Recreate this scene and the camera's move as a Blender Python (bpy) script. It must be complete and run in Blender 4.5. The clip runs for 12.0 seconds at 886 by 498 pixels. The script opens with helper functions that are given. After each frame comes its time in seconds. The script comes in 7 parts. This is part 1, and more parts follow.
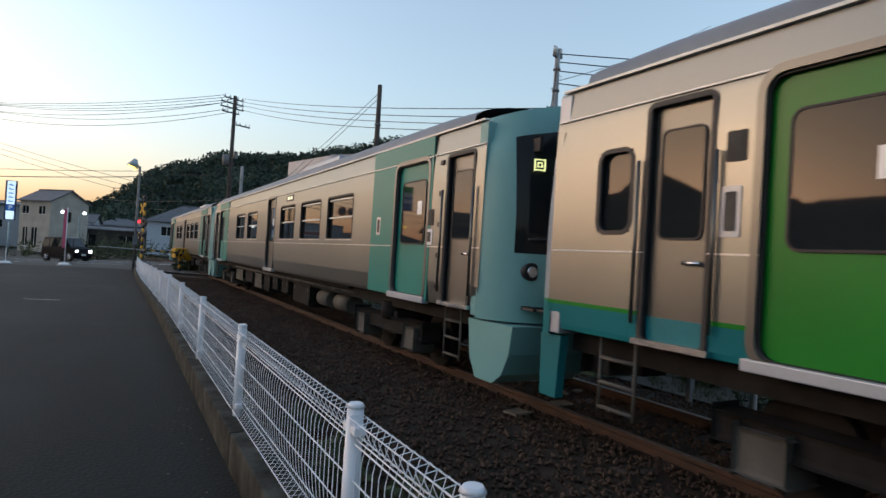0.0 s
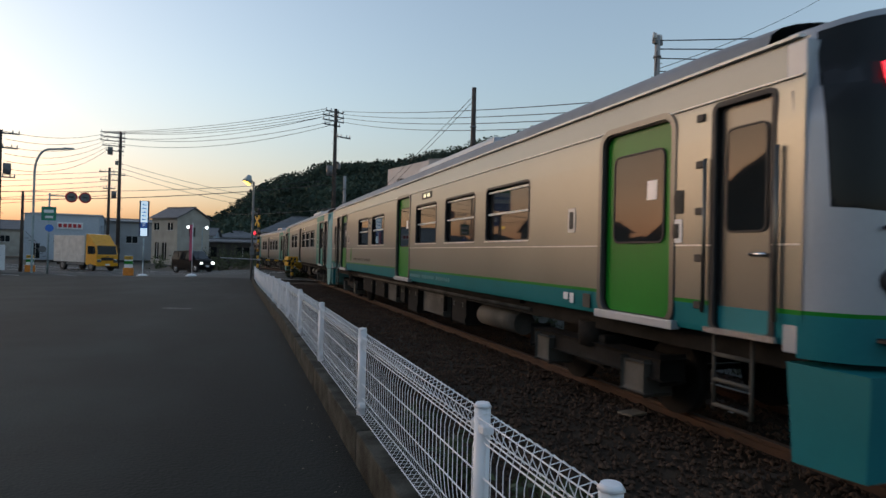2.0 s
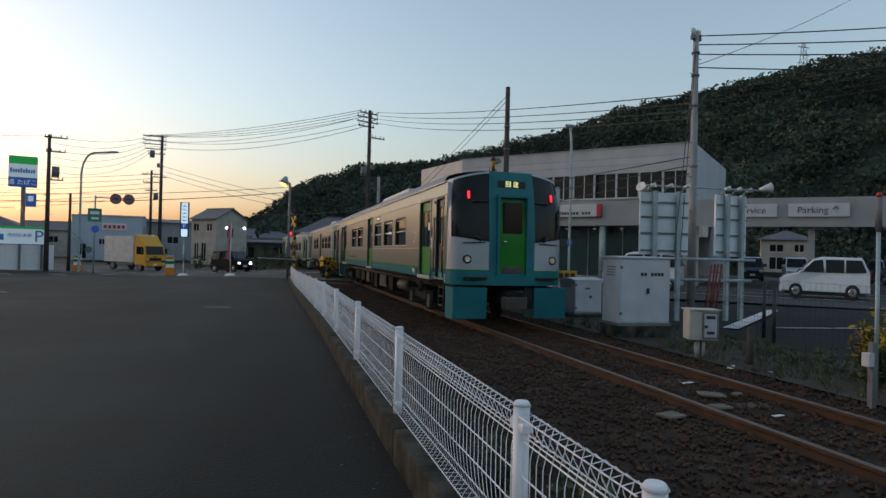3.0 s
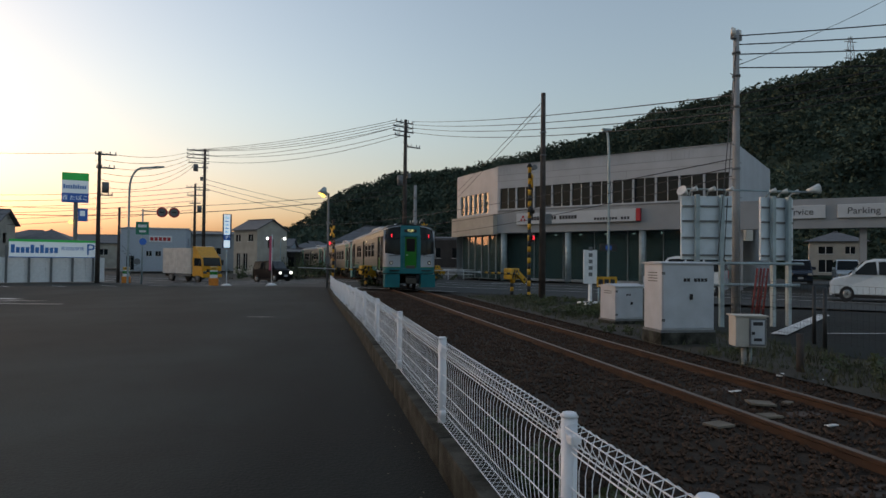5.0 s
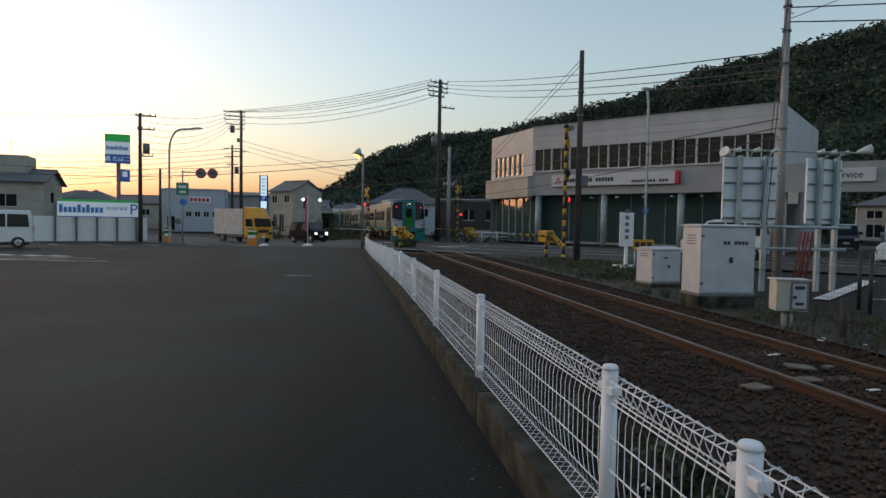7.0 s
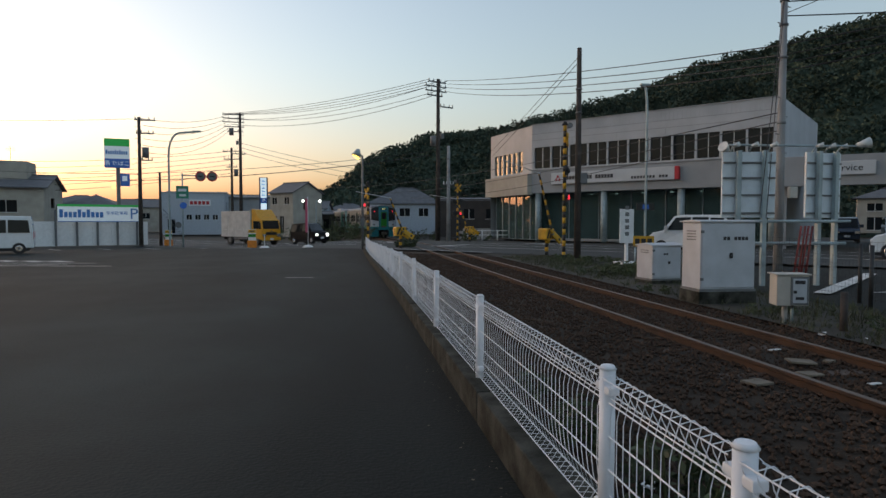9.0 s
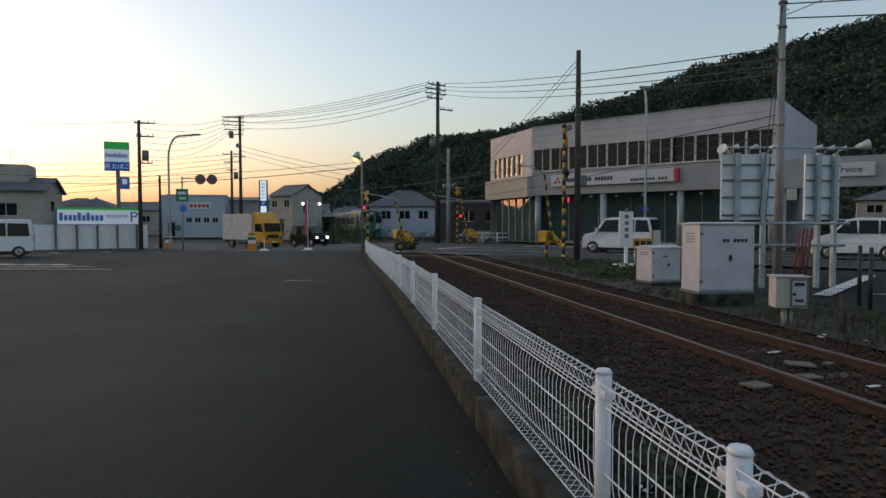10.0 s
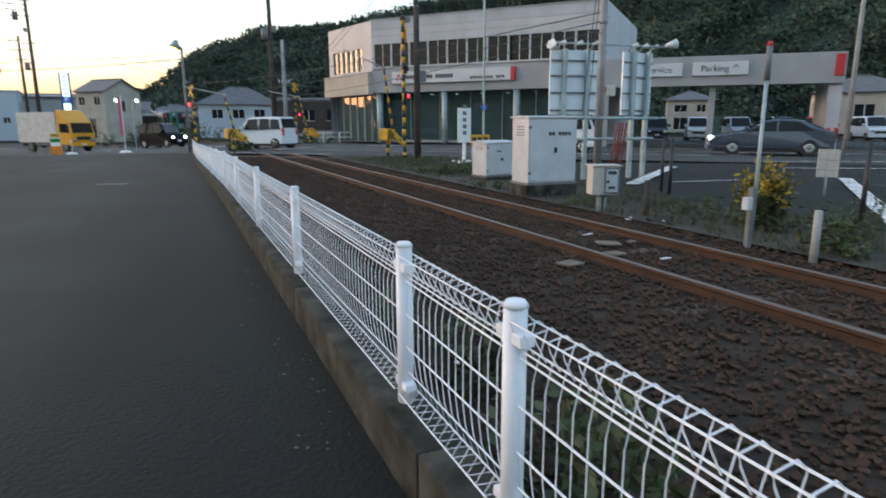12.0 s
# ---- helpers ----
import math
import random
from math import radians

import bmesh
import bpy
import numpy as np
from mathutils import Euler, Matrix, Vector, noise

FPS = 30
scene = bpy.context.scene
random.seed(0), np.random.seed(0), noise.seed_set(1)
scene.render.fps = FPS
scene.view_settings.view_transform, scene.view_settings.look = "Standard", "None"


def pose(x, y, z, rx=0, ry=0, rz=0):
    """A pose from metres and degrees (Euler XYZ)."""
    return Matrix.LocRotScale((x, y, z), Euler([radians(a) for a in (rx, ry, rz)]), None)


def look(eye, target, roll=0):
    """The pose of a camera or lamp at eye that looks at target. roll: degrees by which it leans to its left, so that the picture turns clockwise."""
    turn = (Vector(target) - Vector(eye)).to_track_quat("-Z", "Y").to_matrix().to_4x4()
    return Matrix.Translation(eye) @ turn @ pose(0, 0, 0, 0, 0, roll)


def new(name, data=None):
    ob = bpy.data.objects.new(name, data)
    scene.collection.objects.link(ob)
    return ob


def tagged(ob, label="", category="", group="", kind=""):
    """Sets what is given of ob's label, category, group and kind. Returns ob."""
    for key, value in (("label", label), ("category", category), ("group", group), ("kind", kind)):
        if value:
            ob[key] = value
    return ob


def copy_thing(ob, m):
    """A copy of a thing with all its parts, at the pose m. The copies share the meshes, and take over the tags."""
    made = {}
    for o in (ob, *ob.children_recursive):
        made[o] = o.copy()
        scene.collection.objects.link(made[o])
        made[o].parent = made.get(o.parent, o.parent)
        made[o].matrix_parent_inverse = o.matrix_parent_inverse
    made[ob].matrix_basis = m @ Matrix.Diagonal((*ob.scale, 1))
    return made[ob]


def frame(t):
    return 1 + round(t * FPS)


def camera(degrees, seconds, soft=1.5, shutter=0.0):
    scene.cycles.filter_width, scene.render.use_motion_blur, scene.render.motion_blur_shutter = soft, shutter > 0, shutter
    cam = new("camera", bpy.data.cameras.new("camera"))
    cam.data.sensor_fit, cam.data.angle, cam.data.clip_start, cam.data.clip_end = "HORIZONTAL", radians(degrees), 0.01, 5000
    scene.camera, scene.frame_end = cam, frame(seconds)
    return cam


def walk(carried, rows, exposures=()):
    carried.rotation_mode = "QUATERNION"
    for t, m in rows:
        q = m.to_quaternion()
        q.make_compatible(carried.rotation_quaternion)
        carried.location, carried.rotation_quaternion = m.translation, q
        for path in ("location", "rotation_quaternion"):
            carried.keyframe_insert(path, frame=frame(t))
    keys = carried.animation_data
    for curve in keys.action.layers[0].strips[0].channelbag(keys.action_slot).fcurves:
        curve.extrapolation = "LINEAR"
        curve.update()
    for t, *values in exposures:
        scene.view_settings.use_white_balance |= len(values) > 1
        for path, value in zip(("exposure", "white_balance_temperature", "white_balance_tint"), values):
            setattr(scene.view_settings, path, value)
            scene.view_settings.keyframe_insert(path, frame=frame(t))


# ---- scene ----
cam = camera(72.0, 12.0, shutter=0.1)
PATH = [
    (0, (-0.151, 0.524, 1.207), (0.785, 2.291, 1.238), 3.5),
    (0.5, (-0.184, 0.529, 1.208), (0.608, 2.366, 1.23), 3.2),
    (1, (-0.21, 0.526, 1.213), (0.505, 2.394, 1.234), 2.3),
    (1.5, (-0.221, 0.515, 1.22), (0.452, 2.398, 1.239), 1.5),
    (2, (-0.238, 0.495, 1.216), (0.402, 2.389, 1.235), 1.4),
    (2.5, (-0.251, 0.486, 1.21), (0.335, 2.398, 1.228), 1.4),
    (3, (-0.259, 0.491, 1.21), (0.277, 2.417, 1.227), 1.4),
    (5, (-0.302, 0.451, 1.234), (0.117, 2.406, 1.272), 0.6),
    (5.5, (-0.303, 0.462, 1.223), (0.099, 2.421, 1.261), 0.5),
    (6, (-0.314, 0.477, 1.21), (0.072, 2.439, 1.225), 0.6),
    (6.5, (-0.345, 0.452, 1.203), (-0.004, 2.422, 1.156), 1.0),
    (7, (-0.347, 0.422, 1.206), (-0.033, 2.396, 1.119), 1.0),
    (9, (-0.332, 0.413, 1.22), (-0.021, 2.386, 1.13), 0.1),
    (9.5, (-0.322, 0.413, 1.223), (-0.012, 2.387, 1.133), 0.1),
    (10, (-0.316, 0.414, 1.225), (-0.005, 2.388, 1.143), 0.0),
    (10.5, (-0.297, 0.425, 1.214), (0.026, 2.397, 1.134), 0.1),
    (11, (-0.262, 0.444, 1.2), (0.107, 2.41, 1.151), 0.2),
    (11.5, (-0.206, 0.488, 1.169), (0.27, 2.43, 1.103), 0.1),
    (11.8, (-0.151, 0.522, 1.144), (0.421, 2.43, 0.957), -0.8),
    (11.9, (-0.129, 0.521, 1.131), (0.532, 2.385, 0.833), -1.1),
    (12, (-0.113, 0.512, 1.11), (0.662, 2.312, 0.709), -0.2),
]

# exposure over the clip
EXPO = [(0, 0.36, 6500, 9), (0.5, 0.17, 6500, 9), (1.5, -0.04, 6550, 9), (3, -0.03, 6750, 8), (5, -0.19, 7050, 10), (7, 0.02, 7050, 9), (9.5, -0.01, 7050, 10), (10.5, -0.04, 7050, 10), (11.5, 0.2, 6900, 7), (11.8, 0.55, 6800, 7), (12, 1.08, 6700, 7)]
walk(cam, [(t, look(eye, target, roll)) for t, eye, target, roll in PATH], EXPO)

# ---- light: dusk sky, sun just on the horizon ----
SUN_AZ = 54.0      # degrees left of the track's direction
SUN_EL = 2.2
world = bpy.data.worlds.new("dusk_sky")
scene.world = world
world.use_nodes = True
wn = world.node_tree
wn.nodes.clear()
w_out = wn.nodes.new("ShaderNodeOutputWorld")
w_bg = wn.nodes.new("ShaderNodeBackground")
w_sky = wn.nodes.new("ShaderNodeTexSky")
w_sky.sky_type = 'NISHITA'
w_sky.sun_disc = False
w_sky.sun_elevation = radians(SUN_EL)
w_sky.sun_rotation = radians(-SUN_AZ)
w_sky.air_density = 1.0
w_sky.dust_density = 3.0
w_sky.ozone_density = 2.1
w_bg.inputs["Strength"].default_value = 0.86
w_hue = wn.nodes.new("ShaderNodeHueSaturation")      # thin evening haze: paler and a little warmer
w_hue.inputs["Saturation"].default_value = 0.78
w_tint = wn.nodes.new("ShaderNodeMix")
w_tint.data_type, w_tint.blend_type = 'RGBA', 'MULTIPLY'
w_tint.inputs["Factor"].default_value = 1.0
w_tint.inputs["B"].default_value = (1.02, 0.985, 0.97, 1)
wn.links.new(w_sky.outputs[0], w_hue.inputs["Color"])
wn.links.new(w_hue.outputs["Color"], w_tint.inputs["A"])
w_dir = wn.nodes.new("ShaderNodeTexCoord")           # pink dust towards the horizon, fading upwards
w_sep = wn.nodes.new("ShaderNodeSeparateXYZ")
w_up = wn.nodes.new("ShaderNodeMapRange")
w_up.interpolation_type = 'SMOOTHSTEP'
w_up.inputs["From Min"].default_value, w_up.inputs["From Max"].default_value = -0.02, 0.26
w_dust = wn.nodes.new("ShaderNodeMix")
w_dust.data_type, w_dust.blend_type = 'RGBA', 'MIX'
w_dust.inputs["A"].default_value = (1.03, 0.885, 0.955, 1)
w_dust.inputs["B"].default_value = (1, 1, 1, 1)
w_mul = wn.nodes.new("ShaderNodeMix")
w_mul.data_type, w_mul.blend_type = 'RGBA', 'MULTIPLY'
w_mul.inputs["Factor"].default_value = 1.0
wn.links.new(w_dir.outputs["Generated"], w_sep.inputs[0])
wn.links.new(w_sep.outputs["Z"], w_up.inputs["Value"])
wn.links.new(w_up.outputs[0], w_dust.inputs["Factor"])
wn.links.new(w_tint.outputs["Result"], w_mul.inputs["A"])
wn.links.new(w_dust.outputs["Result"], w_mul.inputs["B"])
wn.links.new(w_mul.outputs["Result"], w_bg.inputs["Color"])
wn.links.new(w_bg.outputs[0], w_out.inputs["Surface"])
sun = new("sun", bpy.data.lights.new("sun", "SUN"))
sun.data.energy = 0.12
sun.data.angle = radians(60)
sun.data.color = (1.0, 0.72, 0.5)
sun.matrix_world = look((0, 0, 30), Vector((0, 0, 30)) - Vector((-math.sin(radians(SUN_AZ)), math.cos(radians(SUN_AZ)), math.tan(radians(5)))))


# ---- materials ----
def mat(name, color, rough=0.6, metal=0.0, vary=0.15, scale=6.0, fine=60.0, bump=0.0, emit=None, strength=1.0, stain=None, per_piece=0.0, coat=0.0):
    """A surface with variation at two scales and fine relief."""
    m = bpy.data.materials.new(name)
    m.use_nodes = True
    nt = m.node_tree
    b = nt.nodes["Principled BSDF"]
    b.inputs["Roughness"].default_value = rough
    b.inputs["Metallic"].default_value = metal
    b.inputs["Coat Weight"].default_value = coat
    tc = nt.nodes.new("ShaderNodeTexCoord")
    big = nt.nodes.new("ShaderNodeTexNoise")
    big.inputs["Scale"].default_value = scale
    big.inputs["Detail"].default_value = 5
    small = nt.nodes.new("ShaderNodeTexNoise")
    small.inputs["Scale"].default_value = fine
    small.inputs["Detail"].default_value = 3
    nt.links.new(tc.outputs["Object"], big.inputs["Vector"])
    nt.links.new(tc.outputs["Object"], small.inputs["Vector"])
    ramp = nt.nodes.new("ShaderNodeValToRGB")
    lo = [c * (1 - vary) for c in color[:3]] if stain is None else stain
    hi = [min(1, c * (1 + vary)) for c in color[:3]]
    ramp.color_ramp.elements[0].color, ramp.color_ramp.elements[0].position = (*lo, 1), 0.35
    ramp.color_ramp.elements[1].color, ramp.color_ramp.elements[1].position = (*hi, 1), 0.68
    nt.links.new(big.outputs["Fac"], ramp.inputs["Fac"])
    mul = nt.nodes.new("ShaderNodeMix")
    mul.data_type, mul.blend_type = 'RGBA', 'MULTIPLY'
    mul.inputs["Factor"].default_value = 0.6
    nt.links.new(ramp.outputs["Color"], mul.inputs["A"])
    r2 = nt.nodes.new("ShaderNodeValToRGB")
    r2.color_ramp.elements[0].color = (1 - vary, 1 - vary, 1 - vary, 1)
    r2.color_ramp.elements[1].color = (1 + vary * .6,) * 3 + (1,)
    nt.links.new(small.outputs["Fac"], r2.inputs["Fac"])
    nt.links.new(r2.outputs["Color"], mul.inputs["B"])
    out = mul.outputs["Result"]
    if per_piece:
        info = nt.nodes.new("ShaderNodeObjectInfo")
        geo = nt.nodes.new("ShaderNodeNewGeometry")
        add = nt.nodes.new("ShaderNodeMath")
        add.operation = 'ADD'
        nt.links.new(info.outputs["Random"], add.inputs[0])
        nt.links.new(geo.outputs["Random Per Island"], add.inputs[1])
        mr = nt.nodes.new("ShaderNodeMapRange")
        mr.inputs["From Max"].default_value = 2.0
        mr.inputs["To Min"].default_value = 1 - per_piece
        mr.inputs["To Max"].default_value = 1 + per_piece
        nt.links.new(add.outputs[0], mr.inputs["Value"])
        m2 = nt.nodes.new("ShaderNodeVectorMath")
        m2.operation = 'SCALE'
        nt.links.new(out, m2.inputs[0])
        nt.links.new(mr.outputs[0], m2.inputs["Scale"])
        out = m2.outputs[0]
    nt.links.new(out, b.inputs["Base Color"])
    rr = nt.nodes.new("ShaderNodeMapRange")
    rr.inputs["To Min"].default_value = max(0.02, rough * 0.82)
    rr.inputs["To Max"].default_value = min(1, rough * 1.18)
    nt.links.new(big.outputs["Fac"], rr.inputs["Value"])
    nt.links.new(rr.outputs[0], b.inputs["Roughness"])
    if bump:
        bp = nt.nodes.new("ShaderNodeBump")
        bp.inputs["Strength"].default_value = bump
        bp.inputs["Distance"].default_value = 0.01
        nt.links.new(small.outputs["Fac"], bp.inputs["Height"])
        nt.links.new(bp.outputs["Normal"], b.inputs["Normal"])
    if emit:
        b.inputs["Emission Color"].default_value = (*emit, 1)
        b.inputs["Emission Strength"].default_value = strength
    return m


def glass(name, color, rough=0.03):
    m = mat(name, color, rough, 0.0, 0.1, 2, 20)
    b = m.node_tree.nodes["Principled BSDF"]
    b.inputs["IOR"].default_value = 1.42
    b.inputs["Transmission Weight"].default_value = 0.08
    return m


M_SOIL = mat("soil", (0.038, 0.034, 0.024), 0.95, vary=0.4, scale=1.2, fine=30, bump=0.8)
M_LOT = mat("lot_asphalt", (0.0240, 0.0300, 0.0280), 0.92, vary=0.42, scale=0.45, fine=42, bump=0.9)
M_ROAD = mat("road_asphalt", (0.034, 0.039, 0.038), 0.85, vary=0.2, scale=0.6, fine=110, bump=0.4)
M_LINE = mat("road_paint", (0.62, 0.62, 0.60), 0.7, vary=0.3, scale=3, fine=50)
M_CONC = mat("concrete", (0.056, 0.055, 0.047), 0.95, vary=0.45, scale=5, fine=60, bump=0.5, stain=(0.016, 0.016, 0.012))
M_CONC2 = mat("pale_concrete", (0.33, 0.33, 0.32), 0.85, vary=0.2, scale=1.5, fine=50, bump=0.3)
M_WIRE = mat("white_coated_steel", (0.74, 0.76, 0.80), 0.38, vary=0.08, scale=3, fine=40)
M_BALLAST = mat("ballast_stone", (0.056, 0.034, 0.023), 0.97, vary=0.35, scale=3, fine=60, bump=0.6, per_piece=0.4)
M_BED = mat("ballast_bed", (0.036, 0.025, 0.017), 0.97, vary=0.4, scale=2.5, fine=40, bump=1.0)
M_RUST = mat("rusty_steel", (0.066, 0.032, 0.018), 0.8, 0.25, vary=0.3, scale=4, fine=60, bump=0.3)
M_RAILTOP = mat("worn_rail_head", (0.15, 0.11, 0.085), 0.5, 0.5, vary=0.15, scale=5, fine=60)
M_SLEEPER = mat("old_sleeper_wood", (0.07, 0.05, 0.04), 0.95, vary=0.4, scale=4, fine=30, bump=0.8)
M_BOARD = mat("dry_leaf", (0.13, 0.11, 0.085), 0.9, vary=0.3, per_piece=0.4)
M_PLANK = mat("weathered_board", (0.17, 0.14, 0.105), 0.85, vary=0.3, scale=5, fine=50, bump=0.4)
M_STEEL = mat("stainless_panel", (0.180, 0.189, 0.180), 0.33, 0.82, vary=0.06, scale=0.8, fine=30)
M_STEEL_DARK = mat("stainless_door", (0.115, 0.119, 0.116), 0.36, 0.8, vary=0.08, scale=1, fine=30)
M_SILVER = mat("silver_paint", (0.36, 0.39, 0.43), 0.4, 0.25, vary=0.08, scale=1, fine=30)
M_TEAL = mat("teal_paint", (0.010, 0.150, 0.170), 0.42, vary=0.12, scale=1, fine=30)
M_GREEN = mat("green_paint", (0.006, 0.175, 0.016), 0.34, vary=0.1, scale=1, fine=30)
M_AQUA = mat("aqua_paint", (0.17, 0.36, 0.355), 0.4, vary=0.08, scale=1, fine=30)
M_AQUA2 = mat("sea_green_paint", (0.008, 0.20, 0.165), 0.4, vary=0.08, scale=1, fine=30)
M_PALETEAL = mat("pale_teal_letter", (0.07, 0.24, 0.26), 0.5, vary=0.1)
M_ROOF = mat("train_roof_grey", (0.20, 0.215, 0.235), 0.6, vary=0.15, scale=2, fine=40)
M_BLACK = mat("black_rubber", (0.012, 0.012, 0.014), 0.6, vary=0.2, scale=5, fine=50)
M_UNDER = mat("underframe_grime", (0.019, 0.0175, 0.016), 0.85, vary=0.4, scale=3, fine=40, bump=0.4)
M_UNDER2 = mat("equipment_box_grey", (0.090, 0.084, 0.074), 0.7, vary=0.3, scale=3, fine=40)
M_GLASS = glass("dark_window_glass", (0.015, 0.018, 0.02))
M_GLASS2 = glass("shop_window_glass", (0.10, 0.17, 0.165))
M_GLASS2.node_tree.nodes["Principled BSDF"].inputs["Transmission Weight"].default_value = 0.6
M_CHROME = mat("bright_metal", (0.75, 0.75, 0.76), 0.22, 1.0, vary=0.05)
M_RED_L = mat("red_lamp", (0.3, 0.01, 0.01), 0.3, emit=(1.0, 0.03, 0.06), strength=1.7)
M_AMBER = mat("amber_lamp", (0.4, 0.2, 0.02), 0.3, emit=(1.0, 0.62, 0.1), strength=5)
M_WHITE_L = mat("white_lamp", (0.8, 0.8, 0.8), 0.3, emit=(0.95, 1.0, 1.0), strength=3)
M_LED = mat("yellow_display", (0.3, 0.3, 0.1), 0.4, emit=(0.95, 1.0, 0.45), strength=0.9)
M_LED_W = mat("pale_display", (0.3, 0.3, 0.2), 0.4, emit=(1.0, 0.93, 0.6), strength=0.9)
M_POLE = mat("concrete_pole", (0.27, 0.275, 0.28), 0.85, vary=0.2, scale=1.2, fine=40, bump=0.3)
M_WOOD = mat("creosoted_pole", (0.06, 0.048, 0.042), 0.9, vary=0.35, scale=3, fine=40, bump=0.5)
M_CABLE = mat("cable_black", (0.02, 0.02, 0.022), 0.6)
M_INSUL = mat("hardware_grey", (0.14, 0.145, 0.15), 0.6, vary=0.2)
M_WALL_W = mat("white_cladding", (0.43, 0.445, 0.465), 0.6, vary=0.1, scale=0.7, fine=25, bump=0.1)
M_WALL_G = mat("grey_cladding", (0.29, 0.30, 0.31), 0.65, vary=0.1, scale=0.7, fine=25)
M_CREAM = mat("cream_render", (0.39, 0.365, 0.315), 0.85, vary=0.14, scale=0.9, fine=30, bump=0.2)
M_TILE = mat("grey_roof_tile", (0.11, 0.115, 0.125), 0.7, vary=0.2, scale=2, fine=20, bump=0.4)
M_DARKWALL = mat("dark_brown_cladding", (0.05, 0.045, 0.043), 0.8, vary=0.25, scale=1, fine=20)
M_PALEBLUE = mat("pale_blue_render", (0.42, 0.47, 0.53), 0.8, vary=0.12)
M_CABINET = mat("cabinet_paint", (0.46, 0.485, 0.52), 0.5, vary=0.1, scale=2.5, fine=30)
M_CABINET2 = mat("beige_box_paint", (0.47, 0.44, 0.39), 0.55, vary=0.12, scale=2.5, fine=30)
M_GALV = mat("galvanised_steel", (0.33, 0.40, 0.42), 0.55, 0.35, vary=0.18, scale=3, fine=40)
M_PANEL = mat("aluminium_sign_back", (0.62, 0.69, 0.74), 0.5, 0.1, vary=0.12, scale=2, fine=30)
M_YELLOW = mat("safety_yellow", (0.62, 0.33, 0.02), 0.55, vary=0.2, scale=5)
M_ORANGE = mat("orange_plastic", (0.70, 0.22, 0.02), 0.55, vary=0.15)
M_PAINTBLACK = mat("black_paint", (0.02, 0.02, 0.02), 0.5)
M_WHITE = mat("white_paint", (0.74, 0.75, 0.76), 0.4, vary=0.06, coat=0.3)
M_CARWHITE = mat("white_car_paint", (0.66, 0.70, 0.73), 0.25, vary=0.04, coat=0.6)
M_CARBLACK = mat("black_car_paint", (0.006, 0.006, 0.008), 0.35, vary=0.05)
M_CARNAVY = mat("navy_car_paint", (0.03, 0.045, 0.07), 0.22, vary=0.05, coat=0.8)
M_TRUCK_Y = mat("yellow_truck_paint", (0.72, 0.33, 0.015), 0.35, vary=0.07, coat=0.4)
M_TRUCK_B = mat("grey_van_body", (0.55, 0.53, 0.50), 0.55, vary=0.12, scale=2)
M_NAMEBOARD = mat("name_board_white", (0.50, 0.52, 0.54), 0.45, vary=0.04, scale=1.5, fine=20)
M_SIGNBLUE = mat("blue_lit_sign", (0.015, 0.07, 0.30), 0.5, vary=0.04, emit=(0.02, 0.12, 0.45), strength=0.2)
M_SIGNWHITE = mat("white_lit_sign", (0.72, 0.78, 0.82), 0.5, vary=0.03, emit=(0.7, 0.85, 1.0), strength=0.16)
M_SIGNGREEN = mat("green_lit_sign", (0.01, 0.30, 0.06), 0.5, vary=0.04, emit=(0.02, 0.5, 0.10), strength=0.2)
M_SIGNFRAME = mat("sign_frame_blue", (0.03, 0.05, 0.11), 0.5)
M_COLUMN = mat("glowing_sign_face", (0.7, 0.8, 0.9), 0.5, emit=(0.62, 0.82, 1.0), strength=0.75)
M_TEXTBLUE = mat("blue_letter", (0.04, 0.20, 0.55), 0.5)
M_TEXTDARK = mat("dark_letter", (0.02, 0.02, 0.025), 0.5)
M_REDPAINT = mat("red_sign_paint", (0.45, 0.02, 0.03), 0.45)
M_FADED = mat("faded_red_paint", (0.22, 0.035, 0.03), 0.6, vary=0.3)
M_PINK = mat("pink_banner_cloth", (0.55, 0.10, 0.16), 0.8)
M_LEAF = mat("hill_foliage", (0.050, 0.074, 0.058), 1.0, vary=0.45, scale=0.06, fine=0.4, per_piece=0.22)
M_LEAF2 = mat("weed_leaf", (0.055, 0.075, 0.028), 0.7, vary=0.35, scale=2, per_piece=0.5)
M_DRYGRASS = mat("dull_grass", (0.060, 0.066, 0.032), 0.85, vary=0.4, scale=1.5, per_piece=0.5)
M_FLOWER = mat("goldenrod_flower", (0.34, 0.23, 0.02), 0.8, vary=0.3, per_piece=0.3)
M_BARK = mat("bark", (0.06, 0.05, 0.04), 0.9, vary=0.3, bump=0.5)
M_GUTTER = mat("rain_gutter_white", (0.60, 0.60, 0.58), 0.5, 0.2)
M_ROADSIGN = mat("road_sign_green", (0.02, 0.22, 0.14), 0.5)


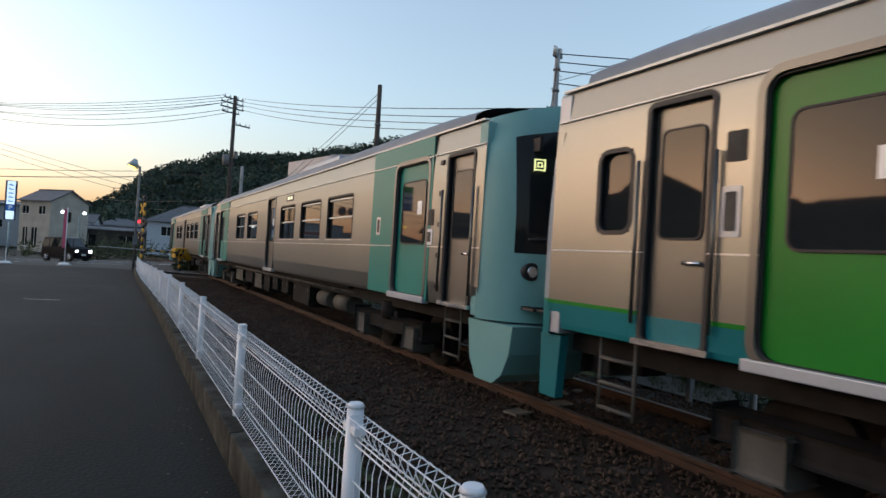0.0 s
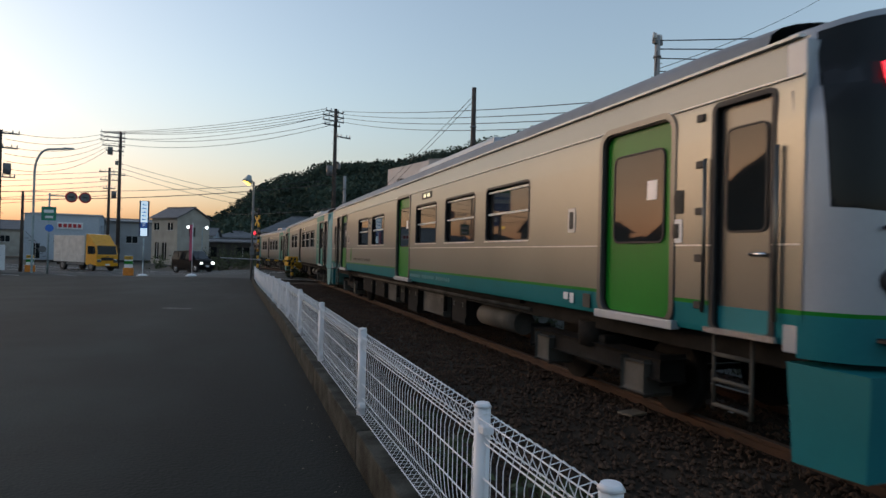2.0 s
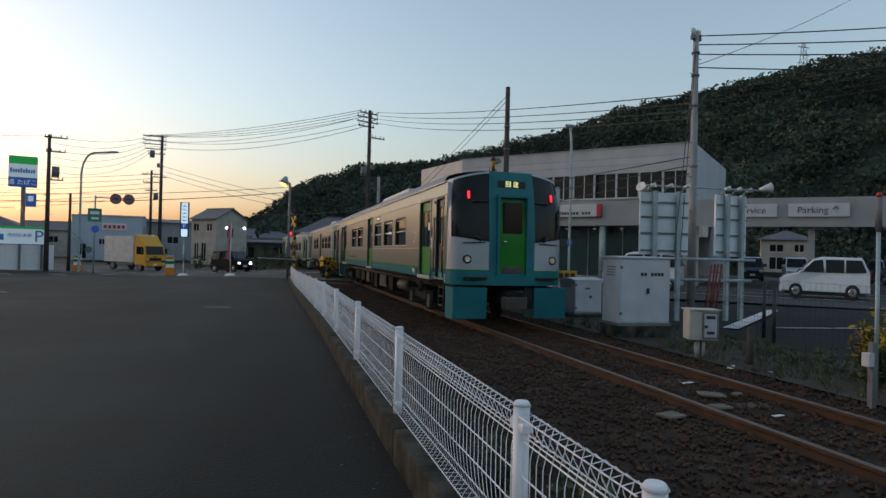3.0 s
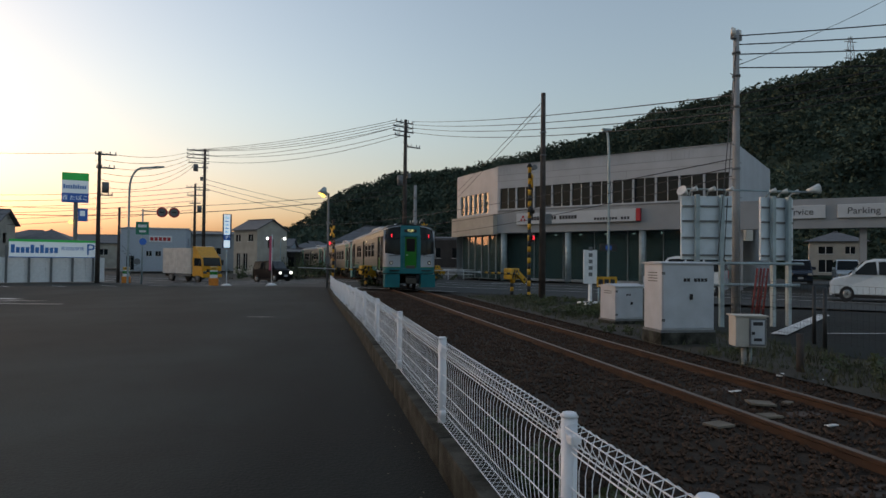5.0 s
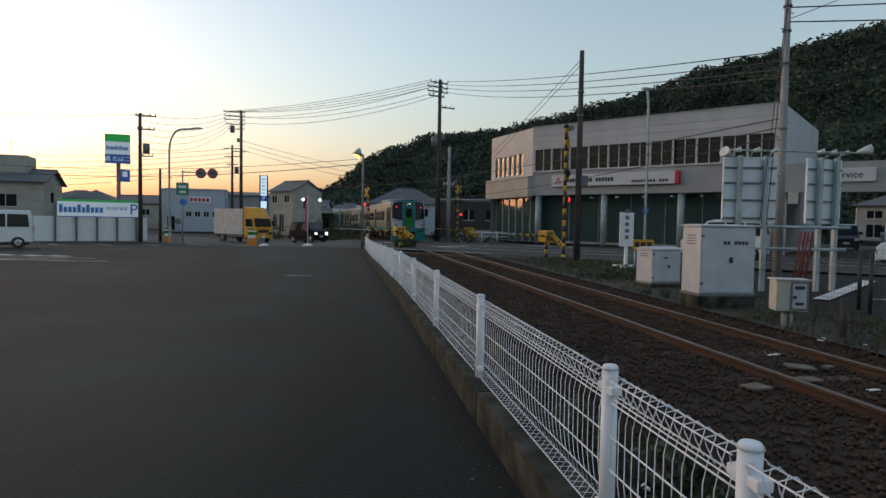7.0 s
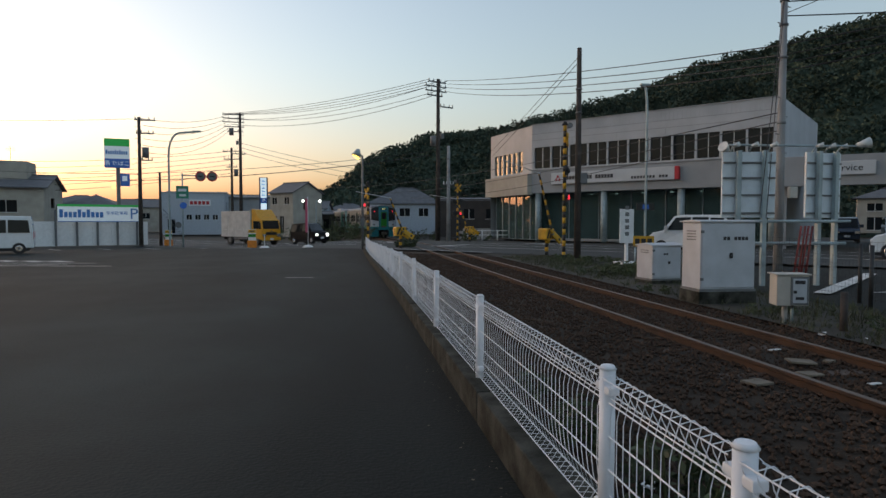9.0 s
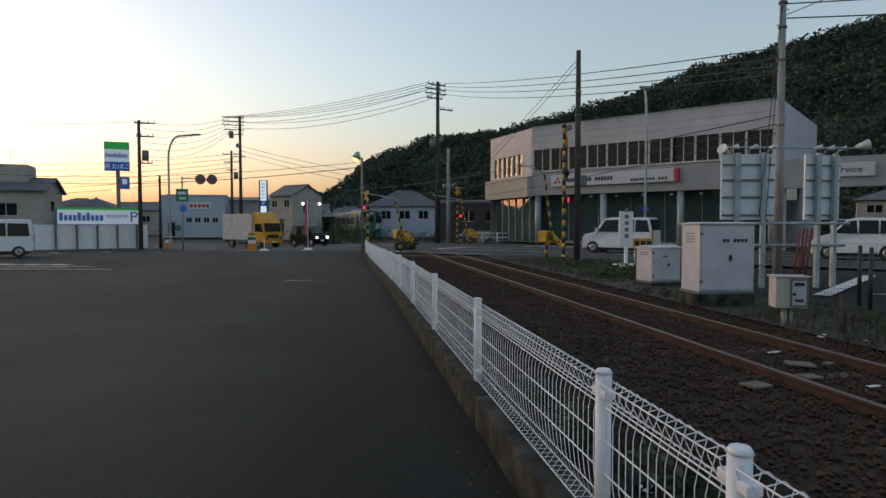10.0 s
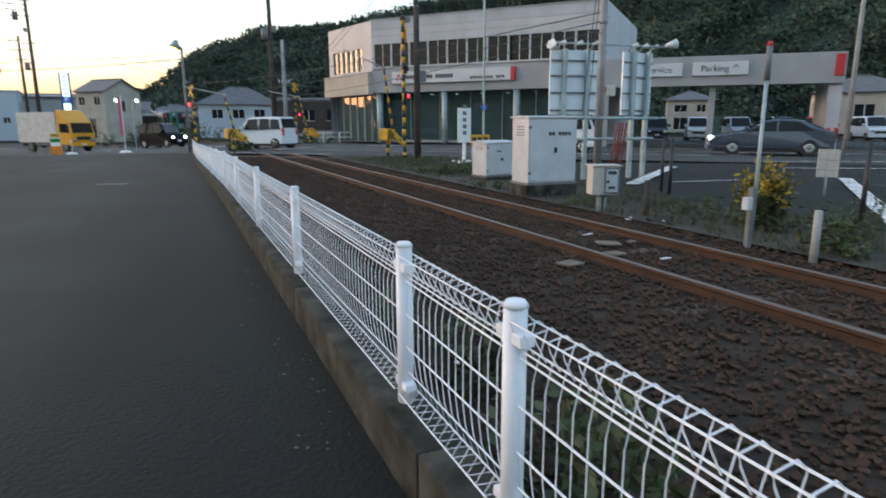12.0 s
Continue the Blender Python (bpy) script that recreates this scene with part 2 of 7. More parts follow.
def darker_edge(m, x0, x1, dark):
    """Asphalt that is darker towards the kerb, with a ragged, streaky border."""
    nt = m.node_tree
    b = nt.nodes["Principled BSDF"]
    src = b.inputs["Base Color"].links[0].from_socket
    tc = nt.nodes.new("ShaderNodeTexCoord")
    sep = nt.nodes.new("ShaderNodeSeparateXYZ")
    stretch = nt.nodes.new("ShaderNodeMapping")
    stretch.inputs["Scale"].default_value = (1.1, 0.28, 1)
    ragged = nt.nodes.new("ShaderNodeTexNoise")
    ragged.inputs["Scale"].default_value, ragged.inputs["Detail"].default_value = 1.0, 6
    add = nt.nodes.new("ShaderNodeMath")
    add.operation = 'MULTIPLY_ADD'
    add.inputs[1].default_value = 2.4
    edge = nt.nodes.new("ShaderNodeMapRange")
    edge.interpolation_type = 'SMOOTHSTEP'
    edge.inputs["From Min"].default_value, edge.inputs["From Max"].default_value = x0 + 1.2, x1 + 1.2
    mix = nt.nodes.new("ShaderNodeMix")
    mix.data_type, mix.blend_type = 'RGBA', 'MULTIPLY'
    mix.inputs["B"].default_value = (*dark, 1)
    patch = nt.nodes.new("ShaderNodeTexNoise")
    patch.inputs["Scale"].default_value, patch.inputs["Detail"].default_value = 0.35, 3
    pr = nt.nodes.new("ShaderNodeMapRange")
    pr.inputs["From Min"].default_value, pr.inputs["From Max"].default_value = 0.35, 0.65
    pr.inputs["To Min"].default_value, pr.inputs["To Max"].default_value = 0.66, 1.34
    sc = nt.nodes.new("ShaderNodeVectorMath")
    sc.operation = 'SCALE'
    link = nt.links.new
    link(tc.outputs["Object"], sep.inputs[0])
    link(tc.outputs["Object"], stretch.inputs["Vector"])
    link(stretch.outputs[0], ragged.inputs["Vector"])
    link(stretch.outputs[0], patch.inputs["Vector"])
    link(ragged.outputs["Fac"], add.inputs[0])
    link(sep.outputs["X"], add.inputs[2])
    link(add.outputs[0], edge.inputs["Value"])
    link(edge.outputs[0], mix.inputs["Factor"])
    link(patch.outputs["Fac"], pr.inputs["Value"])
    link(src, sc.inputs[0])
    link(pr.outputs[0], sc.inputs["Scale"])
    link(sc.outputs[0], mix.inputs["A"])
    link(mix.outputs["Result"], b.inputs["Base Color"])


darker_edge(M_LOT, -1.5, -0.1, (0.55, 0.54, 0.52))
for m_, spec in ((M_CARBLACK, .08), (M_GLASS, .2), (M_GLASS2, .3)):
    m_.node_tree.nodes["Principled BSDF"].inputs["Specular IOR Level"].default_value = spec
for m_ in (M_UNDER, M_UNDER2, M_CONC):
    m_.node_tree.nodes["Principled BSDF"].inputs["Specular IOR Level"].default_value = 0.12
for m_ in (M_LOT, M_BALLAST, M_BED):
    m_.node_tree.nodes["Principled BSDF"].inputs["Specular IOR Level"].default_value = 0.25
M_LEAF.node_tree.nodes["Principled BSDF"].inputs["Specular IOR Level"].default_value = 0.05
for m_ in (M_TEAL, M_GREEN, M_AQUA, M_AQUA2):
    m_.node_tree.nodes["Principled BSDF"].inputs["Specular IOR Level"].default_value = 0.25


# ---- geometry helpers ----
def part(name, bm, material, parent, label=""):
    me = bpy.data.meshes.new(name)
    bm.to_mesh(me)
    bm.free()
    for m in (material if isinstance(material, (list, tuple)) else [material]):
        me.materials.append(m)
    ob = new(name, me)
    ob.parent = parent
    if label:
        tagged(ob, label)
    return ob


def thing(name, label, category, group="", kind="", at=None):
    ob = tagged(new(name), label, category, group, kind)
    if at is not None:
        ob.matrix_world = at
    return ob


def quick(name, verts, faces, material, parent, label="", smooth=False):
    me = bpy.data.meshes.new(name)
    me.from_pydata(verts, [], faces)
    me.materials.append(material)
    if smooth:
        me.polygons.foreach_set("use_smooth", [True] * len(me.polygons))
    ob = new(name, me)
    ob.parent = parent
    if label:
        tagged(ob, label)
    return ob


def box(bm, x0, x1, y0, y1, z0, z1, bevel=0.0):
    r = bmesh.ops.create_cube(bm, size=1)
    vs = r["verts"]
    for v in vs:
        v.co = Vector((x0 + (v.co.x + .5) * (x1 - x0), y0 + (v.co.y + .5) * (y1 - y0), z0 + (v.co.z + .5) * (z1 - z0)))
    if bevel:
        es = list({e for v in vs for e in v.link_edges})
        bmesh.ops.bevel(bm, geom=es, offset=bevel, segments=2, profile=0.6, affect='EDGES')
    return bm


def bx(*a, bevel=0.0):
    return box(bmesh.new(), *a, bevel=bevel)


def rod(bm, a, b, r0, r1=None, n=10):
    a, b = Vector(a), Vector(b)
    r1 = r0 if r1 is None else r1
    d = (b - a)
    q = d.to_track_quat('Z', 'Y')
    lo, hi = [], []
    for k in range(n):
        c = Vector((math.cos(2 * math.pi * k / n), math.sin(2 * math.pi * k / n), 0))
        lo.append(bm.verts.new(a + q @ (c * r0)))
        hi.append(bm.verts.new(b + q @ (c * r1)))
    for k in range(n):
        f = bm.faces.new((lo[k], lo[(k + 1) % n], hi[(k + 1) % n], hi[k]))
        f.smooth = True
    bm.faces.new(lo[::-1])
    bm.faces.new(hi)
    return bm


def rd(a, b, r0, r1=None, n=10):
    return rod(bmesh.new(), a, b, r0, r1, n)


def tube(path, r, n=4, verts=None, faces=None):
    """A thin tube along a path, added to verts and faces."""
    verts = [] if verts is None else verts
    faces = [] if faces is None else faces
    base = len(verts)
    pts = [Vector(p) for p in path]
    for i, p in enumerate(pts):
        d = (pts[min(i + 1, len(pts) - 1)] - pts[max(i - 1, 0)]).normalized()
        s = d.cross(Vector((0.31, 0.17, 0.93)))
        if s.length < 0.05:
            s = d.cross(Vector((1, 0, 0)))
        s.normalize()
        u = d.cross(s)
        for k in range(n):
            a = 2 * math.pi * (k + .5) / n
            verts.append(tuple(p + (s * math.cos(a) + u * math.sin(a)) * r))
    for i in range(len(pts) - 1):
        for k in range(n):
            faces.append((base + i * n + k, base + i * n + (k + 1) % n, base + (i + 1) * n + (k + 1) % n, base + (i + 1) * n + k))
    return verts, faces


def prism(bm, outline, x0, x1, taper=None):
    """Side outline of (y, z) pulled across from x0 to x1; taper(z) narrows it."""
    sides = []
    for x in (x0, x1):
        sides.append([bm.verts.new((x * (taper(z) if taper else 1), y, z)) for y, z in outline])
    n = len(outline)
    for k in range(n):
        bm.faces.new((sides[0][k], sides[0][(k + 1) % n], sides[1][(k + 1) % n], sides[1][k]))
    bm.faces.new(sides[0][::-1])
    bm.faces.new(sides[1])
    bmesh.ops.recalc_face_normals(bm, faces=bm.faces[:])
    return bm


def wall(bm, place, w, z0, z1, holes, depth=0.1, bands=()):
    """A wall of width w from z0 to z1 with holes (a, b, lo, hi) through it. place(a, z, inward) gives a point.
    bands: heights at which the material index goes up by one."""
    us = sorted({round(q, 3) for q in (0.0, w, *(h[0] for h in holes), *(h[1] for h in holes))})
    zs = sorted({z0, z1, *(h[2] for h in holes), *(h[3] for h in holes), *bands})
    cache = {}

    def v(a, z, d):
        k = (round(a, 4), round(z, 4), d)
        if k not in cache:
            cache[k] = bm.verts.new(place(a, z, d))
        return cache[k]
    solid = {}
    for i in range(len(us) - 1):
        for j in range(len(zs) - 1):
            a, z = (us[i] + us[i + 1]) / 2, (zs[j] + zs[j + 1]) / 2
            solid[i, j] = not any(h[0] < a < h[1] and h[2] < z < h[3] for h in holes)
    for (i, j), s in solid.items():
        c = [(us[i], zs[j]), (us[i + 1], zs[j]), (us[i + 1], zs[j + 1]), (us[i], zs[j + 1])]
        mi = sum(zs[j] >= b - 1e-6 for b in bands)
        if s:
            f = bm.faces.new([v(a, z, 0) for a, z in c])
            f.material_index = mi
        else:
            for q, (di, dj) in enumerate(((0, -1), (1, 0), (0, 1), (-1, 0))):
                if solid.get((i + di, j + dj), True):
                    (a, z), (a2, z2) = c[q], c[(q + 1) % 4]
                    f = bm.faces.new((v(a, z, 0), v(a2, z2, 0), v(a2, z2, depth), v(a, z, depth)))
                    f.material_index = mi
    return bm


def smooth01(a, b, x):
    u = min(1.0, max(0.0, (x - a) / (b - a)))
    return u * u * (3 - 2 * u)


def ground_z(x, y):
    """Height of the land: the lot falls gently away from the viewer, the railway side lies a little lower."""
    west = -0.75 * min(1, max(0, (y - 10) / 42))
    east = -0.2 - 0.25 * min(1, max(0, (y - 36) / 30))
    s = min(1, max(0, (y - 22) / 10))
    return west + (east - west) * smooth01(0.8 - 9 * s, 2.5, x)


def text_part(name, body, size, material, parent, m, label="", depth=0.006):
    cu = bpy.data.curves.new(name, 'FONT')
    cu.body, cu.size, cu.extrude = body, size, depth
    cu.align_x, cu.align_y = 'CENTER', 'CENTER'
    tmp = new(name + "_curve", cu)
    bpy.context.view_layer.update()
    me = bpy.data.meshes.new_from_object(tmp.evaluated_get(bpy.context.evaluated_depsgraph_get()))
    bpy.data.objects.remove(tmp)
    me.materials.clear()
    me.materials.append(material)
    ob = new(name, me)
    ob.parent = parent
    ob.matrix_basis = m
    if label:
        tagged(ob, label)
    return ob


def overlay(name, place, na, nb, lift, material, label, category, kind="structure"):
    """A sheet laid on the land; place(s, t) with s, t in 0..1 gives x, y."""
    vs, fs = [], []
    for i in range(na + 1):
        for j in range(nb + 1):
            x, y = place(i / na, j / nb)
            vs.append((x, y, ground_z(x, y) + lift))
    for i in range(na):
        for j in range(nb):
            a = i * (nb + 1) + j
            fs.append((a, a + nb + 1, a + nb + 2, a + 1))
    ob = quick(name, vs, fs, material, None)
    return tagged(ob, label, category, kind=kind)


# the road crosses the railway aslant
ROAD_O = Vector((4.7, 38.6))
ROAD_U = Vector((0.7071, -0.7071))
ROAD_V = Vector((0.7071, 0.7071))


def road(u, v):
    p = ROAD_O + ROAD_U * u + ROAD_V * v
    return p.x, p.y


def road_z(u, v):
    return ground_z(*road(u, v)) + 0.012


def track_x(y):
    """Middle of the track: nearly straight, then bending to the left."""
    return 4.16 - 0.008 * y - 0.0018 * max(0, y - 35) ** 2


def track_z(y):
    return ground_z(4.2, min(y, 60)) + 0.05


def track_yaw(y):
    return math.degrees(math.atan2(-(track_x(y + .5) - track_x(y - .5)), 1.0))


# ---- large structure ----
def build_ground():
    def cuts(limit):
        out, d = [0.0], 3.0
        while out[-1] < limit:
            out.append(out[-1] + d)
            d *= 1.22
        return out
    xs = sorted({-v for v in cuts(1900)} | set(cuts(1900)))
    ys = sorted({-v for v in cuts(1900)} | set(cuts(1900)) | {10.0, 22.0, 32.0, 36.0, 52.0, 66.0})
    vs = [(x, y, ground_z(x, y) - 0.14 - (0.1 if abs(x) > 5 or y > 10 else 0)) for x in xs for y in ys]
    n = len(ys)
    fs = [(i * n + j, (i + 1) * n + j, (i + 1) * n + j + 1, i * n + j + 1) for i in range(len(xs) - 1) for j in range(n - 1)]
    tagged(quick("ground", vs, fs, M_SOIL, None), "bare dark soil ground between lots and railway", "ground", kind="structure")


build_ground()
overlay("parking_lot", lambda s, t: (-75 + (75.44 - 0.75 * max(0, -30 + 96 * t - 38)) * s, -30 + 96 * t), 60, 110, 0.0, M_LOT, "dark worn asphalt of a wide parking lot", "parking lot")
overlay("road", lambda s, t: road(-75 + 130 * s, -7.2 + 13.0 * t), 110, 14, 0.012, M_ROAD, "grey asphalt road crossing the railway aslant", "road")
overlay("dealer_forecourt", lambda s, t: road(-6 + 80 * s, 5.8 + 42 * t), 40, 20, 0.006, M_ROAD, "grey asphalt forecourt before the car showroom", "forecourt")
overlay("roadside_parking", lambda s, t: (7.9 + 60 * s, -30 + (52 - 44 * s) * t), 40, 40, 0.0, M_LOT, "dark asphalt parking ground beside the railway", "parking lot")
overlay("verge", lambda s, t: (5.7 + 6.5 * s, -12 + 47 * t), 16, 80, -0.012, M_SOIL, "strip of dirt and weeds along the track", "verge")
overlay("track_bed", lambda s, t: (track_x(-20 + 130 * t) + 3.6 * (s - .5) * (1 if s > .5 else 1.98), -20 + 130 * t), 16, 130, -0.055, M_BED, "brown rusty ballast bed of the railway", "track bed")


def build_lines():
    def strip(name, a, b, w, parent, label=""):
        a, b = Vector(a), Vector(b)
        n = max(1, int((b - a).length / 1.5))
        side = Vector((-(b - a).y, (b - a).x)).normalized() * w / 2
        vs, fs = [], []
        for k in range(n + 1):
            p = a + (b - a) * k / n
            for q in (p - side, p + side):
                vs.append((q.x, q.y, ground_z(q.x, q.y) + 0.034))
        for k in range(n):
            fs.append((2 * k, 2 * k + 2, 2 * k + 3, 2 * k + 1))
        return quick(name, vs, fs, M_LINE, parent, label)
    marks = thing("road_markings", "worn white painted lines on the asphalt road", "road markings", kind="structure")
    for v, u0, u1 in ((-2.9, 2.5, 26), (-7.0, 1.5, 9), (0.05, 3.0, 40), (3.1, 2.0, 46), (-2.9, -60, -3.5), (3.0, -60, -3.5), (0.05, -60, -4)):
        strip("line", road(u0, v), road(u1, v), 0.15, marks)
    strip("stop_line", road(3.0, -2.8), road(3.0, 0.0), 0.4, marks)
    strip("stop_line", road(-4.0, 3.0), road(-4.0, 0.1), 0.4, marks)
    for u in (5.0, 6.2, 7.4):
        strip("line", road(u, 3.6), road(u + 0.5, 5.4), 0.4, marks)
    bays = thing("parking_markings", "white painted parking bay lines on dark asphalt", "parking markings", kind="structure")
    for k in range(6):
        strip("bar", (-16.0 + 1.05 * k, 25.8 - .35 * k), (-15.2 + 1.05 * k, 25.2 - .35 * k), 0.45, bays)
    strip("line", (-18, 24.2), (-8.6, 22.2), 0.14, bays)
    strip("line", (-18, 22.6), (-7.4, 20.2), 0.14, bays)
    strip("line", (-16, 21.0), (-9.2, 21.6), 0.12, bays)
    for k in range(6):
        strip("line", (-21 + 2.6 * k, 40.5 + .6 * k), (-19.4 + 2.6 * k, 38.2 + .6 * k), 0.12, bays)
    east = thing("roadside_bay_markings", "white painted lines on the roadside parking ground", "parking markings", kind="structure")
    strip("line", (8.85, 11.0), (13.7, 14.9), 0.3, east)
    strip("line", (9.9, 11.0), (13.0, 10.6), 0.08, east)
    strip("line", (14.3, 10.0), (8.2, 5.2), 0.28, east)
    strip("line", (16.0, 13.0), (26.0, 7.0), 0.14, east)
    strip("line", (18.0, 15.5), (30.0, 9.0), 0.14, east)
    lot = thing("lot_repair_mark", "pale scuffed patch line on the asphalt lot", "asphalt patch", kind="structure")
    strip("line", (-1.7, 14.5), (-1.1, 14.4), 0.05, lot)


build_lines()


# ---- kerb and white mesh fence ----
FENCE_X = 0.535
POSTS = [-4.38, -2.38, -0.38, 1.62] + [2.34 + 2 * k for k in range(14)]


def build_kerb():
    kerb = thing("kerb", "low stained concrete kerb under the fence", "kerb", kind="structure")
    rnd = random.Random(4)
    y = -6.0
    while y < 29.5:
        ln = 2.0
        z = ground_z(0.5, y + ln / 2)
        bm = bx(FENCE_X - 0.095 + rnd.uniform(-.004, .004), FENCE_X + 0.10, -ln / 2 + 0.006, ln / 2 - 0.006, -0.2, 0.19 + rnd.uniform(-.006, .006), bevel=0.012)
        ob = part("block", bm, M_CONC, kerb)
        ob.matrix_basis = pose(0, y + ln / 2, z, math.degrees(math.atan2(ground_z(.5, y + ln) - ground_z(.5, y), ln)))
        y += ln


def panel_mesh(length, name):
    """A coated wire panel with rolled, three-cornered top and bottom edges."""
    vs, fs = [], []
    n = max(2, int(round(length / 0.05)))
    top, low = 0.51, 0.035
    for k in range(n + 1):
        y = 0.03 + (length - 0.06) * k / n
        path = [(0.0, y, low + .05), (-0.035, y, low), (0.035, y, low - .006), (0.008, y, low + .085), (0.0, y, low + .15),
                (0.0, y, top - .13), (0.010, y, top - .085), (0.033, y, top - .008), (0.012, y, top + .010), (-0.030, y, top + .002), (-0.024, y, top - .018), (0.0, y, top - .062)]
        tube(path, 0.0017, 4, vs, fs)
    for x, z in ((0.030, top - .006), (-0.028, top), (0.0, top - .07), (0.0, top - .055), (0.035, low), (-0.034, low + .004), (0.002, low + .075)):
        tube([(x, 0.02, z), (x, length - .02, z)], 0.0026, 4, vs, fs)
    for z in (0.20, 0.312, 0.425):
        tube([(-0.004, 0.02, z), (-0.004, length - .02, z)], 0.0030, 4, vs, fs)
    me = bpy.data.meshes.new(name)
    me.from_pydata(vs, [], fs)
    me.materials.append(M_WIRE)
    return me


def build_fence():
    fence = thing("mesh_fence", "white coated wire mesh fence with round posts on a low kerb", "fence")
    long, short = panel_mesh(2.0, "mesh_panel"), panel_mesh(0.72, "short_mesh_panel")
    post = bmesh.new()
    rod(post, (0, 0, -.1), (0, 0, .535), .027, n=14)
    rod(post, (0, 0, .535), (0, 0, .548), .031, .022, n=14)
    pm = bpy.data.meshes.new("post")
    post.to_mesh(pm)
    post.free()
    pm.materials.append(M_WIRE)
    clamp = bmesh.new()
    box(clamp, -.02, .02, -.055, .055, -.014, .014, bevel=.006)
    cm = bpy.data.meshes.new("clamp")
    clamp.to_mesh(cm)
    clamp.free()
    cm.materials.append(M_WIRE)
    lean = random.Random(8)
    for i, y in enumerate(POSTS):
        z = ground_z(.5, y) + .19
        ob = new("post", pm)
        ob.parent = fence
        ob.matrix_basis = pose(FENCE_X, y, z, 6.0 if i == 8 else lean.uniform(-.7, .7), lean.uniform(-.6, .6))
        for cz in (.47, .062):
            c = new("clamp", cm)
            c.parent = ob
            c.matrix_basis = pose(0, 0, cz)
        if i + 1 < len(POSTS):
            ln = POSTS[i + 1] - y
            p = new("mesh_panel", short if ln < 1 else long)
            p.parent = fence
            slope = math.degrees(math.atan2(ground_z(.5, y + ln) - ground_z(.5, y), ln))
            p.matrix_basis = pose(FENCE_X, y, z, slope)


build_kerb()
build_fence()


# ---- railway ----
def build_track():
    RY = [-20 + 1.0 * k for k in range(41)] + [22 + 2 * k for k in range(54)]
    outline = [(-.061, -.14), (.061, -.14), (.061, -.128), (.012, -.112), (.010, -.045), (.033, -.032), (.033, -.004), (.026, 0), (-.026, 0), (-.033, -.004), (-.033, -.032), (-.010, -.045), (-.012, -.112), (-.061, -.128)]
    for side in (-1, 1):
        vs, fs, top = [], [], []
        n = len(outline)
        for y in RY:
            cx, a = track_x(y) + .145 + side * .585, radians(track_yaw(y))
            for x, z in outline:
                vs.append((cx + x * math.cos(a), y + x * math.sin(a), track_z(y) + z))
        for i in range(len(RY) - 1):
            for k in range(n):
                fs.append((i * n + k, i * n + (k + 1) % n, (i + 1) * n + (k + 1) % n, (i + 1) * n + k))
        rail = quick("rail", vs, fs, M_RUST, None)
        rail.data.materials.append(M_RAILTOP)
        for i, p in enumerate(rail.data.polygons):
            if i % n in (6, 7, 8):
                p.material_index = 1
        tagged(rail, "rusty steel rail with a worn bright head", "rail", "rails", "structure")
    sl = bx(-1.0, 1.0, -.10, .10, -.09, 0.0, bevel=.012)
    sm = bpy.data.meshes.new("sleeper")
    sl.to_mesh(sm)
    sl.free()
    sm.materials.append(M_SLEEPER)
    beds = thing("sleepers", "dark old sleepers half buried in ballast", "sleepers", kind="structure")
    y = -8.0
    rnd = random.Random(3)
    while y < 32:
        ob = new("sleeper", sm)
        ob.parent = beds
        ob.matrix_basis = pose(track_x(y), y + rnd.uniform(-.03, .03), track_z(y) - .105 + rnd.uniform(-.012, .006), 0, 0, rnd.uniform(-1.5, 1.5))
        y += 0.62
    # ballast stones
    rnd = np.random.RandomState(5)
    ico = [(0, 0, 1), (.9, 0, .3), (.28, .85, .3), (-.72, .53, .3), (-.72, -.53, .3), (.28, -.85, .3), (.3, .2, -.8)]
    tri = [(0, 1, 2), (0, 2, 3), (0, 3, 4), (0, 4, 5), (0, 5, 1), (6, 2, 1), (6, 3, 2), (6, 4, 3), (6, 5, 4), (6, 1, 5)]
    vs, fs = [], []
    for k in range(64000):
        y = -3 + 33 * rnd.rand() ** 1.9
        x = 0.75 + 5.2 * rnd.rand()
        d = abs(abs(x - track_x(y) - .145) - .585)
        if d < .05:
            continue
        r = .009 + .021 * rnd.rand()
        z = ground_z(x, y) - .045 + r * .2
        if y > 25 and y + x > 30.5:
            continue
        j = rnd.uniform(.65, 1.3, (7, 3)) * r
        a = rnd.rand() * 6.28
        ca, sa = math.cos(a), math.sin(a)
        base = len(vs)
        for (px, py, pz), (qx, qy, qz) in zip(ico, j):
            px, py, pz = px * qx, py * qy, pz * qz
            vs.append((x + px * ca - py * sa, y + px * sa + py * ca, z + pz))
        fs.extend((base + a_, base + b_, base + c_) for a_, b_, c_ in tri)
    tagged(quick("ballast", vs, fs, M_BALLAST, None), "loose rust-brown ballast stones around the track", "ballast", kind="stuff")
    # boards lying by the rails
    for x, y, w, l, rz, z in ((3.32, 5.35, .34, .22, 20, .0), (4.02, 5.55, .30, .18, 10, .0), (4.25, 5.95, .34, .22, -15, .02), (4.62, 6.0, .2, .1, 30, .0)):
        ob = tagged(part("board", bx(-w * .38, w * .38, -l * .36, l * .36, 0, .022, bevel=.005), M_PLANK, None), "weathered broken board lying on the ballast", "board", "boards by the rails")
        ob.matrix_world = pose(x, y, ground_z(x, y) - .035 + z, 2, 3, rz)
